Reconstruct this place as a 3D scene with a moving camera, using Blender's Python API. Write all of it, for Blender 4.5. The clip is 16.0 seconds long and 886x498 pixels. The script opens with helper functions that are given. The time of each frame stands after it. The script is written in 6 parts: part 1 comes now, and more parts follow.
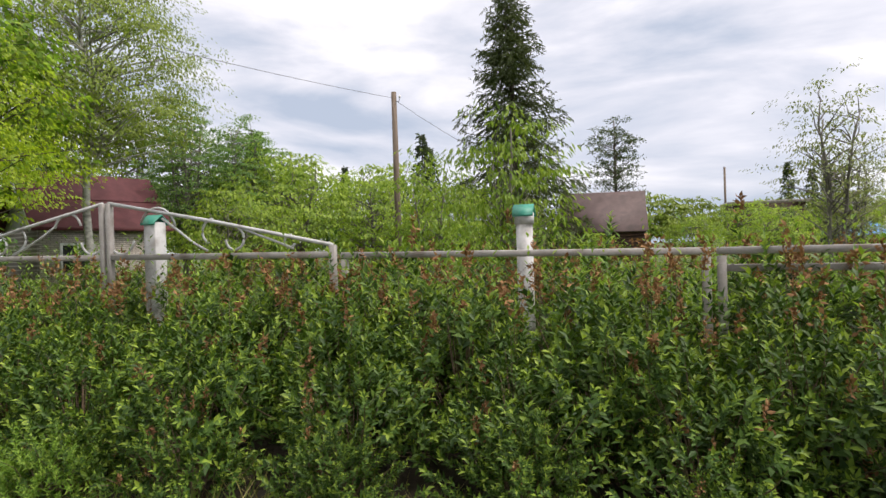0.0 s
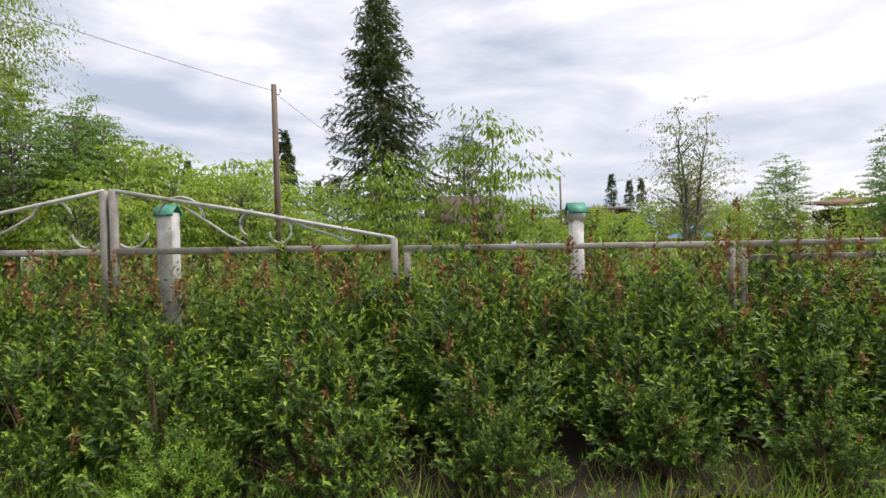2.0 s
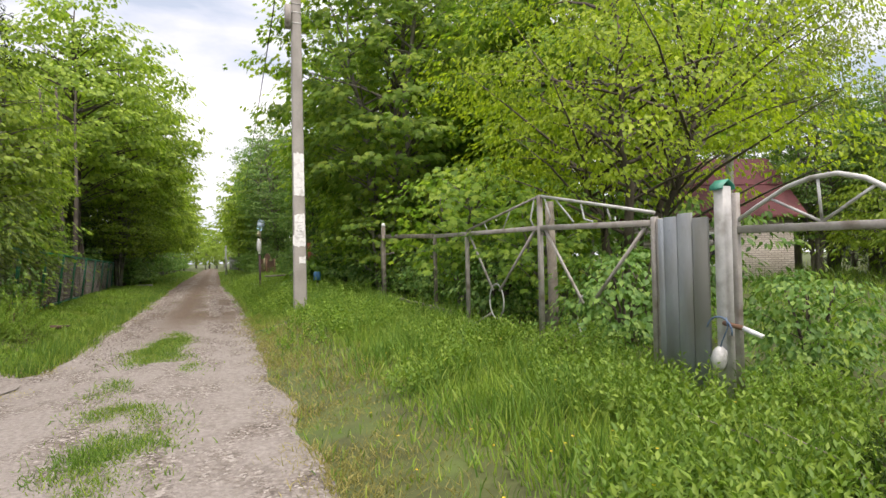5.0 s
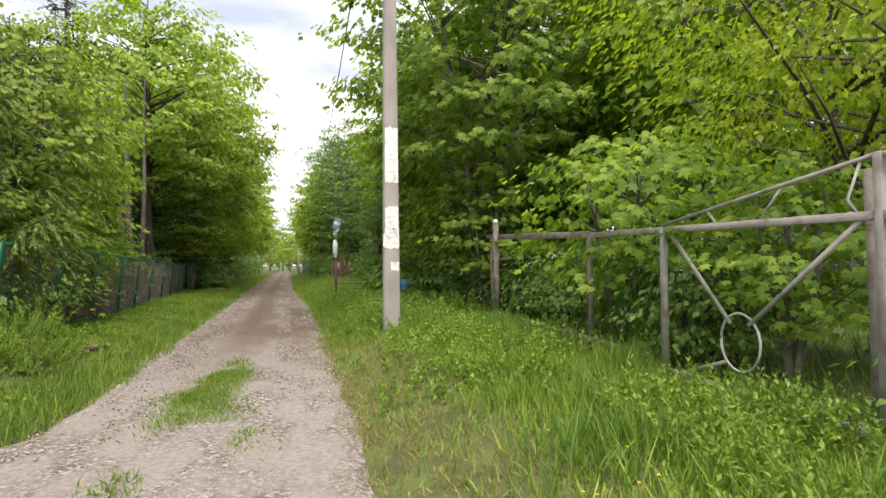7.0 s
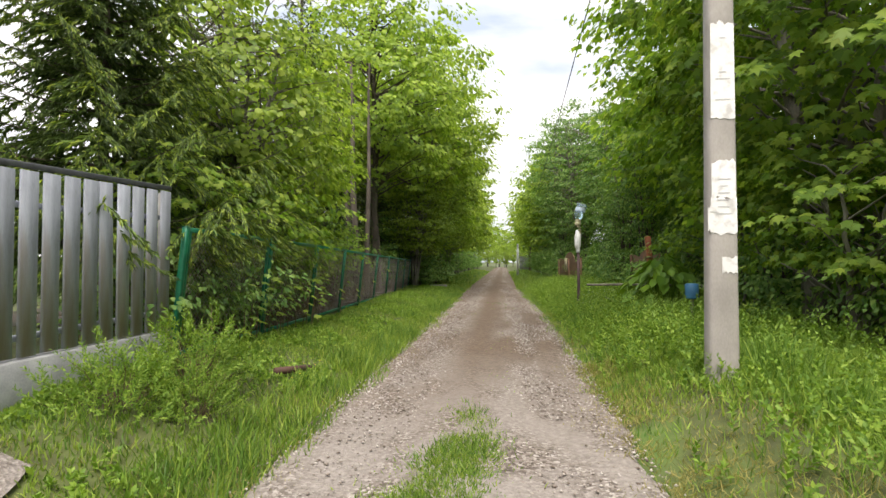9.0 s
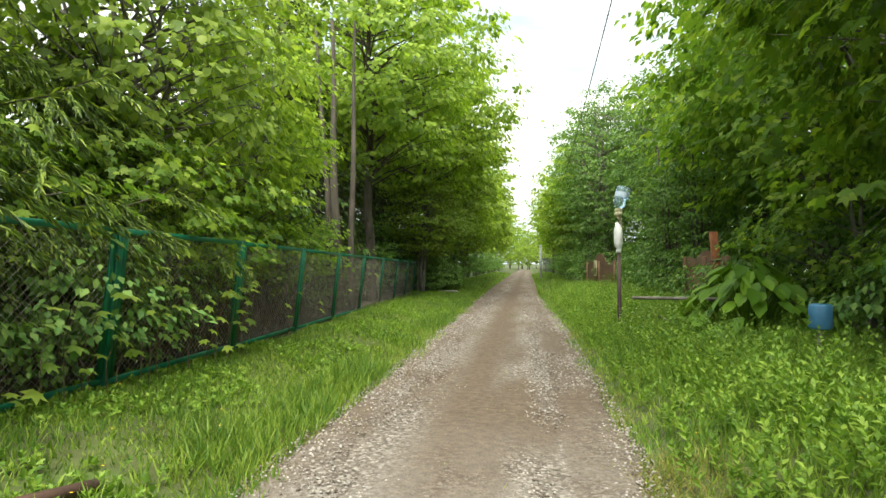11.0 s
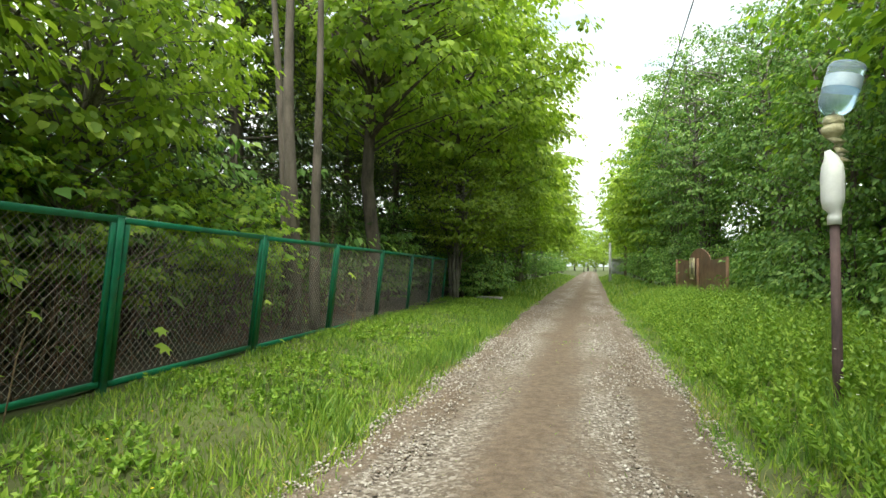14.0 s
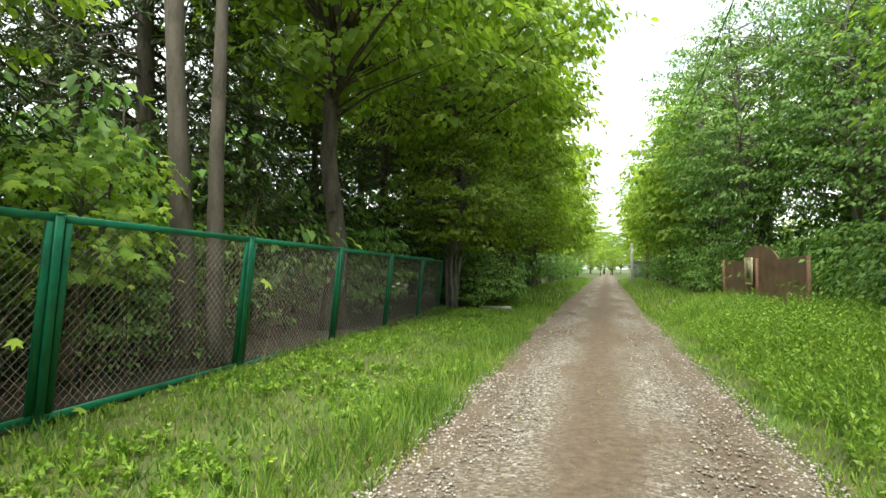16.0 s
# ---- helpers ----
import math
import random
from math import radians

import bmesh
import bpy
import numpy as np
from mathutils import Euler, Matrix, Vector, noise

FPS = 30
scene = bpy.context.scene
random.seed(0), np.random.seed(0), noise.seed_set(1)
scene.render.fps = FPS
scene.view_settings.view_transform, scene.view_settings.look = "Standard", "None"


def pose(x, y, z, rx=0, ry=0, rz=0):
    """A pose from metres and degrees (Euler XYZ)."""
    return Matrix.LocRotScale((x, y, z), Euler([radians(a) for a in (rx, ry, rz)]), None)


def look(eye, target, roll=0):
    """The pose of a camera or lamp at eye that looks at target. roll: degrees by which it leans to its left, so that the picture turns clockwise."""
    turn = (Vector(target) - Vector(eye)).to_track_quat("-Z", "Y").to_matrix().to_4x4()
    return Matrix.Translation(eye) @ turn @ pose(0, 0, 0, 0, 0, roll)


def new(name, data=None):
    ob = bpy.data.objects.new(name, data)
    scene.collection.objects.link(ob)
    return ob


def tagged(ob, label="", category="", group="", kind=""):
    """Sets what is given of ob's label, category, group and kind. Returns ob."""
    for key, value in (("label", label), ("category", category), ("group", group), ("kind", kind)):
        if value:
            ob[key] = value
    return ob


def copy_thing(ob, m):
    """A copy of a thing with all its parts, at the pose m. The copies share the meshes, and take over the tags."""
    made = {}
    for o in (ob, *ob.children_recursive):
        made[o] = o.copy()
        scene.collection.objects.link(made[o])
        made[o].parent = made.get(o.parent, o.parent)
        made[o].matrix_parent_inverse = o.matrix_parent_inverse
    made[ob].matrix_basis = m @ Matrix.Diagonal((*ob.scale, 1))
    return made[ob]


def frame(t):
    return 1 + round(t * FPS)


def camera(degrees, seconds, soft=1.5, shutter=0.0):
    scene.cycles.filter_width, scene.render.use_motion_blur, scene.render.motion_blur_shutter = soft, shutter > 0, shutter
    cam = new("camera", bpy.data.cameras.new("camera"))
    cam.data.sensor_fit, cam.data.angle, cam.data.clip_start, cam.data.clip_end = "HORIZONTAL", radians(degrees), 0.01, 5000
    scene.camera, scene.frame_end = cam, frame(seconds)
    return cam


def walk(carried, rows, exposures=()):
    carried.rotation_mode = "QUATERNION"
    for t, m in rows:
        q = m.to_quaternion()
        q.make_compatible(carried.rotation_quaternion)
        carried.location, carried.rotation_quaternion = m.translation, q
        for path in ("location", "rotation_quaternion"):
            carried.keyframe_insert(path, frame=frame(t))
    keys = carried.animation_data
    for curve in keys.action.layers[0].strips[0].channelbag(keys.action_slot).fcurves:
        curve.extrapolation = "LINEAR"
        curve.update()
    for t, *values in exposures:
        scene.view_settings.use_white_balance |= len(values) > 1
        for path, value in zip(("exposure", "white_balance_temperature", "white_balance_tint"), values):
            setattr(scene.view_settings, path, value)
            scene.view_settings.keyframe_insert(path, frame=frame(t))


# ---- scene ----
cam = camera(78.3, 16.0)
# seconds, x, y, z, pitch, roll, yaw
ROWS = [
    (0.0, -0.014, -0.031, 1.623, -0.07, 1.75, -73.40),
    (0.5, -0.202, 0.350, 1.617, 0.02, 1.76, -75.86),
    (1.0, -0.294, 0.795, 1.642, -0.14, 1.80, -80.19),
    (1.5, -0.355, 1.305, 1.621, -0.44, 1.65, -85.76),
    (2.0, -0.523, 1.719, 1.608, -0.40, 1.64, -89.77),
    (2.5, -0.532, 2.112, 1.614, -0.48, 1.62, -93.79),
    (3.0, -0.452, 2.718, 1.613, -0.57, 1.45, -94.66),
    (3.5, -0.295, 3.248, 1.621, -0.17, 1.62, -78.17),
    (4.0, -0.151, 3.957, 1.563, 0.40, 1.50, -50.44),
    (4.5, -0.005, 4.713, 1.519, 0.74, 1.44, -34.29),
    (5.0, 0.078, 5.582, 1.500, 1.00, 1.15, -22.69),
    (5.2, 0.137, 5.920, 1.546, 1.09, 0.87, -21.74),
    (7.3, 0.108, 9.441, 1.567, 1.47, 0.57, -14.59),
    (7.5, 0.039, 9.819, 1.551, 1.40, 0.56, -13.34),
    (8.0, -0.153, 10.723, 1.556, 1.45, 0.34, -4.37),
    (8.5, -0.293, 11.659, 1.555, 1.37, 0.03, 2.02),
    (9.0, -0.341, 12.598, 1.559, 1.32, -0.05, 6.33),
    (9.2, -0.296, 12.968, 1.640, 1.17, -0.14, 6.48),
    (11.3, -0.140, 16.884, 1.575, 1.50, -0.24, 9.62),
    (11.5, -0.146, 17.295, 1.554, 1.47, -0.27, 10.37),
    (12.0, -0.211, 18.310, 1.544, 1.43, -0.38, 13.63),
    (12.5, -0.161, 19.302, 1.546, 1.47, -0.35, 14.86),
    (13.0, -0.179, 20.294, 1.497, 1.52, -0.42, 14.93),
    (13.5, -0.173, 21.254, 1.473, 1.61, -0.40, 14.68),
    (14.0, -0.246, 22.224, 1.455, 1.62, -0.50, 15.39),
    (14.5, -0.331, 23.136, 1.470, 1.69, -0.31, 16.10),
    (15.0, -0.541, 24.016, 1.472, 1.76, -0.44, 17.88),
    (15.5, -0.647, 24.848, 1.436, 1.85, -0.39, 17.94),
    (16.0, -0.657, 25.673, 1.440, 1.97, -0.25, 16.81),
]
walk(cam, [(t, pose(x, y, z, 90 + pitch, roll, yaw)) for t, x, y, z, pitch, roll, yaw in ROWS],
     exposures=[(0.0, 0.14, 6600, 17), (3.0, 0.14, 6600, 17), (4.5, 0.35, 6700, 18), (7.5, 0.62, 6800, 18), (9.0, 0.66, 6800, 15), (11.5, 1.0, 6800, 1), (14.0, 1.06, 6700, 0), (16.0, 1.15, 6700, 0)])

# ---- sky and sun: a bright overcast afternoon ----
world = bpy.data.worlds.new("overcast_sky")
scene.world = world
world.use_nodes = True
wn, wl = world.node_tree.nodes, world.node_tree.links
wn.clear()
w_out = wn.new("ShaderNodeOutputWorld")
w_bg = wn.new("ShaderNodeBackground")
w_sky = wn.new("ShaderNodeTexSky")
w_sky.sky_type, w_sky.sun_disc = "NISHITA", False
w_sky.sun_elevation, w_sky.sun_rotation = radians(62), radians(178)
w_tex = wn.new("ShaderNodeTexCoord")
w_map = wn.new("ShaderNodeMapping")
w_map.inputs["Scale"].default_value = (1.0, 1.0, 3.6)
w_map.inputs["Location"].default_value = (0.35, 0.9, 0.2)
w_noise = wn.new("ShaderNodeTexNoise")
w_noise.inputs["Scale"].default_value = 2.1
w_noise.inputs["Detail"].default_value = 7.0
w_noise.inputs["Roughness"].default_value = 0.52
w_noise.inputs["Distortion"].default_value = 0.35
w_ramp = wn.new("ShaderNodeValToRGB")
w_ramp.color_ramp.elements[0].position, w_ramp.color_ramp.elements[0].color = 0.33, (0.42, 0.50, 0.60, 1)
w_ramp.color_ramp.elements[1].position, w_ramp.color_ramp.elements[1].color = 0.60, (0.96, 0.97, 0.98, 1)
w_mid = w_ramp.color_ramp.elements.new(0.46)
w_mid.color = (0.66, 0.70, 0.76, 1)
w_dim = wn.new("ShaderNodeVectorMath")
w_dim.operation = "SCALE"
w_dim.inputs["Scale"].default_value = 0.10
w_mix = wn.new("ShaderNodeMix")
w_mix.data_type = "RGBA"
w_mix.inputs["Factor"].default_value = 0.93
wl.new(w_tex.outputs["Generated"], w_map.inputs["Vector"])
wl.new(w_map.outputs["Vector"], w_noise.inputs["Vector"])
wl.new(w_noise.outputs["Fac"], w_ramp.inputs["Fac"])
wl.new(w_sky.outputs["Color"], w_dim.inputs[0])
wl.new(w_dim.outputs["Vector"], w_mix.inputs["A"])
wl.new(w_ramp.outputs["Color"], w_mix.inputs["B"])
wl.new(w_mix.outputs["Result"], w_bg.inputs["Color"])
w_bg.inputs["Strength"].default_value = 1.14
wl.new(w_bg.outputs["Background"], w_out.inputs["Surface"])

sun_data = bpy.data.lights.new("sun", "SUN")
sun_data.energy, sun_data.angle, sun_data.color = 3.7, radians(38), (1.0, 0.95, 0.86)
sun = new("sun", sun_data)
sun.matrix_world = look((0.8, -23.5, 44.2), (0, 0, 0))

# ---- materials ----


def material(name):
    m = bpy.data.materials.new(name)
    m.use_nodes = True
    n = m.node_tree.nodes
    return m, n, m.node_tree.links, n["Principled BSDF"]


def surface(name, dark, light, scale=8.0, rough=0.7, metal=0.0, bump=0.2, stretch=(1, 1, 1), stain=None, fine=60.0, stain_scale=1.3, vary=0.0):
    """A weathered surface: two scales of noise, an optional stain colour and a fine bump."""
    m, n, l, b = material(name)
    tc, mp = n.new("ShaderNodeTexCoord"), n.new("ShaderNodeMapping")
    mp.inputs["Scale"].default_value = stretch
    l.new(tc.outputs["Object"], mp.inputs["Vector"])
    big, small = n.new("ShaderNodeTexNoise"), n.new("ShaderNodeTexNoise")
    big.inputs["Scale"].default_value, big.inputs["Detail"].default_value = scale, 6
    small.inputs["Scale"].default_value, small.inputs["Detail"].default_value = fine, 4
    l.new(mp.outputs["Vector"], big.inputs["Vector"])
    l.new(mp.outputs["Vector"], small.inputs["Vector"])
    add = n.new("ShaderNodeMath")
    add.operation = "MULTIPLY_ADD"
    add.inputs[1].default_value = 0.35
    l.new(small.outputs["Fac"], add.inputs[0])
    l.new(big.outputs["Fac"], add.inputs[2])
    ramp = n.new("ShaderNodeValToRGB")
    ramp.color_ramp.elements[0].position, ramp.color_ramp.elements[0].color = 0.45, (*dark, 1)
    ramp.color_ramp.elements[1].position, ramp.color_ramp.elements[1].color = 0.85, (*light, 1)
    l.new(add.outputs[0], ramp.inputs["Fac"])
    colour = ramp.outputs["Color"]
    if stain:
        sn, sr, mx = n.new("ShaderNodeTexNoise"), n.new("ShaderNodeValToRGB"), n.new("ShaderNodeMix")
        sn.inputs["Scale"].default_value, sn.inputs["Detail"].default_value = stain_scale, 8
        l.new(mp.outputs["Vector"], sn.inputs["Vector"])
        sr.color_ramp.elements[0].position, sr.color_ramp.elements[1].position = 0.52, 0.68
        l.new(sn.outputs["Fac"], sr.inputs["Fac"])
        mx.data_type = "RGBA"
        l.new(sr.outputs["Color"], mx.inputs["Factor"])
        l.new(colour, mx.inputs["A"])
        mx.inputs["B"].default_value = (*stain, 1)
        colour = mx.outputs["Result"]
    if vary:
        oi, hs = n.new("ShaderNodeObjectInfo"), n.new("ShaderNodeHueSaturation")
        mr = n.new("ShaderNodeMapRange")
        mr.inputs["To Min"].default_value, mr.inputs["To Max"].default_value = 1 - vary, 1 + vary
        l.new(oi.outputs["Random"], mr.inputs["Value"])
        l.new(mr.outputs["Result"], hs.inputs["Value"])
        l.new(colour, hs.inputs["Color"])
        colour = hs.outputs["Color"]
    l.new(colour, b.inputs["Base Color"])
    b.inputs["Roughness"].default_value, b.inputs["Metallic"].default_value = rough, metal
    bm = n.new("ShaderNodeBump")
    bm.inputs["Strength"].default_value, bm.inputs["Distance"].default_value = bump, 0.02
    l.new(add.outputs[0], bm.inputs["Height"])
    l.new(bm.outputs["Normal"], b.inputs["Normal"])
    return m


def leaf(name, dark, mid, light, through_light=0.36, rough=0.5):
    """Foliage: each leaf its own green, with light coming through the blade."""
    m, n, l, b = material(name)
    geo, oi = n.new("ShaderNodeNewGeometry"), n.new("ShaderNodeObjectInfo")
    ramp = n.new("ShaderNodeValToRGB")
    ramp.color_ramp.elements[0].color, ramp.color_ramp.elements[1].color = (*dark, 1), (*light, 1)
    ramp.color_ramp.elements.new(0.5).color = (*mid, 1)
    l.new(geo.outputs["Random Per Island"], ramp.inputs["Fac"])
    hs, mr = n.new("ShaderNodeHueSaturation"), n.new("ShaderNodeMapRange")
    mr.inputs["To Min"].default_value, mr.inputs["To Max"].default_value = 0.86, 1.12
    l.new(oi.outputs["Random"], mr.inputs["Value"])
    l.new(mr.outputs["Result"], hs.inputs["Value"])
    l.new(ramp.outputs["Color"], hs.inputs["Color"])
    l.new(hs.outputs["Color"], b.inputs["Base Color"])
    b.inputs["Roughness"].default_value = rough
    b.inputs["Specular IOR Level"].default_value = 0.3
    tr, mix = n.new("ShaderNodeBsdfTranslucent"), n.new("ShaderNodeMixShader")
    warm = n.new("ShaderNodeMix")
    warm.data_type, warm.blend_type = "RGBA", "MULTIPLY"
    warm.inputs["Factor"].default_value = 1.0
    warm.inputs["B"].default_value = (1.32, 1.4, 0.7, 1)
    l.new(hs.outputs["Color"], warm.inputs["A"])
    l.new(warm.outputs["Result"], tr.inputs["Color"])
    mix.inputs["Fac"].default_value = through_light
    out = n["Material Output"]
    l.new(b.outputs["BSDF"], mix.inputs[1])
    l.new(tr.outputs["BSDF"], mix.inputs[2])
    l.new(mix.outputs["Shader"], out.inputs["Surface"])
    return m


M = {
    "bark_grey": surface("bark_grey", (0.06, 0.055, 0.045), (0.22, 0.20, 0.17), 6, 0.9, bump=0.8, stretch=(1, 1, 0.25)),
    "bark_dark": surface("bark_dark", (0.03, 0.025, 0.02), (0.13, 0.105, 0.085), 6, 0.95, bump=0.9, stretch=(1, 1, 0.3)),
    "bark_mid": surface("bark_mid", (0.045, 0.038, 0.03), (0.125, 0.105, 0.088), 6, 0.95, bump=0.9, stretch=(1, 1, 0.3)),
    "bark_birch": surface("bark_birch", (0.25, 0.24, 0.22), (0.62, 0.60, 0.56), 5, 0.8, stain=(0.05, 0.045, 0.04), stretch=(1, 1, 2)),
    "leaf_maple": leaf("leaf_maple", (0.110, 0.200, 0.038), (0.205, 0.335, 0.050), (0.36, 0.46, 0.072), 0.55),
    "leaf_linden": leaf("leaf_linden", (0.135, 0.220, 0.042), (0.242, 0.342, 0.053), (0.385, 0.485, 0.085), 0.5),
    "leaf_golden": leaf("leaf_golden", (0.150, 0.225, 0.016), (0.260, 0.355, 0.024), (0.38, 0.465, 0.035), 0.5),
    "leaf_birch": leaf("leaf_birch", (0.111, 0.169, 0.024), (0.189, 0.247, 0.039), (0.273, 0.338, 0.058)),
    "leaf_alder": leaf("leaf_alder", (0.068, 0.148, 0.034), (0.126, 0.243, 0.056), (0.243, 0.355, 0.086)),
    "leaf_willow": leaf("leaf_willow", (0.130, 0.169, 0.058), (0.208, 0.247, 0.088), (0.312, 0.338, 0.127)),
    "leaf_rowan": leaf("leaf_rowan", (0.117, 0.208, 0.020), (0.195, 0.299, 0.029), (0.286, 0.390, 0.049)),
    "leaf_hedge_tip": leaf("leaf_hedge_tip", (0.118, 0.192, 0.024), (0.196, 0.290, 0.035), (0.30, 0.39, 0.056), 0.3),
    "needle_open": leaf("needle_open", (0.05, 0.075, 0.03), (0.085, 0.115, 0.042), (0.14, 0.17, 0.065), 0.2),
    "leaf_hedge": leaf("leaf_hedge", (0.022, 0.052, 0.010), (0.058, 0.120, 0.018), (0.120, 0.200, 0.032), 0.2),
    "leaf_weed": leaf("leaf_weed", (0.090, 0.178, 0.024), (0.178, 0.300, 0.042), (0.300, 0.415, 0.072)),
    "leaf_hosta": leaf("leaf_hosta", (0.071, 0.156, 0.014), (0.121, 0.234, 0.020), (0.185, 0.312, 0.027), 0.3),
    "needle": leaf("needle", (0.023, 0.048, 0.016), (0.046, 0.078, 0.022), (0.090, 0.123, 0.029), 0.15),
    "needle_fresh": leaf("needle_fresh", (0.099, 0.176, 0.038), (0.209, 0.307, 0.051), (0.391, 0.473, 0.076), 0.25),
    "needle_mid": leaf("needle_mid", (0.041, 0.074, 0.024), (0.088, 0.142, 0.038), (0.155, 0.223, 0.057), 0.25),
    # needle litter with the shade under the trees put into its near-black colour
    "shaded_litter": surface("shaded_litter", (0.017, 0.012, 0.008), (0.041, 0.030, 0.018), 3, 0.95, bump=0.7, stain=(0.022, 0.033, 0.010), fine=40),
    "needle_pine": leaf("needle_pine", (0.045, 0.075, 0.028), (0.083, 0.120, 0.040), (0.135, 0.173, 0.056), 0.12),
    "grass": leaf("grass", (0.098, 0.182, 0.024), (0.188, 0.294, 0.038), (0.317, 0.401, 0.074), 0.3),
    "grass_deep": leaf("grass_deep", (0.062, 0.140, 0.022), (0.120, 0.222, 0.034), (0.205, 0.310, 0.058), 0.3),
    "grass_dry": leaf("grass_dry", (0.176, 0.176, 0.041), (0.264, 0.242, 0.070), (0.396, 0.341, 0.124), 0.2),
    "seed_spike": leaf("seed_spike", (0.131, 0.063, 0.026), (0.217, 0.112, 0.050), (0.348, 0.196, 0.090), 0.1, 0.9),
    "dead_twig": surface("dead_twig", (0.055, 0.032, 0.022), (0.17, 0.10, 0.065), 20, 0.9),
    "twig": surface("twig", (0.07, 0.05, 0.03), (0.20, 0.14, 0.09), 20, 0.9),
    "flower_yellow": leaf("flower_yellow", (0.6, 0.42, 0.02), (0.75, 0.55, 0.03), (0.85, 0.66, 0.08), 0.2),
    "flower_white": leaf("flower_white", (0.55, 0.58, 0.62), (0.7, 0.72, 0.75), (0.8, 0.8, 0.8), 0.2),
    "soil": surface("soil", (0.045, 0.048, 0.018), (0.090, 0.114, 0.030), 2.5, 0.95, bump=0.6, stain=(0.072, 0.133, 0.020), fine=24, stain_scale=0.8),
    "grey_paint": surface("grey_paint", (0.235, 0.265, 0.30), (0.345, 0.375, 0.41), 5, 0.6, bump=0.15, stain=(0.187, 0.187, 0.170), stretch=(1, 1, 0.3), vary=0.12),
    "grey_rail": surface("grey_rail", (0.235, 0.215, 0.195), (0.372, 0.348, 0.325), 7, 0.65, bump=0.25, stain=(0.165, 0.132, 0.103), stain_scale=4),
    "white_metal": surface("white_metal", (0.384, 0.384, 0.376), (0.528, 0.528, 0.520), 9, 0.5, bump=0.1, stain=(0.264, 0.248, 0.224), stain_scale=5),
    "cap_green": surface("cap_green", (0.01, 0.17, 0.11), (0.03, 0.26, 0.18), 9, 0.5, stain=(0.12, 0.28, 0.22), stain_scale=4),
    "fence_green": surface("fence_green", (0.002, 0.105, 0.052), (0.008, 0.165, 0.085), 5, 0.42, bump=0.12, stain=(0.006, 0.075, 0.04), stain_scale=3),
    "wire_steel": surface("wire_steel", (0.175, 0.160, 0.142), (0.34, 0.315, 0.280), 20, 0.5, 0.6),
    "picket": surface("picket", (0.199, 0.217, 0.250), (0.380, 0.409, 0.464), 4, 0.75, bump=0.3, stretch=(3, 3, 0.35), stain=(0.25, 0.205, 0.150), vary=0.18),
    "picket_rail": surface("picket_rail", (0.16, 0.16, 0.16), (0.28, 0.28, 0.27), 5, 0.8),
    "picket_cap": surface("picket_cap", (0.045, 0.048, 0.055), (0.10, 0.105, 0.115), 6, 0.7),
    "plinth": surface("plinth", (0.230, 0.238, 0.245), (0.396, 0.403, 0.410), 4, 0.85, bump=0.3, stain=(0.144, 0.158, 0.122), stain_scale=2.5),
    "concrete": surface("concrete", (0.262, 0.245, 0.228), (0.385, 0.362, 0.340), 3, 0.9, bump=0.25, stain=(0.215, 0.203, 0.186), stretch=(1, 1, 0.5)),
    "paper": surface("paper", (0.66, 0.66, 0.66), (0.80, 0.80, 0.80), 7, 0.9, bump=0.25, stain=(0.52, 0.51, 0.50), stain_scale=9),
    "ink": surface("ink", (0.36, 0.36, 0.37), (0.46, 0.46, 0.47), 9, 0.9),
    "pole_wood": surface("pole_wood", (0.085, 0.064, 0.046), (0.212, 0.161, 0.120), 5, 0.9, bump=0.5, stretch=(2, 2, 0.15)),
    "roof_red": surface("roof_red", (0.085, 0.020, 0.024), (0.14, 0.036, 0.042), 2, 0.75, 0.0, bump=0.1, stain=(0.085, 0.018, 0.021)),
    "roof_brown": surface("roof_brown", (0.062, 0.040, 0.037), (0.112, 0.074, 0.068), 1.2, 0.75, bump=0.2, stain=(0.065, 0.045, 0.042)),
    "timber_dark": surface("timber_dark", (0.035, 0.018, 0.012), (0.09, 0.045, 0.03), 4, 0.8, bump=0.4),
    "rust": surface("rust", (0.115, 0.060, 0.036), (0.225, 0.130, 0.080), 3, 0.85, bump=0.3, stain=(0.150, 0.100, 0.070), stain_scale=1.6),
    "rust_orange": surface("rust_orange", (0.17, 0.055, 0.02), (0.30, 0.11, 0.045), 5, 0.85, bump=0.3),
    "cream": surface("cream", (0.38, 0.33, 0.2), (0.52, 0.46, 0.3), 6, 0.7),
    "stake": surface("stake", (0.035, 0.022, 0.025), (0.10, 0.06, 0.06), 6, 0.8, stretch=(1, 1, 0.3), bump=0.4),
    "white_plastic": surface("white_plastic", (0.62, 0.63, 0.64), (0.78, 0.79, 0.8), 6, 0.45, bump=0.2),
    "foam": surface("foam", (0.42, 0.38, 0.22), (0.62, 0.58, 0.40), 22, 0.95, bump=0.9, stain=(0.2, 0.17, 0.1), stain_scale=6),
    "label_blue": surface("label_blue", (0.35, 0.47, 0.62), (0.55, 0.65, 0.75), 5, 0.5),
    "bag": surface("bag", (0.42, 0.42, 0.42), (0.62, 0.62, 0.6), 12, 0.3, bump=0.6),
    "black": surface("black", (0.012, 0.012, 0.014), (0.03, 0.03, 0.033), 9, 0.6),
    "blue_cord": surface("blue_cord", (0.06, 0.10, 0.17), (0.12, 0.18, 0.27), 20, 0.7),
    "blue_tin": surface("blue_tin", (0.03, 0.12, 0.24), (0.06, 0.2, 0.36), 4, 0.5),
    "porcelain": surface("porcelain", (0.6, 0.6, 0.58), (0.75, 0.75, 0.73), 6, 0.25),
    "dead_wood": surface("dead_wood", (0.11, 0.095, 0.075), (0.28, 0.25, 0.21), 7, 0.95, bump=0.6),
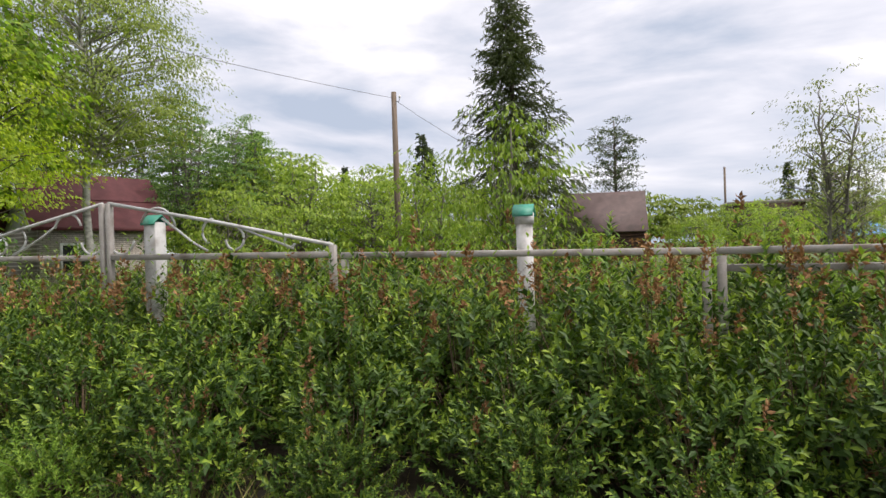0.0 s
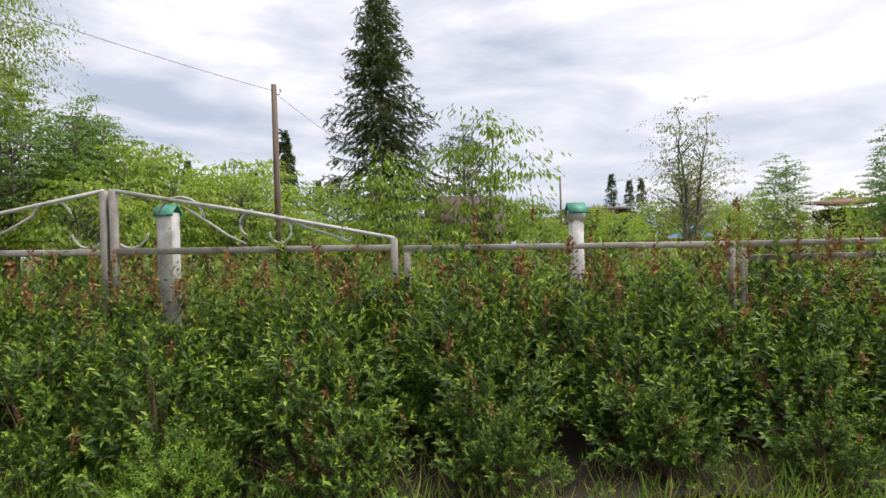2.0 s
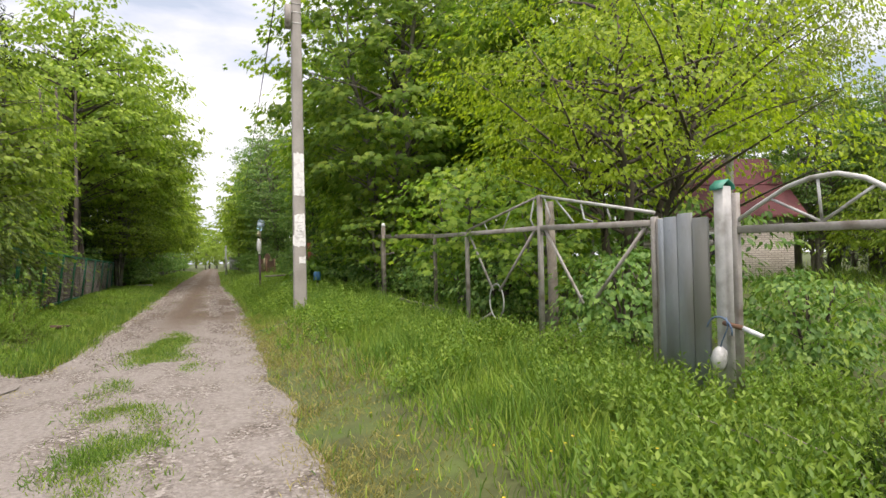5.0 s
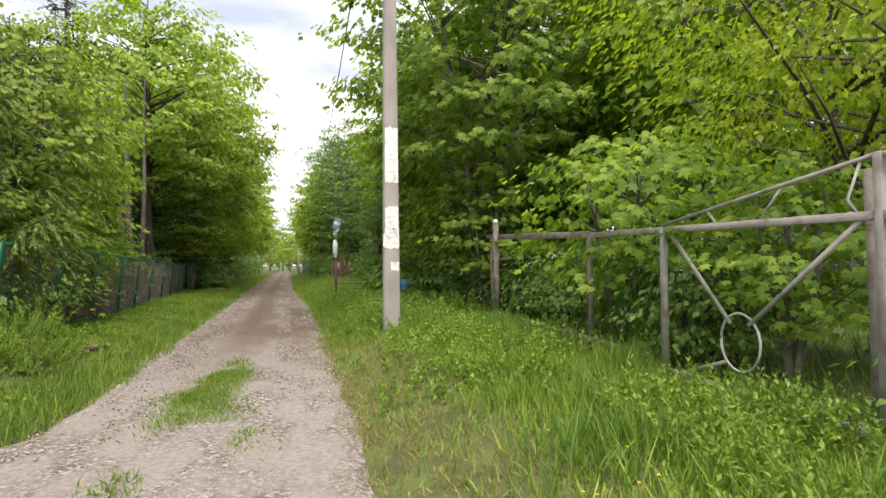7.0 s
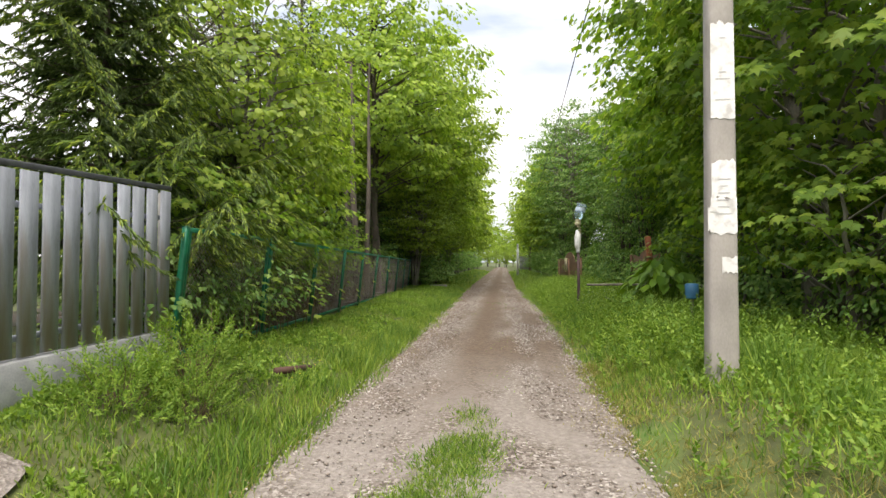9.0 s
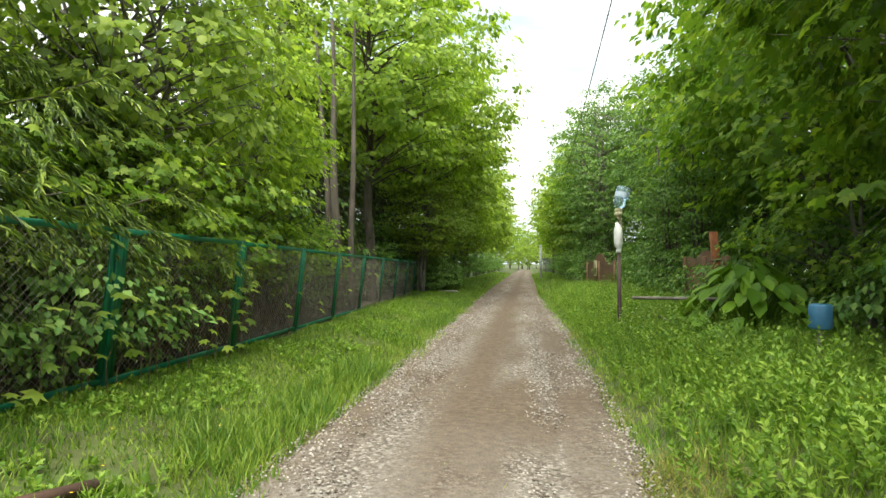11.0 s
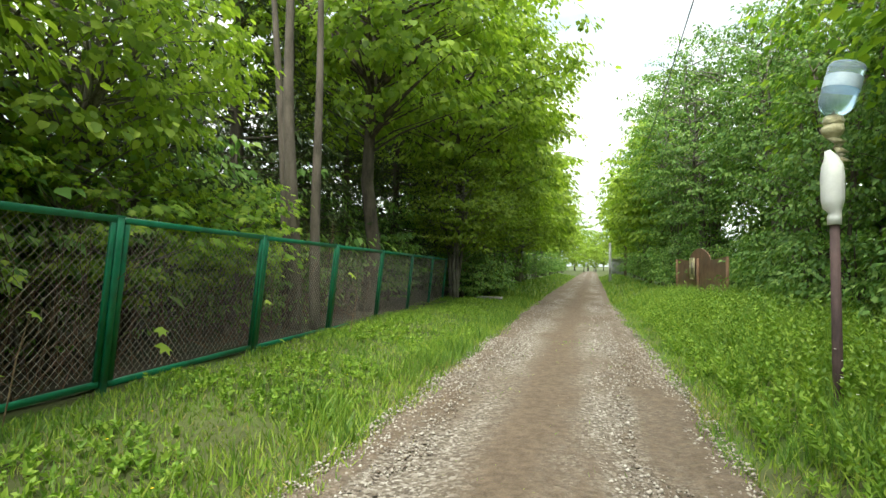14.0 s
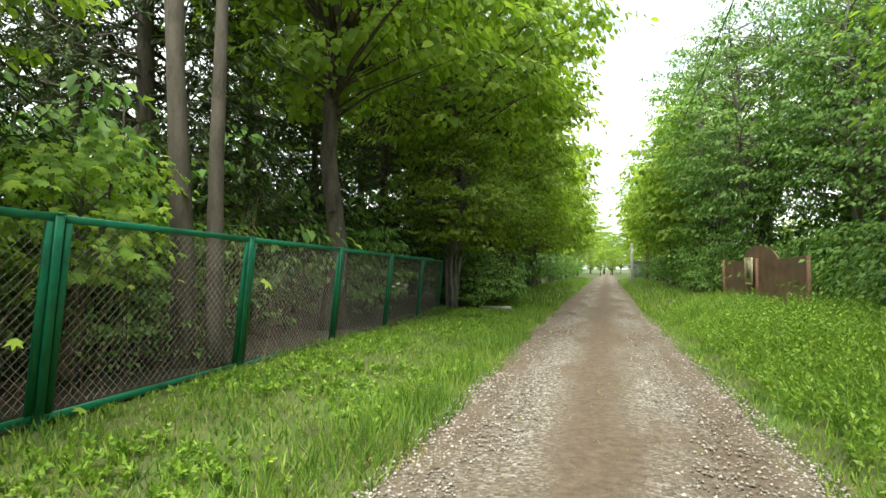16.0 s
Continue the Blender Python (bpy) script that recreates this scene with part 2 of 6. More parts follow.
    "glass_dark": surface("glass_dark", (0.02, 0.025, 0.03), (0.05, 0.055, 0.06), 3, 0.1),
}


def bottle_plastic():
    m, n, l, b = material("bottle_plastic")
    b.inputs["Base Color"].default_value = (0.62, 0.80, 0.93, 1)
    b.inputs["Transmission Weight"].default_value = 0.8
    b.inputs["Roughness"].default_value = 0.18
    b.inputs["IOR"].default_value = 1.2
    return m


def gravel():
    """Worn track: pale gravel in the wheel ruts, brown earth between and further on."""
    m, n, l, b = material("gravel_road")
    tc = n.new("ShaderNodeTexCoord")
    sep = n.new("ShaderNodeSeparateXYZ")
    l.new(tc.outputs["Object"], sep.inputs[0])

    def noise_at(scale, detail, stretch=None):
        t = n.new("ShaderNodeTexNoise")
        t.inputs["Scale"].default_value, t.inputs["Detail"].default_value = scale, detail
        if stretch:
            mp = n.new("ShaderNodeMapping")
            mp.inputs["Scale"].default_value = stretch
            l.new(tc.outputs["Object"], mp.inputs["Vector"])
            l.new(mp.outputs["Vector"], t.inputs["Vector"])
        else:
            l.new(tc.outputs["Object"], t.inputs["Vector"])
        return t.outputs["Fac"]

    def ramp_of(value, stops):
        r = n.new("ShaderNodeValToRGB")
        r.color_ramp.elements[0].position, r.color_ramp.elements[0].color = stops[0][0], (*stops[0][1], 1)
        r.color_ramp.elements[1].position, r.color_ramp.elements[1].color = stops[-1][0], (*stops[-1][1], 1)
        for p, c in stops[1:-1]:
            r.color_ramp.elements.new(p).color = (*c, 1)
        l.new(value, r.inputs["Fac"])
        return r.outputs["Color"]

    def mixed(fac, a, c):
        x = n.new("ShaderNodeMix")
        x.data_type = "RGBA"
        l.new(fac, x.inputs["Factor"])
        l.new(a, x.inputs["A"])
        l.new(c, x.inputs["B"])
        return x.outputs["Result"]

    vor = n.new("ShaderNodeTexVoronoi")
    vor.inputs["Scale"].default_value = 40
    l.new(tc.outputs["Object"], vor.inputs["Vector"])
    vsep = n.new("ShaderNodeSeparateColor")
    l.new(vor.outputs["Color"], vsep.inputs[0])
    stones = ramp_of(vsep.outputs[0], [(0.0, (0.060, 0.047, 0.038)), (0.45, (0.150, 0.125, 0.105)), (0.8, (0.250, 0.222, 0.198)), (1.0, (0.42, 0.39, 0.36))])
    earth = ramp_of(noise_at(14, 8), [(0.3, (0.076, 0.054, 0.038)), (0.7, (0.145, 0.105, 0.075))])
    dust = ramp_of(noise_at(22, 8), [(0.3, (0.185, 0.164, 0.146)), (0.7, (0.285, 0.258, 0.236))])
    patch = ramp_of(noise_at(1.1, 6, (1, 0.35, 1)), [(0.40, (0, 0, 0)), (0.56, (1, 1, 1))])
    patch2 = ramp_of(noise_at(2.3, 6, (1, 0.5, 1)), [(0.36, (0, 0, 0)), (0.56, (1, 1, 1))])
    far = n.new("ShaderNodeMapRange")
    far.inputs["From Min"].default_value, far.inputs["From Max"].default_value = 16.5, 22.0
    l.new(sep.outputs["Y"], far.inputs["Value"])
    near_col = mixed(patch2, stones, dust)
    far_col = mixed(patch, earth, stones)
    off, mag = n.new("ShaderNodeMath"), n.new("ShaderNodeMath")
    off.operation, mag.operation = "ADD", "ABSOLUTE"
    off.inputs[1].default_value = 0.80
    l.new(sep.outputs["X"], off.inputs[0])
    l.new(off.outputs[0], mag.inputs[0])
    rut = ramp_of(mag.outputs[0], [(0.12, (0.0, 0.0, 0.0)), (0.50, (0.85, 0.85, 0.85)), (0.95, (0.8, 0.8, 0.8)), (1.0, (0.25, 0.25, 0.25))])
    far_col = mixed(rut, earth, far_col)
    colour = mixed(far.outputs["Result"], near_col, far_col)
    l.new(colour, b.inputs["Base Color"])
    b.inputs["Roughness"].default_value = 0.92
    bm = n.new("ShaderNodeBump")
    bm.inputs["Strength"].default_value, bm.inputs["Distance"].default_value = 0.7, 0.02
    l.new(vor.outputs["Distance"], bm.inputs["Height"])
    bm2 = n.new("ShaderNodeBump")
    bm2.inputs["Strength"].default_value, bm2.inputs["Distance"].default_value = 0.5, 0.05
    l.new(noise_at(6, 8), bm2.inputs["Height"])
    l.new(bm.outputs["Normal"], bm2.inputs["Normal"])
    l.new(bm2.outputs["Normal"], b.inputs["Normal"])
    return m


def pebbles():
    """Loose stones, each its own grey or brown."""
    m, n, l, b = material("pebble")
    geo, ramp = n.new("ShaderNodeNewGeometry"), n.new("ShaderNodeValToRGB")
    ramp.color_ramp.elements[0].color, ramp.color_ramp.elements[1].color = (0.10, 0.075, 0.058, 1), (0.46, 0.43, 0.40, 1)
    ramp.color_ramp.elements.new(0.55).color = (0.29, 0.255, 0.225, 1)
    l.new(geo.outputs["Random Per Island"], ramp.inputs["Fac"])
    l.new(ramp.outputs["Color"], b.inputs["Base Color"])
    b.inputs["Roughness"].default_value = 0.85
    return m


def brick_wall():
    """White-washed brickwork with grey joints."""
    m, n, l, b = material("brick_wall")
    tc, mp, br = n.new("ShaderNodeTexCoord"), n.new("ShaderNodeMapping"), n.new("ShaderNodeTexBrick")
    mp.inputs["Rotation"].default_value = (radians(90), 0, 0)
    l.new(tc.outputs["Object"], mp.inputs["Vector"])
    l.new(mp.outputs["Vector"], br.inputs["Vector"])
    br.inputs["Color1"].default_value, br.inputs["Color2"].default_value = (0.66, 0.60, 0.55, 1), (0.52, 0.46, 0.41, 1)
    br.inputs["Mortar"].default_value = (0.30, 0.26, 0.23, 1)
    br.inputs["Scale"].default_value, br.inputs["Mortar Size"].default_value = 1.0, 0.012
    br.inputs["Brick Width"].default_value, br.inputs["Row Height"].default_value = 0.26, 0.085
    l.new(br.outputs["Color"], b.inputs["Base Color"])
    b.inputs["Roughness"].default_value = 0.9
    bm = n.new("ShaderNodeBump")
    bm.inputs["Strength"].default_value = 0.5
    l.new(br.outputs["Fac"], bm.inputs["Height"])
    l.new(bm.outputs["Normal"], b.inputs["Normal"])
    return m


M["brick_wall"] = brick_wall()
M["pebble"] = pebbles()
M["bottle"] = bottle_plastic()
M["gravel"] = gravel()

# ---- mesh helpers ----


def fast_mesh(name, verts, faces, mat, smooth=False):
    """A mesh out of arrays; faces all of one size, or a list of such arrays."""
    verts = np.asarray(verts, dtype=np.float32).reshape(-1, 3)
    groups = faces if isinstance(faces, list) else [faces]
    groups = [np.asarray(f, dtype=np.int32) for f in groups if len(f)]
    me = bpy.data.meshes.new(name)
    me.vertices.add(len(verts))
    me.vertices.foreach_set("co", verts.ravel())
    loops = np.concatenate([f.ravel() for f in groups])
    sizes = np.concatenate([np.full(len(f), f.shape[1], dtype=np.int32) for f in groups])
    starts = np.concatenate([[0], np.cumsum(sizes)[:-1]]).astype(np.int32)
    me.loops.add(len(loops))
    me.loops.foreach_set("vertex_index", loops)
    me.polygons.add(len(sizes))
    me.polygons.foreach_set("loop_start", starts)
    if smooth:
        me.polygons.foreach_set("use_smooth", np.ones(len(sizes), dtype=bool))
    me.materials.append(mat)
    me.update(calc_edges=True)
    return me


class Build:
    """Collects pieces of one mesh."""

    def __init__(self):
        self.v, self.f, self.n = [], {}, 0

    def add(self, verts, faces):
        verts, faces = np.asarray(verts, dtype=float), np.asarray(faces)
        self.v.append(verts)
        self.f.setdefault(faces.shape[1], []).append(faces + self.n)
        self.n += len(verts)
        return self

    def box(self, x0, y0, z0, x1, y1, z1, bevel=0.0, m=None):
        """A box with chamfered upright edges and top."""
        c = min(bevel, abs(x1 - x0) / 2.2, abs(y1 - y0) / 2.2, abs(z1 - z0) / 2.2)
        if c <= 0:
            v = [(x, y, z) for z in (z0, z1) for x, y in ((x0, y0), (x1, y0), (x1, y1), (x0, y1))]
            f = [(3, 2, 1, 0), (4, 5, 6, 7), (0, 1, 5, 4), (1, 2, 6, 5), (2, 3, 7, 6), (3, 0, 4, 7)]
            v = np.array(v, dtype=float)
        else:
            ring = [(x0 + c, y0), (x1 - c, y0), (x1, y0 + c), (x1, y1 - c), (x1 - c, y1), (x0 + c, y1), (x0, y1 - c), (x0, y0 + c)]
            inner = [(x0 + 2 * c if a < x0 + 1.5 * c else x1 - 2 * c if a > x1 - 1.5 * c else a, y0 + 2 * c if b < y0 + 1.5 * c else y1 - 2 * c if b > y1 - 1.5 * c else b) for a, b in ring]
            inner = [(min(max(a, x0 + c), x1 - c), min(max(b, y0 + c), y1 - c)) for a, b in ring]
            v = [(*p, z0) for p in ring] + [(*p, z1 - c) for p in ring] + [(*p, z1) for p in inner]
            v = np.array(v, dtype=float)
            f = [(i, (i + 1) % 8, 8 + (i + 1) % 8, 8 + i) for i in range(8)] + [(8 + i, 8 + (i + 1) % 8, 16 + (i + 1) % 8, 16 + i) for i in range(8)]
            caps = np.array([tuple(range(16, 24)), tuple(reversed(range(8)))])
        if m is not None:
            v = np.array([m @ Vector(p) for p in v])
        start = self.n
        self.add(v, np.array(f))
        if c > 0:
            self.f.setdefault(8, []).append(caps + start)
        return self

    def tube(self, points, radii, sides=6, cap=True):
        """A round bar along points, with a radius at each."""
        p = np.asarray(points, dtype=float)
        r = np.full(len(p), radii, dtype=float) if np.isscalar(radii) else np.asarray(radii, dtype=float)
        t = np.gradient(p, axis=0)
        t /= np.linalg.norm(t, axis=1)[:, None] + 1e-9
        ref = np.array([0, 0, 1.0]) if abs(t[0][2]) < 0.9 else np.array([1.0, 0, 0])
        a = np.cross(t, ref)
        a /= np.linalg.norm(a, axis=1)[:, None] + 1e-9
        b = np.cross(t, a)
        ang = np.linspace(0, 2 * np.pi, sides, endpoint=False)
        v = p[:, None] + r[:, None, None] * (np.cos(ang)[None, :, None] * a[:, None] + np.sin(ang)[None, :, None] * b[:, None])
        i, j = np.meshgrid(np.arange(len(p) - 1), np.arange(sides), indexing="ij")
        k = (j + 1) % sides
        f = np.stack([i * sides + j, i * sides + k, (i + 1) * sides + k, (i + 1) * sides + j], axis=-1).reshape(-1, 4)
        start = self.n
        self.add(v.reshape(-1, 3), f)
        if cap and sides > 2:
            e = np.array([list(range(sides))[::-1], [(len(p) - 1) * sides + q for q in range(sides)]])
            self.f.setdefault(sides, []).append(e + start)
        return self

    def mesh(self, name, mat, smooth=False):
        return fast_mesh(name, np.concatenate(self.v), [np.concatenate(f) for f in self.f.values()], mat, smooth)


def thing(name, at, label, category, group="", kind=""):
    ob = new(name)
    ob.matrix_basis = at if isinstance(at, Matrix) else Matrix.Translation(at)
    ob.empty_display_size = 0.1
    return tagged(ob, label, category, group, kind)


def part(name, mesh, parent, label="", at=None):
    ob = new(name, mesh)
    ob.parent = parent
    if at is not None:
        ob.matrix_basis = at if isinstance(at, Matrix) else Matrix.Translation(at)
    return tagged(ob, label) if label else ob


def lone(name, mesh, at, label, category, group="", kind=""):
    ob = new(name, mesh)
    ob.matrix_basis = at if isinstance(at, Matrix) else Matrix.Translation(at)
    return tagged(ob, label, category, group, kind)


def smooth01(a, b, x):
    t = np.clip((x - a) / (b - a), 0, 1)
    return t * t * (3 - 2 * t)


def ground(x, y):
    """Height of the ground: a level track between raised verges."""
    x, y = np.asarray(x, dtype=float), np.asarray(y, dtype=float)
    right = (0.17 + 0.18 * smooth01(9, 17, y)) * smooth01(0.7, 2.0, x)
    left = (0.26 + 0.17 * smooth01(24, 18, y)) * smooth01(-2.1, -4.0, x) * (0.25 + 0.75 * smooth01(12.8, 15.6, y))
    bumps = 0.025 * np.sin(x * 2.1 + y * 0.7) * np.sin(y * 1.3 - x * 0.4) * (smooth01(0.6, 1.6, x) + smooth01(-2.0, -3.0, x))
    return right + left + bumps


# ---- foliage ----
LEAVES = {
    "oval": (np.array([(0, 0, 0), (0.45, 0.5, 0.10), (1, 0, -0.08), (0.45, -0.5, 0.10)]), np.array([(0, 1, 2), (0, 2, 3)])),
    "broad": (np.array([(0, 0, 0), (0.18, 0.42, 0.07), (0.62, 0.44, 0.04), (1, 0, -0.12), (0.62, -0.44, 0.04), (0.18, -0.42, 0.07)]),
              np.array([(0, 1, 2), (0, 2, 3), (0, 3, 4), (0, 4, 5)])),
    "maple": (np.array([(0.08, 0, 0.03)] + [(0.42 + r * math.cos(radians(a)) * 0.58, r * math.sin(radians(a)) * 0.62, -0.16 * r * r)
                        for a, r in ((-165, 0.62), (-122, 0.85), (-86, 0.5), (-56, 1.0), (-26, 0.52), (0, 1.05), (26, 0.52), (56, 1.0), (86, 0.5), (122, 0.85), (165, 0.62))]),
              np.array([(0, i, i + 1) for i in range(1, 11)])),
    "blade": (np.array([(0, -0.5, 0), (0, 0.5, 0), (0.55, 0.38, 0.0), (0.55, -0.38, 0.0), (1, 0, -0.22)]), np.array([(0, 1, 2), (0, 2, 3), (3, 2, 4)])),
    "needle": (np.array([(0, -0.5, 0), (0, 0.5, 0), (1, 0, 0)]), np.array([(0, 1, 2)])),
}


def unit(v):
    return v / (np.linalg.norm(v, axis=-1, keepdims=True) + 1e-9)


def leaf_arrays(pos, way, up, length, width, kind):
    """Leaves at pos, pointing along way, their upper face towards up."""
    shape, tris = LEAVES[kind]
    way = unit(way)
    side = unit(np.cross(up, way))
    nrm = np.cross(way, side)
    v = (pos[:, None] + shape[None, :, 0, None] * (way * length[:, None])[:, None]
         + shape[None, :, 1, None] * (side * width[:, None])[:, None] + shape[None, :, 2, None] * (nrm * length[:, None])[:, None])
    f = tris[None] + (np.arange(len(pos)) * len(shape))[:, None, None]
    return v.reshape(-1, 3), f.reshape(-1, 3)


def leaf_mesh(name, pos, way, up, length, width, kind, mat):
    v, f = leaf_arrays(pos, way, up, length, width, kind)
    return fast_mesh(name, v, f, mat)


def crown_points(rng, clumps, per, centre, rad, clump_r, flat=0.45, shell=0.5, low=0.75):
    """Tiers of foliage spread evenly over an uneven egg, and leaf places on each drooping tier."""
    i = np.arange(clumps) + 0.5
    zc = 1 - 2 * i / clumps
    ang = i * 2.39996 + rng.normal(size=clumps) * 0.25
    ring = np.sqrt(np.maximum(0, 1 - zc * zc))
    d = unit(np.c_[np.cos(ang) * ring, np.sin(ang) * ring, zc] + rng.normal(size=(clumps, 3)) * 0.12)
    d[:, 2] = np.where(d[:, 2] < 0, d[:, 2] * low, d[:, 2])
    lob = np.array([noise.noise(Vector((*(q * 1.9 + centre), ))) for q in d])
    r = (shell + (1 - shell) * rng.random(clumps) ** 0.5) * (1 + 0.42 * lob)
    c = np.asarray(centre) + d * r[:, None] * np.asarray(rad)
    size = clump_r * (0.55 + 0.75 * rng.random(clumps))
    k = np.repeat(np.arange(clumps), per)
    turn, far = rng.uniform(0, 2 * np.pi, len(k)), np.sqrt(rng.random(len(k)))
    far = far * (0.78 + 0.22 * np.sin(turn * 3 + k * 1.7))
    o = np.c_[np.cos(turn) * far, np.sin(turn) * far, rng.normal(size=len(k)) * 0.16 * (1.1 - far)]
    out = unit(d[k] * np.array([1, 1, 0]))
    o = o + out * (0.35 * (o * out).sum(axis=1))[:, None]
    o[:, 2] = o[:, 2] + flat * (0.25 - 0.8 * far ** 2) + 0.12 * np.sin(k * 2.3) * o[:, 0]
    return c, c[k] + o * size[k][:, None], o


def leafy_tree(name, at, height, rad, crown_z, trunk_r, mat, bark, seed, clumps=150, per=40, clump_r=0.6, leaf_len=0.09, leaf_wide=0.07,
               kind="broad", label="", stems=1, droop=0.15, flat=0.45, shell=0.45, spin=0.0, lean=0.0, limb=0.5, category="tree", group="", scale=1.0):
    """A broadleaved tree: tapered stems, limbs out to the clumps, and a crown of single leaves."""
    rng = np.random.default_rng(seed)
    base = thing(name, pose(*at, 0, 0, spin) @ Matrix.Scale(scale, 4), label, category, group)
    centre = np.array([0, 0, crown_z])
    c, p, o = crown_points(rng, clumps, per, centre, rad, clump_r, flat, shell)
    tops = []
    for s in range(stems):
        a = 2 * np.pi * s / max(stems, 1) + rng.random()
        foot = np.array([math.cos(a), math.sin(a), 0]) * (0.0 if stems == 1 else trunk_r * 1.6)
        out = np.array([math.cos(a), math.sin(a), 0]) * (lean if stems == 1 else rad[0] * 0.35)
        h = height * (0.9 if stems == 1 else 0.7 + 0.2 * rng.random())
        t = np.linspace(0, 1, 9)
        path = foot + out * (t ** 1.3)[:, None] + np.array([0, 0, h]) * t[:, None] + np.c_[rng.normal(size=(9, 2)) * trunk_r * 0.6, np.zeros(9)] * (t > 0.05)[:, None]
        path[0, 2] = -0.25
        part("trunk", Build().tube(path, trunk_r * (1.15 - 1.05 * t) * (1 + 0.5 * np.exp(-t * 30)) + 0.008, 7).mesh("trunk", bark, True), base)
        tops.append(path)
    wood = Build()
    pick = rng.permutation(len(c))[: int(len(c) * limb)]
    for i in pick:
        path = tops[rng.integers(len(tops))]
        zz = np.clip(c[i][2] - 0.3 * np.linalg.norm(c[i][:2]) - 0.3, path[0, 2] + height * 0.12, path[-1, 2])
        start = np.array([np.interp(zz, path[:, 2], path[:, q]) for q in range(3)])
        t = np.linspace(0, 1, 4)[:, None]
        arc = start + (c[i] - start) * t + np.array([0, 0, 0.18 * np.linalg.norm(c[i] - start)]) * (t * (1 - t)) + rng.normal(size=(4, 3)) * 0.03
        r0 = min(trunk_r * 0.45, 0.012 + 0.011 * np.linalg.norm(c[i] - start))
        wood.tube(arc, np.linspace(r0, 0.004, 4), 3, False)
    tagged(part("branchwork", wood.mesh("branchwork", bark, True), base), kind="stuff")
    away = unit((p - np.array([0, 0, crown_z])) * np.array([1.0, 1.0, 0.3]))
    way = np.c_[o[:, :2], np.zeros(len(o))] + away * 0.35 + rng.normal(size=o.shape) * 0.28
    way[:, 2] -= 0.40 + droop + 0.5 * rng.random(len(o))
    up = np.c_[o[:, :2] * 0.45, np.zeros(len(o))] + away * 0.75 + np.array([0, 0, 0.7]) + rng.normal(size=o.shape) * 0.24
    ln = leaf_len * (0.65 + 0.6 * rng.random(len(p)))
    part("crown", leaf_mesh("crown", p, way, up, ln, ln * leaf_wide / leaf_len, kind, mat), base)
    return base


def spruce(name, at, height, spread, mat, seed, label, step=0.42, per=7, twigs=11, needle=0.16, width=0.035, low=0.4, droop=0.35, spin=0, fresh=None, tips=0.0, group="", bare=0.0, density=5, twin=0.0):
    """A conifer: straight trunk, whorls of drooping branches with side twigs of needle sprays."""
    rng = np.random.default_rng(seed)
    base = thing(name, pose(*at, 0, 0, spin), label, "tree", group)
    wood = Build()
    t = np.linspace(0, 1, 8)
    wood.tube(np.c_[rng.normal(size=(8, 2)) * 0.02, t * height - 0.2 * (1 - t)], 0.014 * height * (1.1 - t) + 0.01, 7)
    pos, way = [], []
    z = low
    while z < height - 0.15:
        k = z / height
        reach = spread * (1 - k) ** 0.95 * (0.8 + 0.4 * rng.random()) + 0.12
        for b in range(per):
            a = 2 * np.pi * (b + rng.random() * 0.9) / per
            ln = reach * (0.65 + 0.45 * rng.random())
            s = np.linspace(0, 1, 6)
            side = np.array([math.cos(a), math.sin(a), 0])
            zz = z + rng.normal() * step * 0.3 + ln * (0.25 * k * s - droop * (1 - 0.6 * k) * s + 0.22 * s ** 3)
            arc = side * (ln * s)[:, None] + np.c_[np.zeros((6, 2)), zz]
            wood.tube(arc, np.linspace(0.012 + 0.008 * ln, 0.004, 6), 3, False)
            m = max(3, int(twigs * ln / spread * 1.3))
            f = bare + (1 - bare) * rng.random(m) ** 0.8
            hold = np.c_[side[0] * ln * f, side[1] * ln * f, np.interp(f, s, zz)]
            turn = np.where(rng.random(m) < 0.5, 1, -1) * (0.5 + 0.6 * rng.random(m))
            tl = ln * (0.18 + 0.28 * (1 - f)) * (0.7 + 0.5 * rng.random(m)) + 0.08
            tw = np.c_[side[0] * np.cos(turn) - side[1] * np.sin(turn), side[0] * np.sin(turn) + side[1] * np.cos(turn), -0.45 - 0.35 * rng.random(m)]
            tw = unit(tw)
            q = np.maximum(2, (tl / needle * density * 0.5).astype(int))
            idx = np.repeat(np.arange(m), q)
            g = rng.random(len(idx))
            pos.append(hold[idx] + tw[idx] * (tl[idx] * g)[:, None])
            way.append(tw[idx] + np.array([0, 0, -0.25]) + rng.normal(size=(len(idx), 3)) * 0.27)
            q2 = max(4, int(ln / needle * density * 0.55))
            g = rng.random(q2)
            pos.append(np.c_[side[0] * ln * g, side[1] * ln * g, np.interp(g, s, zz)])
            way.append(side + rng.normal(size=(q2, 3)) * 0.5)
        z += step * (0.8 + 0.4 * rng.random()) * (1 - 0.45 * k)
    pos, way = np.concatenate(pos), np.concatenate(way)
    if twin:
        wood.tube([(0, 0, height * 0.55), (twin * 0.7, 0.1, height * 0.68), (twin, 0.15, height * 0.97)], [0.12, 0.08, 0.01], 5)
        pick = pos[:, 2] > height * 0.62
        pos, way = np.concatenate([pos, pos[pick] + np.array([twin, 0.15, -height * 0.02])]), np.concatenate([way, way[pick]])
    part("trunk", wood.mesh("trunk", M["bark_dark"], True), base)
    ln = needle * (0.6 + 0.7 * rng.random(len(pos)))
    up = np.array([0, 0, 1.0]) + rng.normal(size=pos.shape) * 0.6
    far = np.linalg.norm(pos[:, :2], axis=1) / (spread * np.maximum(0.05, 1 - pos[:, 2] / height) ** 0.75 + 0.12)
    tip = (far > 0.5) & (rng.random(len(pos)) < tips)
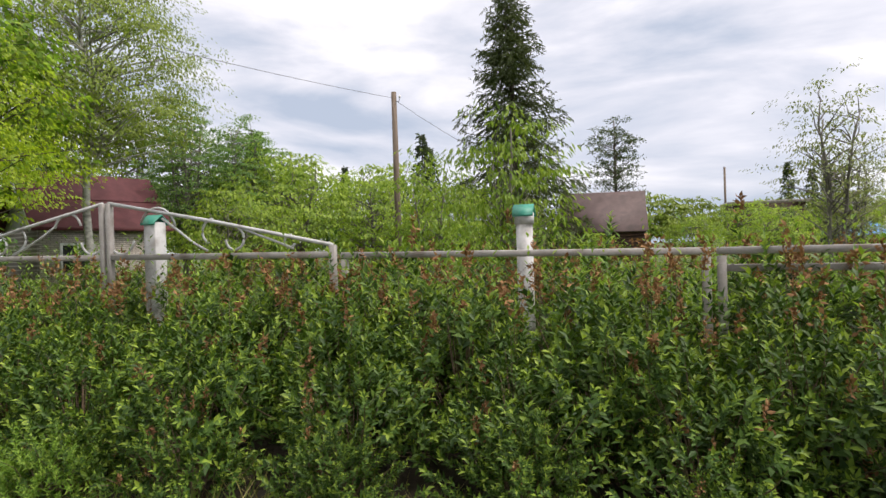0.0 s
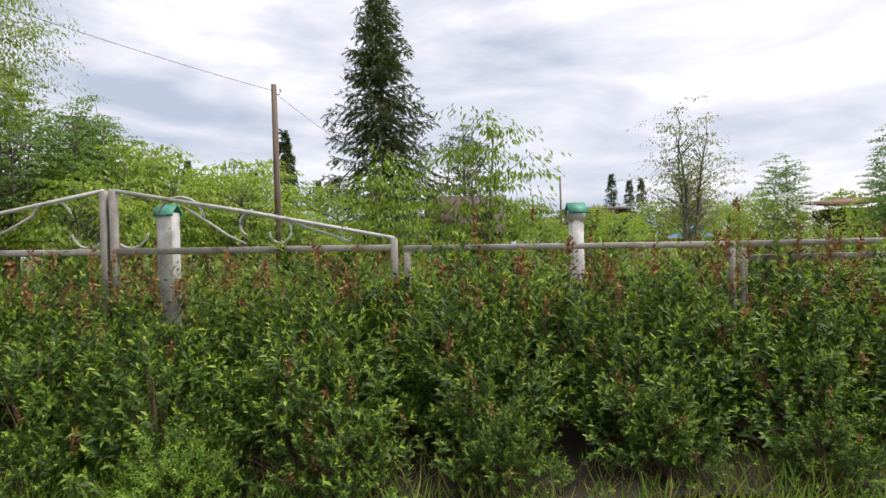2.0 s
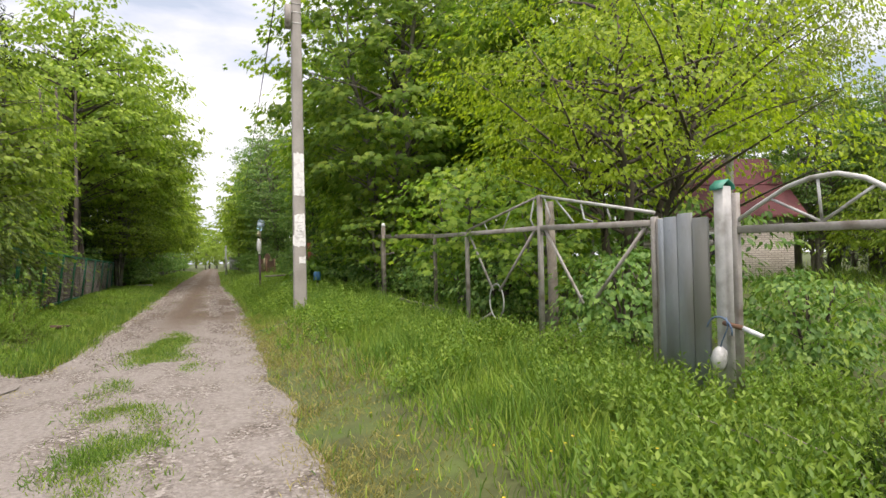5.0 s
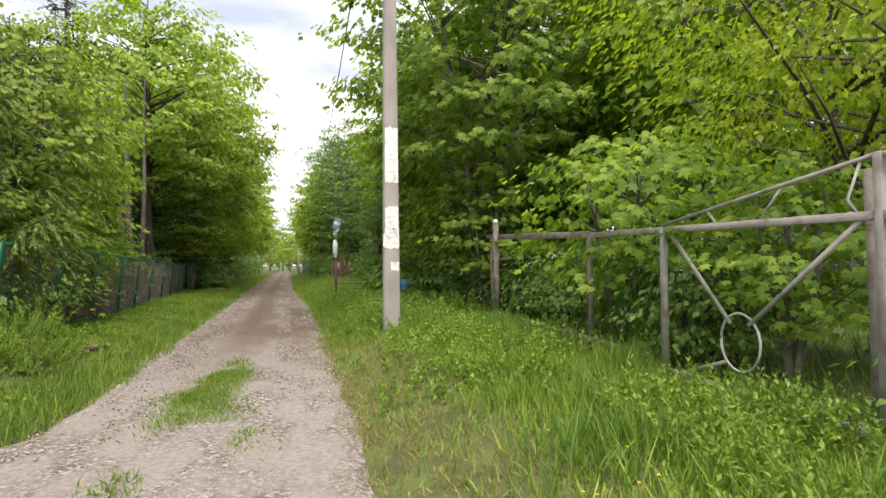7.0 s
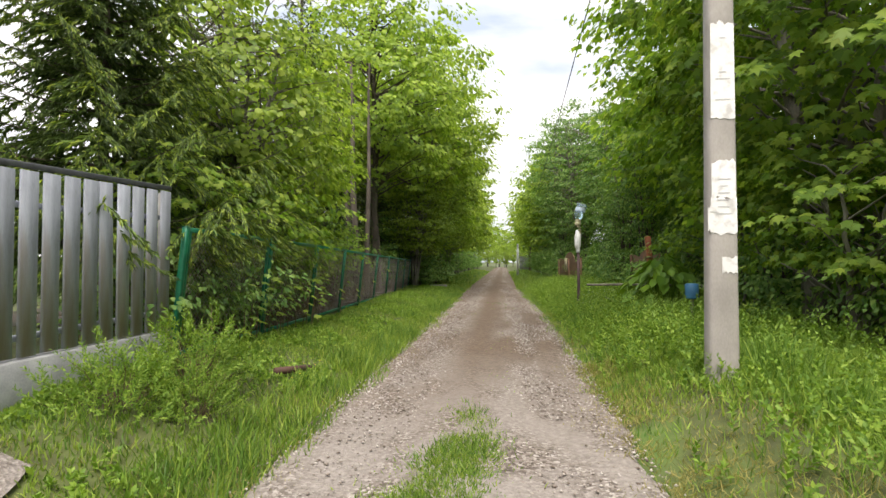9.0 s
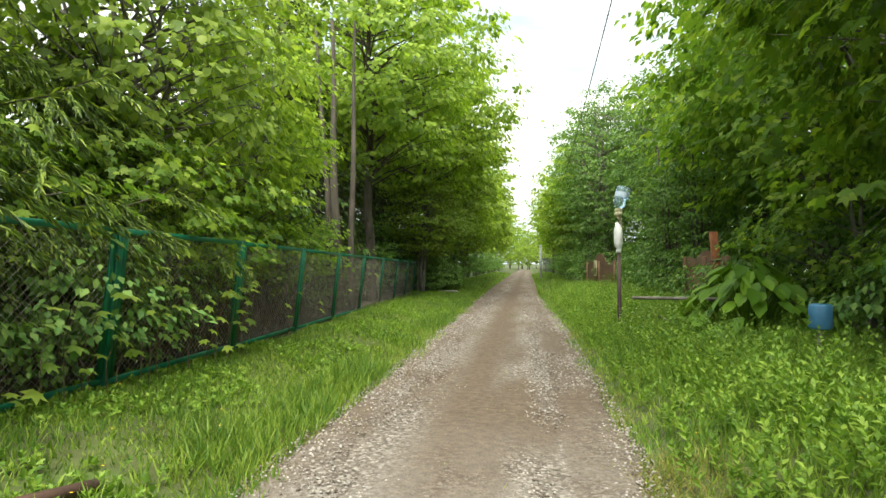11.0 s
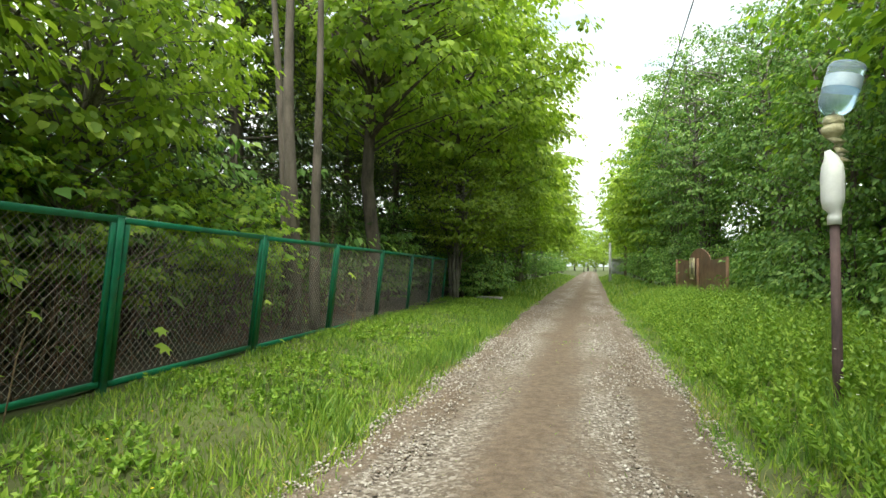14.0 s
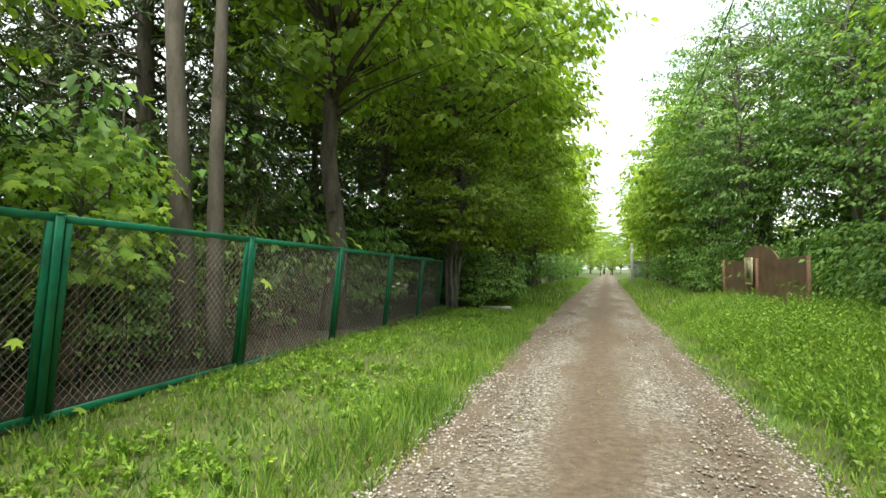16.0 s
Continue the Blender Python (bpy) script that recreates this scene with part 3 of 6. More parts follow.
    part("needles", leaf_mesh("needles", pos[~tip], way[~tip], up[~tip], ln[~tip], ln[~tip] * width / needle, "oval", mat), base)
    if tip.any():
        part("young_growth", leaf_mesh("young_growth", pos[tip], way[tip], up[tip], ln[tip], ln[tip] * width / needle, "oval", fresh or mat), base, "pale green young shoots")
    return base


def shoot_leaves(rng, foot, way, length, count, leaf_len, leaf_wide):
    """Leafy shoots: leaves set in a spiral along each shoot, closer together at its tip."""
    n = len(foot)
    way = unit(way)
    a = unit(np.cross(way, rng.normal(size=(n, 3))))
    b = np.cross(way, a)
    i = np.tile(np.arange(count), n)
    k = np.repeat(np.arange(n), count)
    f = 0.15 + 0.85 * ((i + 0.7 * rng.random(len(i))) / count) ** 0.75
    ang = i * 2.4 + rng.random(n)[k] * 6 + rng.normal(size=len(i)) * 0.3
    rad = a[k] * np.cos(ang)[:, None] + b[k] * np.sin(ang)[:, None]
    lift = (0.55 + 0.75 * f)[:, None]
    pos = foot[k] + way[k] * (length[k] * f)[:, None]
    d = rad + way[k] * lift + rng.normal(size=(len(k), 3)) * 0.09
    d[:, 2] -= 0.05
    up = way[k] * 1.0 - rad * 0.35 + np.array([0, 0, 0.5])
    ln = leaf_len * (1.1 - 0.45 * f) * (0.7 + 0.5 * rng.random(len(k)))
    return pos, d, up, ln, ln * leaf_wide / leaf_len


def shrub(name, at, size, seed, mat, shoots=290, count=12, shoot=0.25, leaf_len=0.082, leaf_wide=0.034, label="", spikes=0, category="shrub", group="", inner=0.35, tip_mat=None):
    """A dense shrub of upright leafy shoots over bare stems, with some brown seed spikes."""
    rng = np.random.default_rng(seed)
    base = thing(name, pose(*at), label, category, group)
    d = unit(rng.normal(size=(shoots, 3)))
    d[:, 2] = np.abs(d[:, 2]) * 1.1 - 0.25
    r = inner + (1 - inner) * rng.random(shoots) ** 0.45
    lob = np.array([noise.noise(Vector((q[0] * 2.2 + seed, q[1] * 2.2, q[2] * 2.2))) for q in d])
    foot = d * (r * (0.85 + 0.7 * lob))[:, None] * np.asarray(size) * np.array([1, 1, 0.8]) + np.array([0, 0, size[2] * 0.28])
    foot[:, 2] = np.maximum(foot[:, 2], 0.03)
    way = d * np.array([0.8, 0.8, 0.35]) + np.array([0, 0, 0.75]) + rng.normal(size=d.shape) * 0.25
    ln = shoot * (0.6 + 0.7 * rng.random(shoots))
    wood = Build()
    for i in rng.permutation(shoots)[: shoots // 5]:
        p = foot[i]
        wood.tube([(p[0] * 0.15, p[1] * 0.15, -0.05), (p[0] * 0.55, p[1] * 0.55, p[2] * 0.55), p, p + unit(way[i]) * ln[i] * 0.7], [0.008, 0.006, 0.004, 0.002], 3, False)
    part("branchwork", wood.mesh("branchwork", M["twig"]), base)
    arrays = shoot_leaves(rng, foot, way, ln, count, leaf_len, leaf_wide)
    young = np.tile(np.arange(count) >= count * 0.7, shoots) if tip_mat else np.zeros(shoots * count, dtype=bool)
    part("foliage", leaf_mesh("foliage", *[a[~young] for a in arrays], "oval", mat), base)
    if tip_mat:
        part("shoot_growth", leaf_mesh("shoot_growth", *[a[young] for a in arrays], "oval", tip_mat), base, "bright young shoot tips")
    if spikes:
        spike_part(rng, base, foot[rng.permutation(shoots)[:spikes]] * np.array([1, 1, 1.12]) + np.array([0, 0, 0.12]))
    return base


def spike_cloud(rng, feet, tall=0.16):
    """Dry brown flower spikes: many tiny scales round a stalk."""
    n, per = len(feet), 28
    k = np.repeat(np.arange(n), per)
    h = tall * (0.6 + 0.8 * rng.random(n))
    tilt = np.c_[rng.normal(size=(n, 2)) * 0.18, np.ones(n)]
    f = rng.random(len(k))
    pos = feet[k] + tilt[k] * (h[k] * f)[:, None] + rng.normal(size=(len(k), 3)) * (0.017 * (1.1 - f))[:, None]
    way = rng.normal(size=(len(k), 3)) + np.array([0, 0, 0.8])
    ln = 0.028 + 0.022 * rng.random(len(k))
    return pos, way, rng.normal(size=(len(k), 3)), ln, ln * 0.5


def spike_part(rng, base, feet):
    tagged(part("dry_seed", leaf_mesh("dry_seed", *spike_cloud(rng, feet), "oval", M["seed_spike"]), base, "dry reddish-brown seed spikes"), kind="stuff")

# ---- ground and road ----


def spaced(*runs):
    return np.unique(np.concatenate([np.linspace(a, b, n) for a, b, n in runs]))


gx = spaced((-900, -60, 8), (-60, -12, 10), (-12, -2, 34), (-2, 0.6, 8), (0.6, 6, 28), (6, 30, 25), (30, 120, 12), (120, 900, 8))
gy = spaced((-900, -40, 8), (-40, -8, 9), (-8, 44, 120), (44, 120, 30), (120, 900, 8))
XX, YY = np.meshgrid(gx, gy, indexing="ij")
gv = np.stack([XX, YY, ground(XX, YY) - 0.012], axis=-1).reshape(-1, 3)
ii, jj = np.meshgrid(np.arange(len(gx) - 1), np.arange(len(gy) - 1), indexing="ij")
q0 = ii * len(gy) + jj
gf = np.stack([q0, q0 + len(gy), q0 + len(gy) + 1, q0 + 1], axis=-1).reshape(-1, 4)
lone("ground", fast_mesh("ground", gv, gf, M["soil"], True), (0, 0, 0), "grassy uneven soil beside the track", "ground", kind="structure")


def road_centre(y):
    return -0.66 - 0.30 * smooth01(26, 44, np.asarray(y, dtype=float))


ry = spaced((-60, -8, 40), (-8, 46, 260), (46, 160, 60))
ru = np.linspace(-1, 1, 23)
half = 1.46 + np.array([0.16 * noise.noise(Vector((0.9 * y, 3.1, 0))) for y in ry])
half = half + 1.9 * smooth01(15.0, 12.6, ry)
half2 = 1.46 + np.array([0.16 * noise.noise(Vector((0.9 * y, 8.7, 0))) for y in ry])
rX = road_centre(ry)[:, None] + np.where(ru[None] < 0, ru[None] * half[:, None], ru[None] * half2[:, None])
rZ = 0.012 + 0.02 * (1 - ru[None] ** 2) - 0.03 * np.exp(-((np.abs(ru[None]) - 0.55) / 0.2) ** 2) + np.zeros_like(rX) - 0.05 * (np.abs(ru[None]) > 0.97)
rZ = rZ + 0.018 + np.array([[0.012 * noise.noise(Vector((x * 1.7, y * 1.7, 0))) for x in row] for row, y in zip(rX, ry)])
rZ = np.where(np.abs(ru[None]) > 0.97, rZ, np.maximum(rZ, ground(rX, ry[:, None]) + 0.015))
rv = np.stack([rX, np.repeat(ry[:, None], len(ru), 1), rZ], axis=-1).reshape(-1, 3)
ii, jj = np.meshgrid(np.arange(len(ry) - 1), np.arange(len(ru) - 1), indexing="ij")
q0 = ii * len(ru) + jj
rf = np.stack([q0, q0 + 1, q0 + len(ru) + 1, q0 + len(ru)], axis=-1).reshape(-1, 4)
lone("road", fast_mesh("road", rv, rf, M["gravel"], True), (0, 0, 0), "unpaved track of pale gravel and brown earth", "road", kind="structure")

ax_, ay_ = np.linspace(-4.12, -2.2, 12), np.linspace(10.5, 15.7, 26)
AXX, AYY = np.meshgrid(ax_, ay_, indexing="ij")
AXX = AXX - 0.55 * (AXX + 4.12) * smooth01(14.0, 15.7, AYY) + 0.06 * np.sin(AYY * 7) * (AXX > -4.0)
az = ground(AXX, AYY) + 0.03 + 0.012 * np.sin(AXX * 7.1) * np.sin(AYY * 6.3)
ii, jj = np.meshgrid(np.arange(11), np.arange(25), indexing="ij")
q0 = ii * 26 + jj
lone("driveway", fast_mesh("driveway", np.stack([AXX, AYY, az], axis=-1).reshape(-1, 3), np.stack([q0, q0 + 26, q0 + 27, q0 + 1], axis=-1).reshape(-1, 4), M["gravel"], True), (0, 0, 0),
     "pale gravel apron before the board fence", "driveway", kind="structure")

# litter sheet behind the green fence; its colour carries the shade of the trees
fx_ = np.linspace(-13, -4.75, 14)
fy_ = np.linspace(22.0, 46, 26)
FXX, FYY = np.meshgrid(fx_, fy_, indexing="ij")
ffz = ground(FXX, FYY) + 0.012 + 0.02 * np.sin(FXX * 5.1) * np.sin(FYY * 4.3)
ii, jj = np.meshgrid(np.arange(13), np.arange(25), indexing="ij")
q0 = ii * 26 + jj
lone("forest_floor", fast_mesh("forest_floor", np.stack([FXX, FYY, ffz], axis=-1).reshape(-1, 3), np.stack([q0, q0 + 26, q0 + 27, q0 + 1], axis=-1).reshape(-1, 4), M["shaded_litter"], True), (0, 0, 0),
     "needle litter under the spruces, darkened to hold their shade", "ground", kind="structure")

# ground sheet under the hedge, much darker than the soil around it
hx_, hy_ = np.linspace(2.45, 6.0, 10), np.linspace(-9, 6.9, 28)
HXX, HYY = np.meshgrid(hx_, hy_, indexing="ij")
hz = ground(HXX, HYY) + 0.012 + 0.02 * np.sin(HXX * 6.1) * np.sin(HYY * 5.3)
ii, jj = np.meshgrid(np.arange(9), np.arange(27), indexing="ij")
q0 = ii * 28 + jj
lone("hedge_floor", fast_mesh("hedge_floor", np.stack([HXX, HYY, hz], axis=-1).reshape(-1, 3), np.stack([q0, q0 + 28, q0 + 29, q0 + 1], axis=-1).reshape(-1, 4), M["shaded_litter"], True), (0, 0, 0),
     "near-black ground sheet under the shrubs", "ground", kind="structure")

# loose stones on the track
rng = np.random.default_rng(5)
OCT = np.array([(1, 0, 0), (-1, 0, 0), (0, 1, 0), (0, -1, 0), (0, 0, 1), (0, 0, -1)], dtype=float)
OCF = np.array([(0, 2, 4), (2, 1, 4), (1, 3, 4), (3, 0, 4), (2, 0, 5), (1, 2, 5), (3, 1, 5), (0, 3, 5)])
ns = 40000
sy = np.concatenate([rng.uniform(14, 44, ns // 2), rng.uniform(18, 33, ns // 2)])
su = rng.uniform(-1.02, 1.02, ns)
edge = rng.random(ns) < 0.14
su = np.where(edge, np.sign(su) * (0.80 + 0.22 * rng.random(ns)), su)
sx = road_centre(sy) + su * 1.48
keep = np.array([noise.noise(Vector((x * 1.3, y * 0.6, 2))) for x, y in zip(sx, sy)]) + 0.3 * rng.random(ns) + 0.25 * edge > -0.02
sx, sy = sx[keep], sy[keep]
ns = len(sx)
size = 0.005 + 0.0105 * rng.random(ns) ** 1.8
dims = size[:, None] * (0.7 + 0.7 * rng.random((ns, 3))) * np.array([1.2, 1.2, 0.75])
turn = rng.uniform(0, 6.28, ns)
sv = OCT[None] * dims[:, None] * (0.8 + 0.4 * rng.random((ns, 6, 1)))
sv = np.stack([sv[..., 0] * np.cos(turn)[:, None] - sv[..., 1] * np.sin(turn)[:, None], sv[..., 0] * np.sin(turn)[:, None] + sv[..., 1] * np.cos(turn)[:, None], sv[..., 2]], axis=-1)
sv += np.stack([sx, sy, np.full(ns, 0.03) + size * 0.3], axis=-1)[:, None]
lone("gravel_stones", fast_mesh("gravel_stones", sv.reshape(-1, 3), (OCF[None] + (np.arange(ns) * 6)[:, None, None]).reshape(-1, 3), M["pebble"]), (0, 0, 0),
     "loose pale gravel stones scattered over the track", "gravel", kind="stuff")

# ---- grey fence, gates and wicket beside the road ----
FX = 4.08
FX2 = 3.94


def bar(name, parent, mat, a, b, w=0.05, d=0.05, label=""):
    """A straight rectangular bar from a to b."""
    a, b = Vector(a), Vector(b)
    ln = (b - a).length
    q = (b - a).to_track_quat("Z", "Y").to_matrix().to_4x4()
    bl = Build().box(-w / 2, -d / 2, 0, w / 2, d / 2, ln, 0.006)
    return part(name, bl.mesh(name, mat), parent, label, Matrix.Translation(a) @ q)


def rod(name, parent, mat, points, r=0.014, sides=8, label=""):
    return part(name, Build().tube(points, r, sides).mesh(name, mat, True), parent, label)


def scroll(y, z, r, start, sweep, x=0.0, flip=1, n=14):
    """A curl of bent bar in the plane of the fence."""
    out = []
    for i in range(n + 1):
        a = radians(start + sweep * i / n)
        k = r * (1 - 0.25 * i / n)
        out.append((x, y + flip * k * math.cos(a), z + k * math.sin(a)))
    return out


def chain_link(wide, tall, pitch=0.062, r=0.0016):
    """Woven wire: two sets of slanting wires, cut to the panel."""
    b = Build()
    for s in (1, -1):
        c = -tall
        while c < wide:
            y0, y1 = max(0.0, c), min(wide, c + tall)
            if y1 - y0 > 0.02:
                z0, z1 = y0 - c, y1 - c
                if s < 0:
                    z0, z1 = tall - z0, tall - z1
                b.tube([(0.002 * s, y0, z0), (0.002 * s, y1, z1)], r, 3, False)
            c += pitch * 1.414
    return b


def cap_roof(parent, z, w=0.17):
    """A little ridged tin roof on a post, its slopes towards and away from the road."""
    h = w * 0.36
    t = 0.010
    outer = [(-w / 2, -w / 2 - 0.008, z - 0.03), (-w / 2, -w / 2, z), (-w / 2, 0, z + h), (-w / 2, w / 2, z), (-w / 2, w / 2 + 0.008, z - 0.03)]
    v = outer + [(w / 2, b, c) for a, b, c in outer]
    v += [(a, b * 0.93, c - t) for a, b, c in v]
    v = [(b, -a, c) for a, b, c in v]
    f = [(i, i + 1, i + 6, i + 5) for i in range(4)] + [(10 + i + 5, 10 + i + 6, 10 + i + 1, 10 + i) for i in range(4)]
    f += [(i, 10 + i, 11 + i, i + 1) for i in range(4)] + [(i + 6, i + 16, i + 15, i + 5) for i in range(4)]
    part("cap", Build().add(v, np.array(f)).mesh("cap", M["cap_green"]), parent, "green painted folded tin cap")


def capped_post(y, top, x=FX, w=0.16, z0=0.1, round_post=False):
    ob = thing("fence_post", (x, y, z0), "light grey post under a green tin cap by the grey fence", "post", "capped fence posts")
    if round_post:
        part("shaft", Build().tube([(0, 0, -0.3), (0, 0, top - z0 - 0.1)], w / 2, 14).mesh("shaft", M["white_metal"], True), ob)
        part("collar", Build().tube([(0, 0, top - z0 - 0.17), (0, 0, top - z0 - 0.08)], w / 2 + 0.012, 14).mesh("collar", M["white_metal"], True), ob)
    else:
        part("shaft", Build().box(-w / 2, -w / 2, -0.3, w / 2, w / 2, top - z0 - 0.08, 0.008).mesh("shaft", M["white_metal"]), ob)
    cap_roof(ob, top - z0 - 0.07, w + 0.03)
    return ob


def mesh_panel(y0, y1, z_low, z0, z1, two_rails=False):
    """A framed panel of the grey fence, with its woven wire."""
    ob = thing("wire_fence", (FX, y0, 0.0), "grey painted steel frame panel with woven wire among weeds", "fence", "grey fence panels")
    d = y1 - y0
    bar("top_rail", ob, M["grey_rail"], (0, 0, z0), (0, d, z1), 0.05, 0.05)
    if two_rails:
        bar("second_rail", ob, M["grey_rail"], (0.05, 0.03, z0 - 0.12), (0.05, d - 0.03, z1 - 0.12), 0.04, 0.05)
    bar("upright", ob, M["grey_rail"], (0, 0.028, z_low), (0, 0.028, z0 - 0.033), 0.05, 0.055)
    bar("upright", ob, M["grey_rail"], (0, d - 0.028, z_low), (0, d - 0.028, z1 - 0.033), 0.05, 0.055)
    bar("bottom_rail", ob, M["grey_rail"], (0, 0.056, z_low + 0.03), (0, d - 0.056, z_low + 0.03), 0.04, 0.05)
    part("woven_wire", chain_link(d - 0.12, min(z0, z1) - z_low - 0.1).mesh("woven_wire", M["wire_steel"]), ob, "thin rusty woven wire", (0.0, 0.06, z_low + 0.05))
    return ob


# panels left and right of the drive gate
mesh_panel(-6.6, -3.75, 0.25, 1.52, 1.53, True)
mesh_panel(-3.70, -0.76, 0.25, 1.53, 1.55, True)
mesh_panel(-0.72, 2.07, 0.25, 1.55, 1.59)
capped_post(0.57, 1.96, FX + 0.16, 0.13, 0.15, True)
capped_post(4.14, 2.04, FX + 0.16, 0.14, 0.15)


def gate_leaf(ya, za, yb, zb, rail_a, rail_b, curls):
    """A drive gate leaf: raking tubular top rail, level rail, curls between them, braces below."""
    ob = thing("drive_gate_leaf", (FX, 0, 0), "pale grey steel gate leaf with raking rail and scrolls", "gate", "drive gate leaves")
    rod("top_rail", ob, M["white_metal"], [(0, ya, za), (0, (ya + yb) / 2, (za + zb) / 2 + 0.012), (0, yb, zb)], 0.017, 8, "pale tubular top rail")
    bar("middle_rail", ob, M["grey_rail"], (0, ya, rail_a), (0, yb, rail_b), 0.05, 0.055)
    bar("upright", ob, M["grey_rail"], (0, ya, 0.25), (0, ya, za), 0.055, 0.055)
    bar("upright", ob, M["grey_rail"], (0, yb, 0.25), (0, yb, zb), 0.055, 0.055)
    if yb > ya:
        bar("brace", ob, M["grey_rail"], (0.01, yb - (yb - ya) * 0.06, rail_b - 0.07), (0.01, (ya + yb) / 2, 0.6), 0.03, 0.04)
    for pts in curls:
        rod("scroll", ob, M["white_metal"], pts, 0.011, 6, "bent white-painted bar")
    part("woven_wire", chain_link(abs(yb - ya) - 0.1, 1.2).mesh("woven_wire", M["wire_steel"]), ob, "thin woven wire", (0.012, min(ya, yb) + 0.05, 0.32))
    return ob


gate_leaf(4.52, 2.15, 2.15, 1.68, 1.63, 1.60, [
    scroll(3.98, 1.88, 0.23, 175, -150, 0, 1), scroll(4.40, 1.80, 0.17, 185, 120, 0, 1),
    [(0, 3.9, 1.98), (0, 3.72, 1.86), (0, 3.55, 1.74), (0, 3.40, 1.665)],
    scroll(3.34, 1.82, 0.13, 90, -150, 0, 1), scroll(3.12, 1.76, 0.11, 60, -240, 0, -1),
    [(0, 3.15, 1.90), (0, 2.9, 1.80), (0, 2.7, 1.73), (0, 2.52, 1.66)], scroll(2.55, 1.72, 0.06, 100, -260, 0, 1)])
gate_leaf(4.60, 2.15, 6.70, 1.73, 1.63, 1.66, [
    scroll(5.02, 1.90, 0.20, 10, 150, 0, 1), scroll(4.72, 1.80, 0.16, -5, -120, 0, 1),
    [(0, 5.2, 1.96), (0, 5.42, 1.84), (0, 5.65, 1.74), (0, 5.8, 1.69)],
    scroll(5.72, 1.83, 0.12, 90, 160, 0, 1), scroll(5.98, 1.78, 0.10, 120, 250, 0, 1), scroll(6.2, 1.76, 0.075, 60, 280, 0, 1)])
bar_post = thing("gate_post", (FX, 4.56, 0.1), "narrow grey gate post where two leaves meet", "post")
bar("shaft", bar_post, M["grey_rail"], (0.045, 0, -0.3), (0.045, 0, 2.07), 0.03, 0.05)


def board_panel(y_list, z_top, z_low, frame_y, group_label):
    ob = thing("board_panel", (FX2, 0, 0), group_label, "gate boards", "grey board panels")
    for (ya, yb, zt, zb, tilt) in y_list:
        b = Build().box(-0.012, ya, zb, 0.012, yb, zt, 0.004)
        for zz in (zt - 0.12, zb + 0.3):
            b.tube([(-0.016, (ya + yb) / 2, zz), (-0.012, (ya + yb) / 2, zz)], 0.006, 6)
        part("board", b.mesh("board", M["grey_paint"]), ob, "", Matrix.Translation((0, tilt, 0)))
    bar("upright", ob, M["grey_rail"], (0.035, frame_y, z_low - 0.1), (0.035, frame_y, z_top), 0.05, 0.05)
    bar("crossbar", ob, M["grey_rail"], (0.035, y_list[0][0], z_top - 0.25), (0.035, y_list[-1][1], z_top - 0.25), 0.04, 0.05)
    bar("crossbar", ob, M["grey_rail"], (0.035, y_list[0][0], z_low + 0.3), (0.035, y_list[-1][1], z_low + 0.3), 0.04, 0.05)
    return ob


board_panel([(6.75, 6.93, 1.73, 0.2, 0), (6.985, 7.15, 1.75, 0.2, 0), (7.19, 7.37, 1.74, 0.28, 0)], 1.72, 0.3, 6.72, "three spaced upright grey painted boards beside the wicket gate")
board_panel([(8.97, 9.13, 1.81, 0.14, 0), (9.14, 9.30, 1.86, 0.16, 0), (9.305, 9.46, 1.84, 0.2, 0), (9.46, 9.53, 1.83, 0.2, 0)], 1.84, 0.3, 9.55, "close-set upright grey painted boards beside the wicket gate")
capped_post(7.31, 2.08, FX2 + 0.10, 0.115, 0.1)
capped_post(8.84, 2.13, FX2 + 0.02, 0.10, 0.1)

wicket = thing("wicket_gate", (FX2, 0, 0), "open narrow wicket gate frame with an arched white tube and spokes", "gate")
arch = [(0, 8.70, 1.75), (0, 8.50, 1.86), (0, 8.28, 1.97), (0, 8.10, 2.015), (0, 7.92, 2.02), (0, 7.75, 1.965), (0, 7.58, 1.85), (0, 7.42, 1.74)]
rod("arch", wicket, M["white_metal"], arch, 0.018, 8, "white arched tube")
bar("top_rail", wicket, M["grey_rail"], (0, 8.72, 1.685), (0, 7.40, 1.655), 0.045, 0.06)
for yy, zz in ((8.40, 1.90), (8.05, 2.0), (7.68, 1.92)):
    rod("spoke", wicket, M["white_metal"], [(0, 8.03, 1.70), (0, yy, zz)], 0.011, 6)
bar("upright", wicket, M["grey_rail"], (0, 8.70, 0.15), (0, 8.70, 1.98), 0.05, 0.05)
rod("hook_bar", wicket, M["rust"], [(0.02, 8.72, 0.3), (0.02, 8.73, 1.5)], 0.009, 6)

lock = thing("gate_lock", (FX2 - 0.08, 8.82, 0.0), "blue cord and wrapped white padlock bag hanging on the gate post", "lock")
rod("cord", lock, M["blue_cord"], [(0, 0.12 * math.cos(a), 0.86 + 0.12 * math.sin(a)) for a in np.linspace(0.2, 3.3, 12)], 0.008, 6)
rod("cord", lock, M["blue_cord"], [(0.01, -0.06, 0.98), (0.0, -0.08, 0.9), (-0.01, -0.03, 0.78), (0, 0.0, 0.7)], 0.006, 6)
bagb = Build()
bagb.tube([(0, 0, 0.74), (0.005, 0.0, 0.70), (0, 0.01, 0.63), (0, 0.01, 0.57), (0, 0.0, 0.53)], [0.02, 0.055, 0.062, 0.045, 0.01], 10)
part("bag", bagb.mesh("bag", M["bag"], True), lock, "crumpled clear-white plastic bag")
rod("bolt", lock, M["rust"], [(0.03, -0.02, 0.93), (0.03, -0.2, 0.905)], 0.02, 8, "rusty bolt")
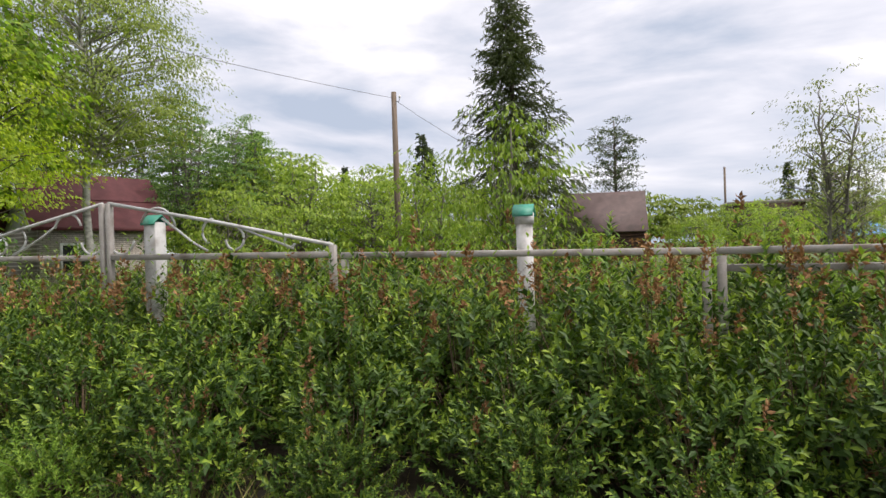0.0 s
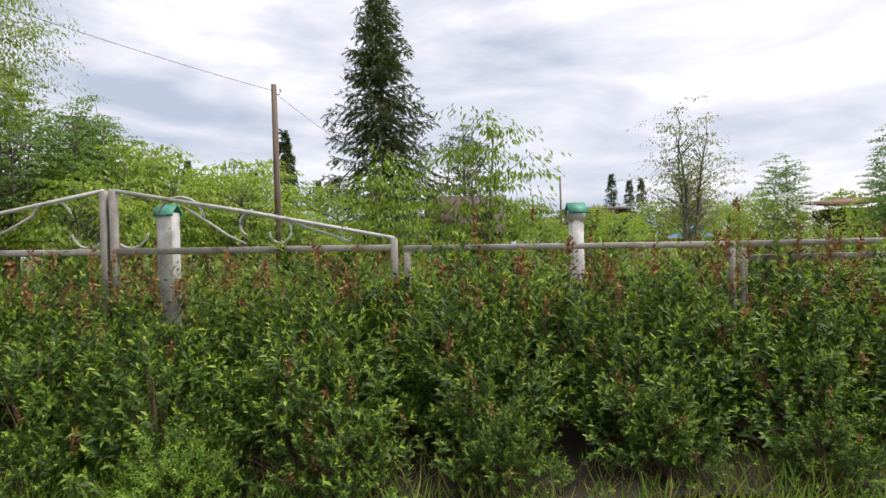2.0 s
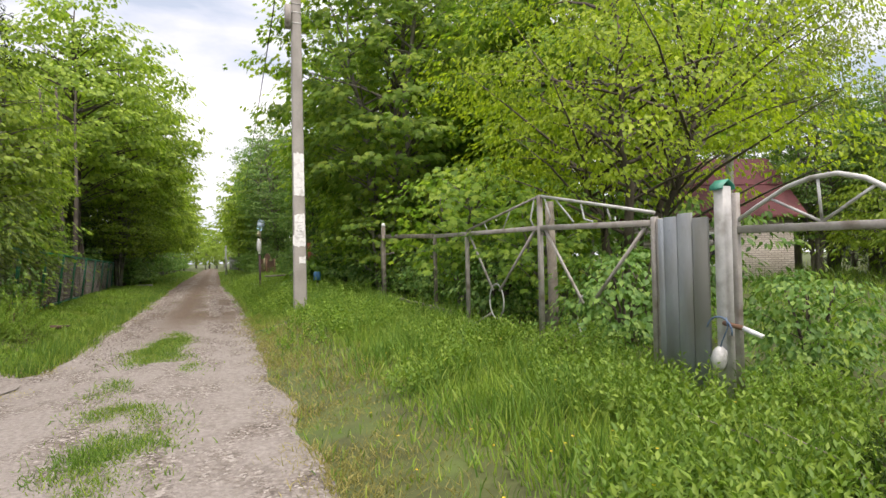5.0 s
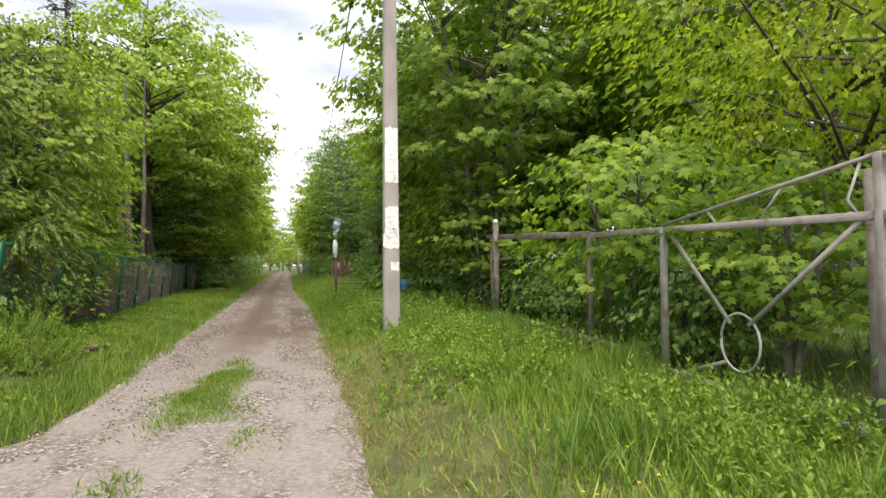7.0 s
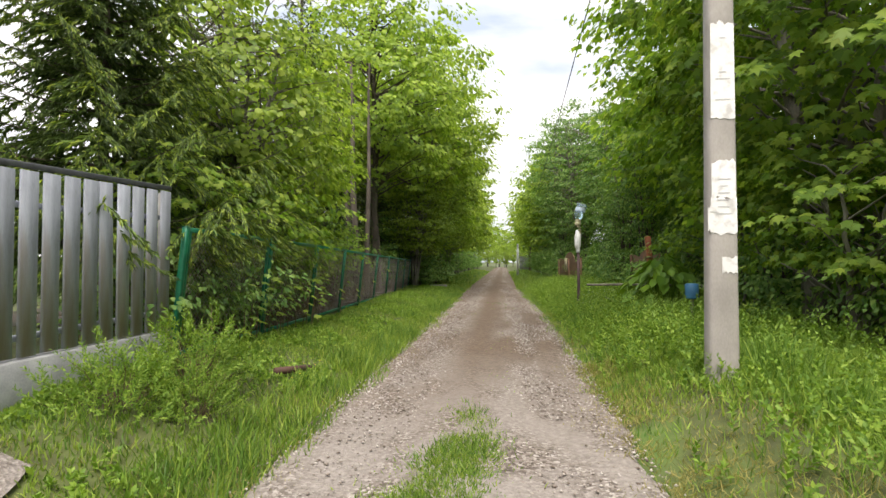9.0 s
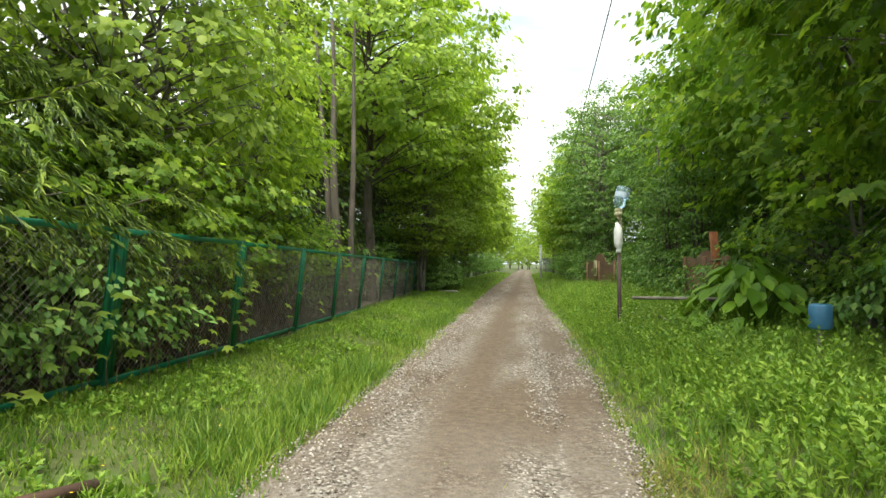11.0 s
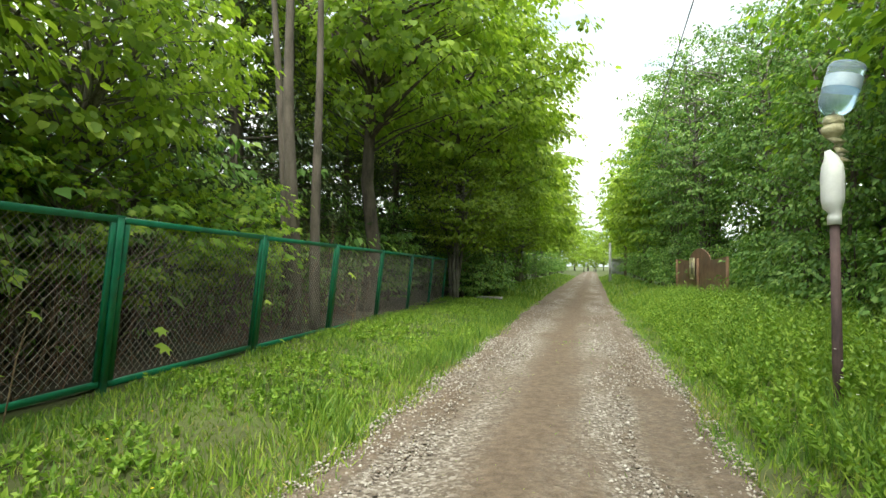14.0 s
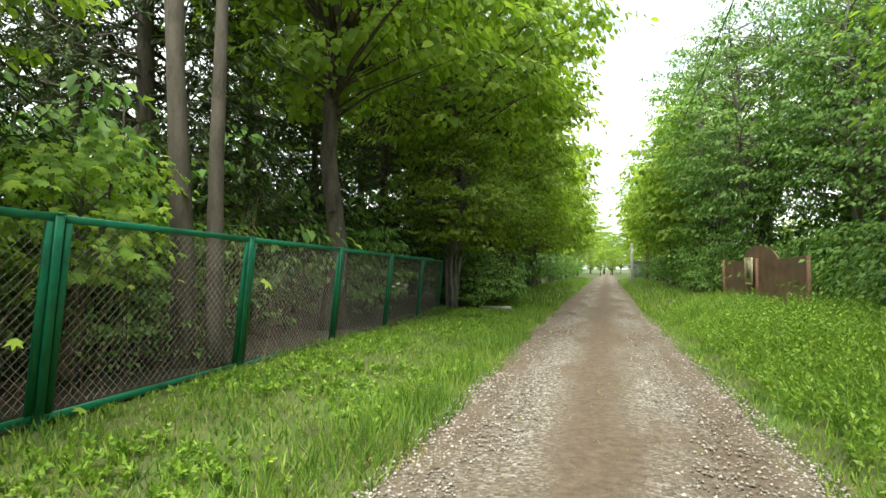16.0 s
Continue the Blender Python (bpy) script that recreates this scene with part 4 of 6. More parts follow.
rod("handle", lock, M["white_plastic"], [(0.03, -0.2, 0.905), (0.03, -0.36, 0.86)], 0.02, 8, "white handle end")

# the bent double gate further on
old = thing("old_gate", (FX - 0.1, 0, 0), "old grey angle-iron gate with white rods and a peaked top", "gate")
rod("top_rail", old, M["white_metal"], [(0, 9.62, 1.90), (0, 11.62, 2.29)], 0.018, 8)
rod("top_rail", old, M["grey_rail"], [(0, 11.62, 2.29), (0, 13.85, 1.96)], 0.018, 8)
bar("middle_rail", old, M["grey_rail"], (0, 9.6, 1.80), (0, 11.6, 1.87), 0.05, 0.065)
bar("middle_rail", old, M["grey_rail"], (0, 11.66, 1.87), (0, 15.3, 1.93), 0.05, 0.065)
bar("upright", old, M["grey_rail"], (0, 11.62, 0.1), (0, 11.62, 2.30), 0.06, 0.06)
bar("upright", old, M["grey_rail"], (0, 13.85, 0.15), (0, 13.85, 1.92), 0.06, 0.06)
bar("upright", old, M["grey_rail"], (0, 9.62, 0.15), (0, 9.62, 1.86), 0.06, 0.06)
for a, b in (((11.5, 1.84), (10.75, 0.95)), ((9.75, 1.76), (10.6, 0.95)), ((11.75, 1.85), (12.75, 1.0)), ((13.75, 1.88), (12.95, 1.0)), ((11.5, 0.35), (10.8, 0.6)), ((13.7, 0.4), (13.0, 0.65))):
    bar("brace", old, M["grey_rail"], (0, a[0], a[1]), (0, b[0], b[1]), 0.03, 0.035)
bar("bottom_rail", old, M["grey_rail"], (0, 9.7, 0.33), (0, 11.6, 0.36), 0.05, 0.06)
bar("bottom_rail", old, M["grey_rail"], (0, 11.66, 0.36), (0, 13.8, 0.42), 0.05, 0.06)
rod("ring", old, M["white_metal"], [(0, 12.85 + 0.22 * math.cos(a), 0.84 + 0.26 * math.sin(a)) for a in np.linspace(0, 6.4, 25)], 0.012, 6, "bent white ring")
rod("ring", old, M["white_metal"], [(0, 10.72 + 0.14 * math.cos(a), 0.8 + 0.24 * math.sin(a)) for a in np.linspace(-1.6, 1.6, 14)], 0.012, 6, "bent white half ring")
for pts in ([(0, 11.5, 2.24), (0, 11.38, 2.0), (0, 11.45, 1.9)], [(0, 11.25, 2.2), (0, 10.9, 1.9)], [(0, 10.75, 2.1), (0, 10.7, 1.92), (0, 10.55, 1.88)], [(0, 10.3, 2.0), (0, 10.25, 1.88)],
            [(0, 11.75, 2.25), (0, 11.85, 2.0), (0, 11.78, 1.9)], [(0, 12.4, 2.15), (0, 12.6, 1.92)], [(0, 13.2, 2.04), (0, 13.1, 1.92)]):
    rod("scroll", old, M["white_metal"], pts, 0.011, 6)
log_post = thing("wood_post", (FX + 0.25, 11.9, 0.1), "weathered round wooden post behind the old gate", "post")
part("shaft", Build().tube([(0, 0, -0.2), (0.02, 0, 1.0), (0.0, 0.02, 2.15)], [0.075, 0.07, 0.06], 10).mesh("shaft", M["dead_wood"], True), log_post)

stub = thing("rail_fence", (FX - 0.08, 0, 0), "weathered grey rail fence end with two posts under maple leaves", "fence")
bar("top_rail", stub, M["dead_wood"], (0, 19.25, 2.10), (0, 15.4, 1.94), 0.05, 0.09)
bar("bottom_rail", stub, M["dead_wood"], (0, 18.65, 0.60), (0, 14.6, 0.52), 0.05, 0.08)
bar("second_rail", stub, M["dead_wood"], (0.06, 19.2, 1.62), (0.06, 18.2, 1.66), 0.03, 0.04)
bar("post", stub, M["dead_wood"], (-0.05, 18.66, 0.1), (-0.05, 18.68, 2.34), 0.09, 0.08)
bar("post", stub, M["dead_wood"], (0.05, 19.14, 0.1), (0.05, 19.16, 2.08), 0.05, 0.05)
bar("post", stub, M["dead_wood"], (0.02, 15.4, 0.1), (0.02, 15.4, 1.94), 0.06, 0.06)
part("pole_end", Build().tube([(-0.05, 18.68, 2.33), (-0.05, 18.67, 2.37), (-0.05, 18.66, 2.41)], [0.05, 0.05, 0.03], 8).mesh("pole_end", M["white_plastic"], True), stub, "pale capped post end")

# bleached dead stems at the end of the hedge
rng = np.random.default_rng(66)
dead = Build()
for i in range(70):
    p = np.array([3.45 + rng.normal() * 0.16, 6.55 + rng.normal() * 0.30, 0.16 + 0.05 * rng.random()])
    w = np.array([rng.normal() * 0.30 - 0.12, rng.normal() * 0.38 + 0.12, 0.10 + 0.30 * rng.random()])
    dead.tube([p, p + w * 0.5 + np.array([0, 0, 0.06]), p + w], [0.006, 0.005, 0.002], 4, False)
lone("dead_stems", dead.mesh("dead_stems", M["dead_wood"]), (0, 0, 0), "bleached dry stems fallen beside the grey boards", "dead stems", kind="stuff")

# low fallen rail by the wicket
fallen = Build()
fallen.tube([(3.6, 8.0, 0.28), (4.5, 6.4, 0.33)], 0.05, 8)
lone("fallen_plank", fallen.mesh("fallen_plank", M["dead_wood"], True), (0, 0, 0), "grey fallen timber lying in the grass by the wicket", "timber")

# ---- concrete utility pole with wires ----
PX, PY = 1.87, 18.45
upole = thing("utility_pole", (PX, PY, 0.25), "tall grey concrete utility pole with torn white paper notices", "utility pole")
pv = Build()
for a, b, w0, w1, d0, d1 in ((-0.4, 8.9, 0.30, 0.20, 0.20, 0.16),):
    ring = lambda w, d, z: [(-w / 2 + 0.03, -d / 2, z), (w / 2 - 0.03, -d / 2, z), (w / 2, -d / 2 + 0.03, z), (w / 2, d / 2 - 0.03, z), (w / 2 - 0.03, d / 2, z), (-w / 2 + 0.03, d / 2, z), (-w / 2, d / 2 - 0.03, z), (-w / 2, -d / 2 + 0.03, z)]
    vs = ring(w0, d0, a) + ring(w1, d1, b)
    pv.add(vs, np.array([(i, (i + 1) % 8, 8 + (i + 1) % 8, 8 + i) for i in range(8)])).add(vs, np.array([tuple(range(8, 16))]))
part("shaft", pv.mesh("shaft", M["concrete"]), upole)
WF = lambda z: 0.30 - 0.10 * (z + 0.4) / 9.3
DF = lambda z: 0.20 - 0.04 * (z + 0.4) / 9.3


def notice(z0, z1, wide=1.0, name="notice", off=0.0, seed=0):
    """A torn sheet pasted round the pole's front and sides."""
    r2 = np.random.default_rng(seed)
    n = 9
    us = np.linspace(-wide / 2, wide / 2, n)
    vs = []
    for row, z in enumerate((z0, (z0 + z1) / 2, z1)):
        for u in us:
            jag = 0 if row == 1 else r2.normal() * 0.014
            vs.append((off + u * (WF(z) - 0.02), -DF(z) / 2 - 0.004 - 0.003 * r2.random(), z + jag))
    fs = [(r * n + i, r * n + i + 1, (r + 1) * n + i + 1, (r + 1) * n + i) for r in range(2) for i in range(n - 1)]
    back = [(x, y + 0.003, z) for x, y, z in vs]
    bl = Build().add(vs, np.array(fs)).add(back, np.array([f[::-1] for f in fs]))
    sheet = part(name, bl.mesh(name, M["paper"]), upole, "torn white paper notice")
    lines = Build()
    for k in range(int((z1 - z0) / 0.07)):
        if r2.random() < 0.45:
            z = z0 + 0.05 + k * 0.07
            w = (0.3 + 0.5 * r2.random()) * WF(z) * wide * 0.8
            lines.add([(off - w / 2, -DF(z) / 2 - 0.0095, z), (off + w / 2, -DF(z) / 2 - 0.0095, z), (off + w / 2, -DF(z) / 2 - 0.0095, z + 0.008), (off - w / 2, -DF(z) / 2 - 0.0095, z + 0.008)], np.array([(0, 1, 2, 3)]))
    if lines.n:
        tagged(part("print", lines.mesh("print", M["ink"]), sheet, "faint grey printed lines"), kind="stuff")


notice(2.76, 3.74, 0.96, seed=1)
notice(1.95, 2.33, 0.92, seed=2)
notice(1.60, 1.96, 0.98, seed=3)
notice(1.62, 1.88, 0.42, off=-0.10, seed=4)
notice(1.20, 1.36, 0.55, off=0.05, seed=5)
for z in (6.75, 7.0, 7.2, 7.45):
    part("strap", Build().box(-WF(z) / 2 - 0.006, -DF(z) / 2 - 0.006, z, WF(z) / 2 + 0.006, DF(z) / 2 + 0.006, z + 0.025).mesh("strap", M["white_metal"]), upole, "pale steel strap")
part("meter_box", Build().box(-0.26, -0.16, 6.62, -0.12, 0.0, 7.15, 0.01).mesh("meter_box", M["grey_rail"]), upole, "small grey metal box")
rod("bracket", upole, M["black"], [(-0.12, 0, 7.35), (-0.42, -0.05, 7.42)], 0.02, 8)
part("lamp_head", Build().tube([(-0.36, -0.05, 7.40), (-0.5, -0.06, 7.40), (-0.58, -0.06, 7.36)], [0.06, 0.09, 0.03], 10).mesh("lamp_head", M["black"], True), upole, "dark lamp head")
for yy in (-0.2, 0.2):
    part("insulator", Build().tube([(0.0, yy, 8.2), (0.0, yy, 8.26), (0, yy, 8.32)], [0.03, 0.045, 0.02], 8).mesh("insulator", M["porcelain"], True), upole, "white porcelain insulator")
    rod("pin", upole, M["black"], [(0, yy * 0.3, 8.1), (0, yy, 8.12), (0, yy, 8.22)], 0.008, 6)


def wire(a, b, sag, label="thin dark overhead wire", r=0.009):
    a, b = np.array(a, float), np.array(b, float)
    t = np.linspace(0, 1, 24)[:, None]
    p = a + (b - a) * t - np.array([0, 0, 4 * sag]) * t * (1 - t)
    lone("overhead_wire", Build().tube(p, r, 5).mesh("overhead_wire", M["black"], True), (0, 0, 0), label, "wire", "overhead wires")


wire((PX - 0.45, PY, 7.6), (2.8, 78, 8.2), 0.9, r=0.014)
wire((PX, PY - 0.2, 8.5), (22.9, 8.9, 8.45), 0.35)
wire((22.9, 8.9, 8.4), (40.0, 3.0, 5.9), 0.5)

wood_pole = thing("wooden_pole", (22.92, 8.9, 0.1), "weathered brown wooden utility pole in the overgrown plot", "utility pole")
part("shaft", Build().tube([(0.1, 0, -0.3), (0.05, 0, 4), (0.0, 0, 8.62)], [0.16, 0.14, 0.115], 12).mesh("shaft", M["pole_wood"], True), wood_pole)
rod("hook", wood_pole, M["black"], [(0, 0, 8.2), (0, -0.25, 8.2), (0, -0.28, 8.35)], 0.014, 6)
part("insulator", Build().tube([(0, -0.28, 8.33), (0, -0.28, 8.4), (0, -0.28, 8.47)], [0.035, 0.05, 0.02], 8).mesh("insulator", M["porcelain"], True), wood_pole)
for (x, y, h, r) in ((78.5, -15.2, 11.0, 0.13), (2.8, 78, 8.4, 0.12)):
    fp = thing("wooden_pole", (x, y, 0.1), "thin grey wooden pole far off", "utility pole")
    part("shaft", Build().tube([(0, 0, -0.3), (0, 0, h)], [r * 1.2, r], 8).mesh("shaft", M["pole_wood"], True), fp)

# ---- picket fence and green mesh fence ----
LX0 = -4.22
picket = thing("picket_fence", (LX0, 0, 0), "weathered grey upright board fence on a pale concrete plinth", "fence")
pitch, py = 0.223, 18.50
k = 0
rp = np.random.default_rng(3)
while py - 0.16 > 12.9:
    top = 2.40 - 0.035 * (18.5 - py) - 0.02
    b = Build().box(-0.012, -0.172, 0.015 * rp.random(), 0.012, 0, top - 0.80, 0.005)
    part("board", b.mesh("board", M["picket"]), picket, "", Matrix.Translation((0.03, py, 0.78)) @ Matrix.Rotation(radians(rp.normal() * 0.35), 4, "X"))
    py -= pitch
    k += 1
bar("top_cap", picket, M["picket_cap"], (0.01, 18.56, 2.41), (0.01, 12.9, 2.21), 0.03, 0.05)
for z in (2.06, 0.98):
    bar("rail", picket, M["picket"], (-0.02, 18.55, z), (-0.02, 12.9, z - 0.12), 0.05, 0.05)
bar("post", picket, M["picket_rail"], (-0.06, 18.5, 0.1), (-0.06, 18.5, 2.35), 0.06, 0.06)
bar("post", picket, M["picket_rail"], (-0.06, 15.5, 0.1), (-0.06, 15.5, 2.05), 0.06, 0.06)
part("plinth", Build().box(-0.09, 12.9, -0.1, 0.07, 18.56, 0.77, 0.02).mesh("plinth", M["plinth"]), picket, "pale streaked concrete plinth")


def lx(y):
    return -4.2 - 0.045 * np.clip(y - 18.6, 0, 30) * smooth01(18, 30, y)


JOINTS = [18.70, 21.12, 23.62, 26.18, 28.70, 31.15, 33.65, 36.10, 38.40, 40.35]


def steel_angle(parent, name, a, b, w=0.055, t=0.006, flip=1):
    """An angle-iron bar: two thin legs at right angles."""
    a, b = Vector(a), Vector(b)
    ln = (b - a).length
    q = (b - a).to_track_quat("Z", "Y").to_matrix().to_4x4()
    bl = Build().box(-w / 2, -t, 0, w / 2, 0, ln, 0.002).box(-w / 2 if flip > 0 else w / 2 - t, -w, 0, -w / 2 + t if flip > 0 else w / 2, -t, ln, 0.002)
    return part(name, bl.mesh(name, M["fence_green"]), parent, "", Matrix.Translation(a) @ q)


for y0, y1 in zip(JOINTS[:-1], JOINTS[1:]):
    x0, x1 = float(lx(y0)), float(lx(y1))
    z_top = 1.90 - 0.0145 * (y0 - 22)
    span = math.hypot(x1 - x0, y1 - y0)
    yaw = math.degrees(math.atan2(-(x1 - x0), y1 - y0))
    pan = thing("mesh_fence", pose(x0 - 0.10, y0, 0, 0, 6.0, yaw), "green painted steel frame panel with grey chain-link wire", "fence", "green mesh fence panels")
    a, b = 0.05, span - 0.05
    zt, zb = z_top, z_top - 1.50
    bar("top_bar", pan, M["fence_green"], (0, a, zt), (0, b, zt - 0.03), 0.03, 0.06)
    bar("bottom_bar", pan, M["fence_green"], (0, a, zb), (0, b, zb - 0.02), 0.03, 0.06)
    bar("side_bar", pan, M["fence_green"], (0, a + 0.03, zb + 0.03), (0, a + 0.03, zt - 0.03), 0.03, 0.06)
    bar("side_bar", pan, M["fence_green"], (0, b - 0.03, zb + 0.01), (0, b - 0.03, zt - 0.06), 0.03, 0.06)
    part("chain_link", chain_link(span - 0.2, 1.40, 0.060, 0.0024).mesh("chain_link", M["wire_steel"]), pan, "grey galvanised chain-link wire", (-0.01, 0.1, zb + 0.04))
for i, y0 in enumerate(JOINTS):
    z_top = 1.93 - 0.0145 * (y0 - 22)
    gp = thing("green_fence_post", pose(float(lx(y0)) - 0.10, y0, 0.0, 0, 6.0, 0), "green painted steel fence post between mesh panels", "post", "green fence posts")
    part("shaft", Build().box(-0.035, -0.035, 0.05, 0.03, 0.035, z_top, 0.006).mesh("shaft", M["fence_green"]), gp)
    part("cap", Build().box(-0.04, -0.04, z_top, 0.035, 0.04, z_top + 0.012, 0.003).mesh("cap", M["fence_green"]), gp)
rot = Build().tube([(-3.0, 18.75, 0.27), (-2.8, 19.35, 0.20)], 0.045, 7)
lone("rotten_log", rot.mesh("rotten_log", M["timber_dark"], True), (0, 0, 0), "dark rotten log half hidden in verge grass", "log")
rot2 = Build().box(-4.2, 41.0, 0.24, -3.3, 41.3, 0.34, 0.03)
lone("concrete_slab", rot2.mesh("concrete_slab", M["concrete"]), (0, 0, 0), "small grey slab bridging the verge by the bush", "slab")

# ---- stake with bottles, rusty gates and odds and ends on the right verge ----
sk = thing("bottle_stake", (1.62, 27.25, 0.20), "dark wooden stake topped with white plastic and a water bottle", "marker stake")
part("stake", Build().tube([(0.02, 0, -0.3), (0.01, 0.0, 0.5), (0.0, 0, 1.72)], [0.035, 0.04, 0.035], 8).mesh("stake", M["stake"], True), sk)
part("white_canister", Build().tube([(0, 0, 1.60), (0, 0, 1.66), (0.005, 0, 1.70), (-0.01, 0, 1.74), (-0.01, 0.0, 1.80), (-0.01, 0, 1.98), (-0.01, 0, 2.08), (-0.02, 0, 2.14), (-0.045, 0, 2.2)],
     [0.05, 0.05, 0.045, 0.07, 0.082, 0.085, 0.075, 0.05, 0.02], 14).mesh("white_canister", M["white_plastic"], True), sk, "cut white plastic bottle")
fo = Build()
rf2 = np.random.default_rng(8)
for zz, xx, r in ((2.05, 0.05, 0.055), (2.12, 0.06, 0.06), (2.2, 0.05, 0.06), (2.28, 0.02, 0.07), (2.36, -0.01, 0.085), (2.43, 0.0, 0.08), (2.48, 0.0, 0.05)):
    fo.tube([(xx, 0, zz - r * 0.8), (xx + rf2.normal() * 0.01, 0.01, zz - r * 0.4), (xx, 0.0, zz), (xx + rf2.normal() * 0.01, 0, zz + r * 0.5), (xx, 0, zz + r * 0.8)], [r * 0.4, r * 0.8, r, r * 0.8, r * 0.4], 9)
part("foam_lump", fo.mesh("foam_lump", M["foam"], True), sk, "yellowed lump of building foam")
part("water_bottle", Build().tube([(0.0, 0, 2.46), (0.005, 0, 2.50), (0.02, 0, 2.56), (0.03, 0, 2.60), (0.042, 0, 2.64), (0.10, 0, 2.86), (0.106, 0, 2.88)], [0.03, 0.09, 0.125, 0.13, 0.128, 0.132, 0.12], 18).mesh("water_bottle", M["bottle"], True), sk, "upturned clear blue water bottle")
part("bottle_label", Build().tube([(0.053, 0, 2.68), (0.079, 0, 2.78)], 0.1335, 18, False).mesh("bottle_label", M["label_blue"], True), sk, "pale blue paper label")

rail = Build().tube([(1.75, 26.6, 0.98), (2.7, 25.9, 1.02), (4.0, 25.0, 1.03)], [0.028, 0.03, 0.035], 8)
lone("barrier_rail", rail.mesh("barrier_rail", M["dead_wood"], True), (0, 0, 0), "pale thin pole laid across as a barrier", "rail")
rail2 = Build().tube([(2.05, 25.9, 0.72), (2.35, 25.4, 0.55), (2.7, 24.9, 0.3)], [0.02, 0.03, 0.04], 7)
lone("dead_branch", rail2.mesh("dead_branch", M["bark_dark"], True), (0, 0, 0), "dark dead branch leaning in the verge weeds", "branch")


def sheet_gate(a, b, z0, z1, arch, label, posts=True):
    """A sheet-metal gate with a curved crest, ribs and frame."""
    a, b = Vector((*a, 0)), Vector((*b, 0))
    d = (b - a)
    ln = d.length
    yaw = math.degrees(math.atan2(d.y, d.x))
    ob = thing("sheet_gate", pose(a.x, a.y, 0, 0, 0, yaw), label, "gate")
    us = np.linspace(0, ln, 41)
    crest = z1 + arch * np.maximum(0, 1 - ((us - ln / 2) / (ln * 0.22)) ** 2) ** 0.6 + 0.03 * np.cos(us / ln * 12.56)
    front = np.array([(u, -0.012 + 0.004 * (i % 2), z0) for i, u in enumerate(us)] + [(u, -0.012 + 0.004 * (i % 2), c) for i, (u, c) in enumerate(zip(us, crest))])
    n = len(us)
    f = np.array([(i, i + 1, n + i + 1, n + i) for i in range(n - 1)])
    back = front + np.array([0, 0.02, 0])
    bl = Build().add(front, f).add(back, f[:, ::-1])
    bl.add(np.concatenate([front[n:], back[n:]]), np.array([(i, i + 1, n + i + 1, n + i) for i in range(n - 1)]))
    part("sheet", bl.mesh("sheet", M["rust"]), ob)
    if posts:
        for u in (-0.05, ln / 2, ln + 0.05):
            bar("post", ob, M["rust"], (u, 0.05, -0.1), (u, 0.05, z1 + 0.02), 0.07, 0.07)
    return ob


sheet_gate((3.28, 38.4), (2.90, 44.6), 0.22, 1.70, 0.32, "rust-brown sheet metal drive gate with a curved crest")
sign = thing("sign_board", pose(2.98, 41.9, 1.0, 0, 0, 93.5), "small cream framed notice on the rusty gate", "sign")
part("board", Build().box(-0.28, 0.03, 0.05, 0.28, 0.05, 0.72, 0.01).mesh("board", M["cream"]), sign)
for q in ((-0.30, 0.03, 0.03, -0.26, 0.06, 0.74), (0.26, 0.03, 0.03, 0.30, 0.06, 0.74), (-0.26, 0.03, 0.03, 0.26, 0.06, 0.07), (-0.26, 0.03, 0.70, 0.26, 0.06, 0.74)):
    part("frame_strip", Build().box(*q, 0.004).mesh("frame_strip", M["foam"]), sign)
part("print", Build().box(-0.12, 0.051, 0.2, 0.1, 0.053, 0.6).mesh("print", M["dead_wood"]), sign, "faded brown printed panel")
sheet_gate((3.95, 28.2), (3.75, 30.4), 0.4, 1.75, 0.12, "rust-brown sheet metal panel under dark maples")
rpst = thing("rusty_post", pose(3.7, 27.9, 0.2, 0, -4, 0), "leaning orange rusty square steel post", "post")
part("shaft", Build().box(-0.07, -0.06, -0.2, 0.07, 0.06, 2.05, 0.012).mesh("shaft", M["rust_orange"]), rpst)
part("band", Build().box(-0.078, -0.068, 1.45, 0.078, 0.068, 1.50, 0.004).mesh("band", M["rust"]), rpst)
part("lock_plate", Build().box(-0.05, -0.075, 1.0, 0.05, -0.058, 1.1, 0.004).mesh("lock_plate", M["white_plastic"]), rpst, "white lock plate")
drum = thing("blue_can", (3.0, 22.75, 0.35), "small blue tin can hanging in the bushes", "can")
part("body", Build().tube([(0, 0, 0.55), (0, 0, 0.57), (0, 0, 0.80), (0, 0, 0.82)], [0.10, 0.115, 0.115, 0.10], 14).mesh("body", M["blue_tin"], True), drum)
part("stand", Build().tube([(0, 0, -0.05), (0, 0, 0.56)], 0.03, 7).mesh("stand", M["dead_wood"], True), drum)
lp = thing("gate_pillar", (1.15, 70, 0.0), "pale painted post far along the track", "post")
part("shaft", Build().tube([(0, 0, -0.2), (0, 0, 3.4)], [0.12, 0.10], 10).mesh("shaft", M["white_metal"], True), lp)
kiosk = thing("kiosk", (2.9, 92, 0.1), "small grey kiosk far along the track", "kiosk")
part("body", Build().box(-0.9, -0.8, 0, 0.9, 0.8, 2.1, 0.04).mesh("body", M["plinth"]), kiosk)
part("roof", Build().box(-1.05, -0.95, 2.1, 1.05, 0.95, 2.22, 0.03).mesh("roof", M["grey_rail"]), kiosk)

# ---- house, barn and sheds in the plots ----


def slab(pts, t):
    """A roof sheet: four corners given a thickness downwards."""
    p = np.array(pts, float)
    return np.concatenate([p, p - np.array([0, 0, t])]), np.array([(0, 1, 2, 3), (7, 6, 5, 4), (0, 4, 5, 1), (1, 5, 6, 2), (2, 6, 7, 3), (3, 7, 4, 0)])


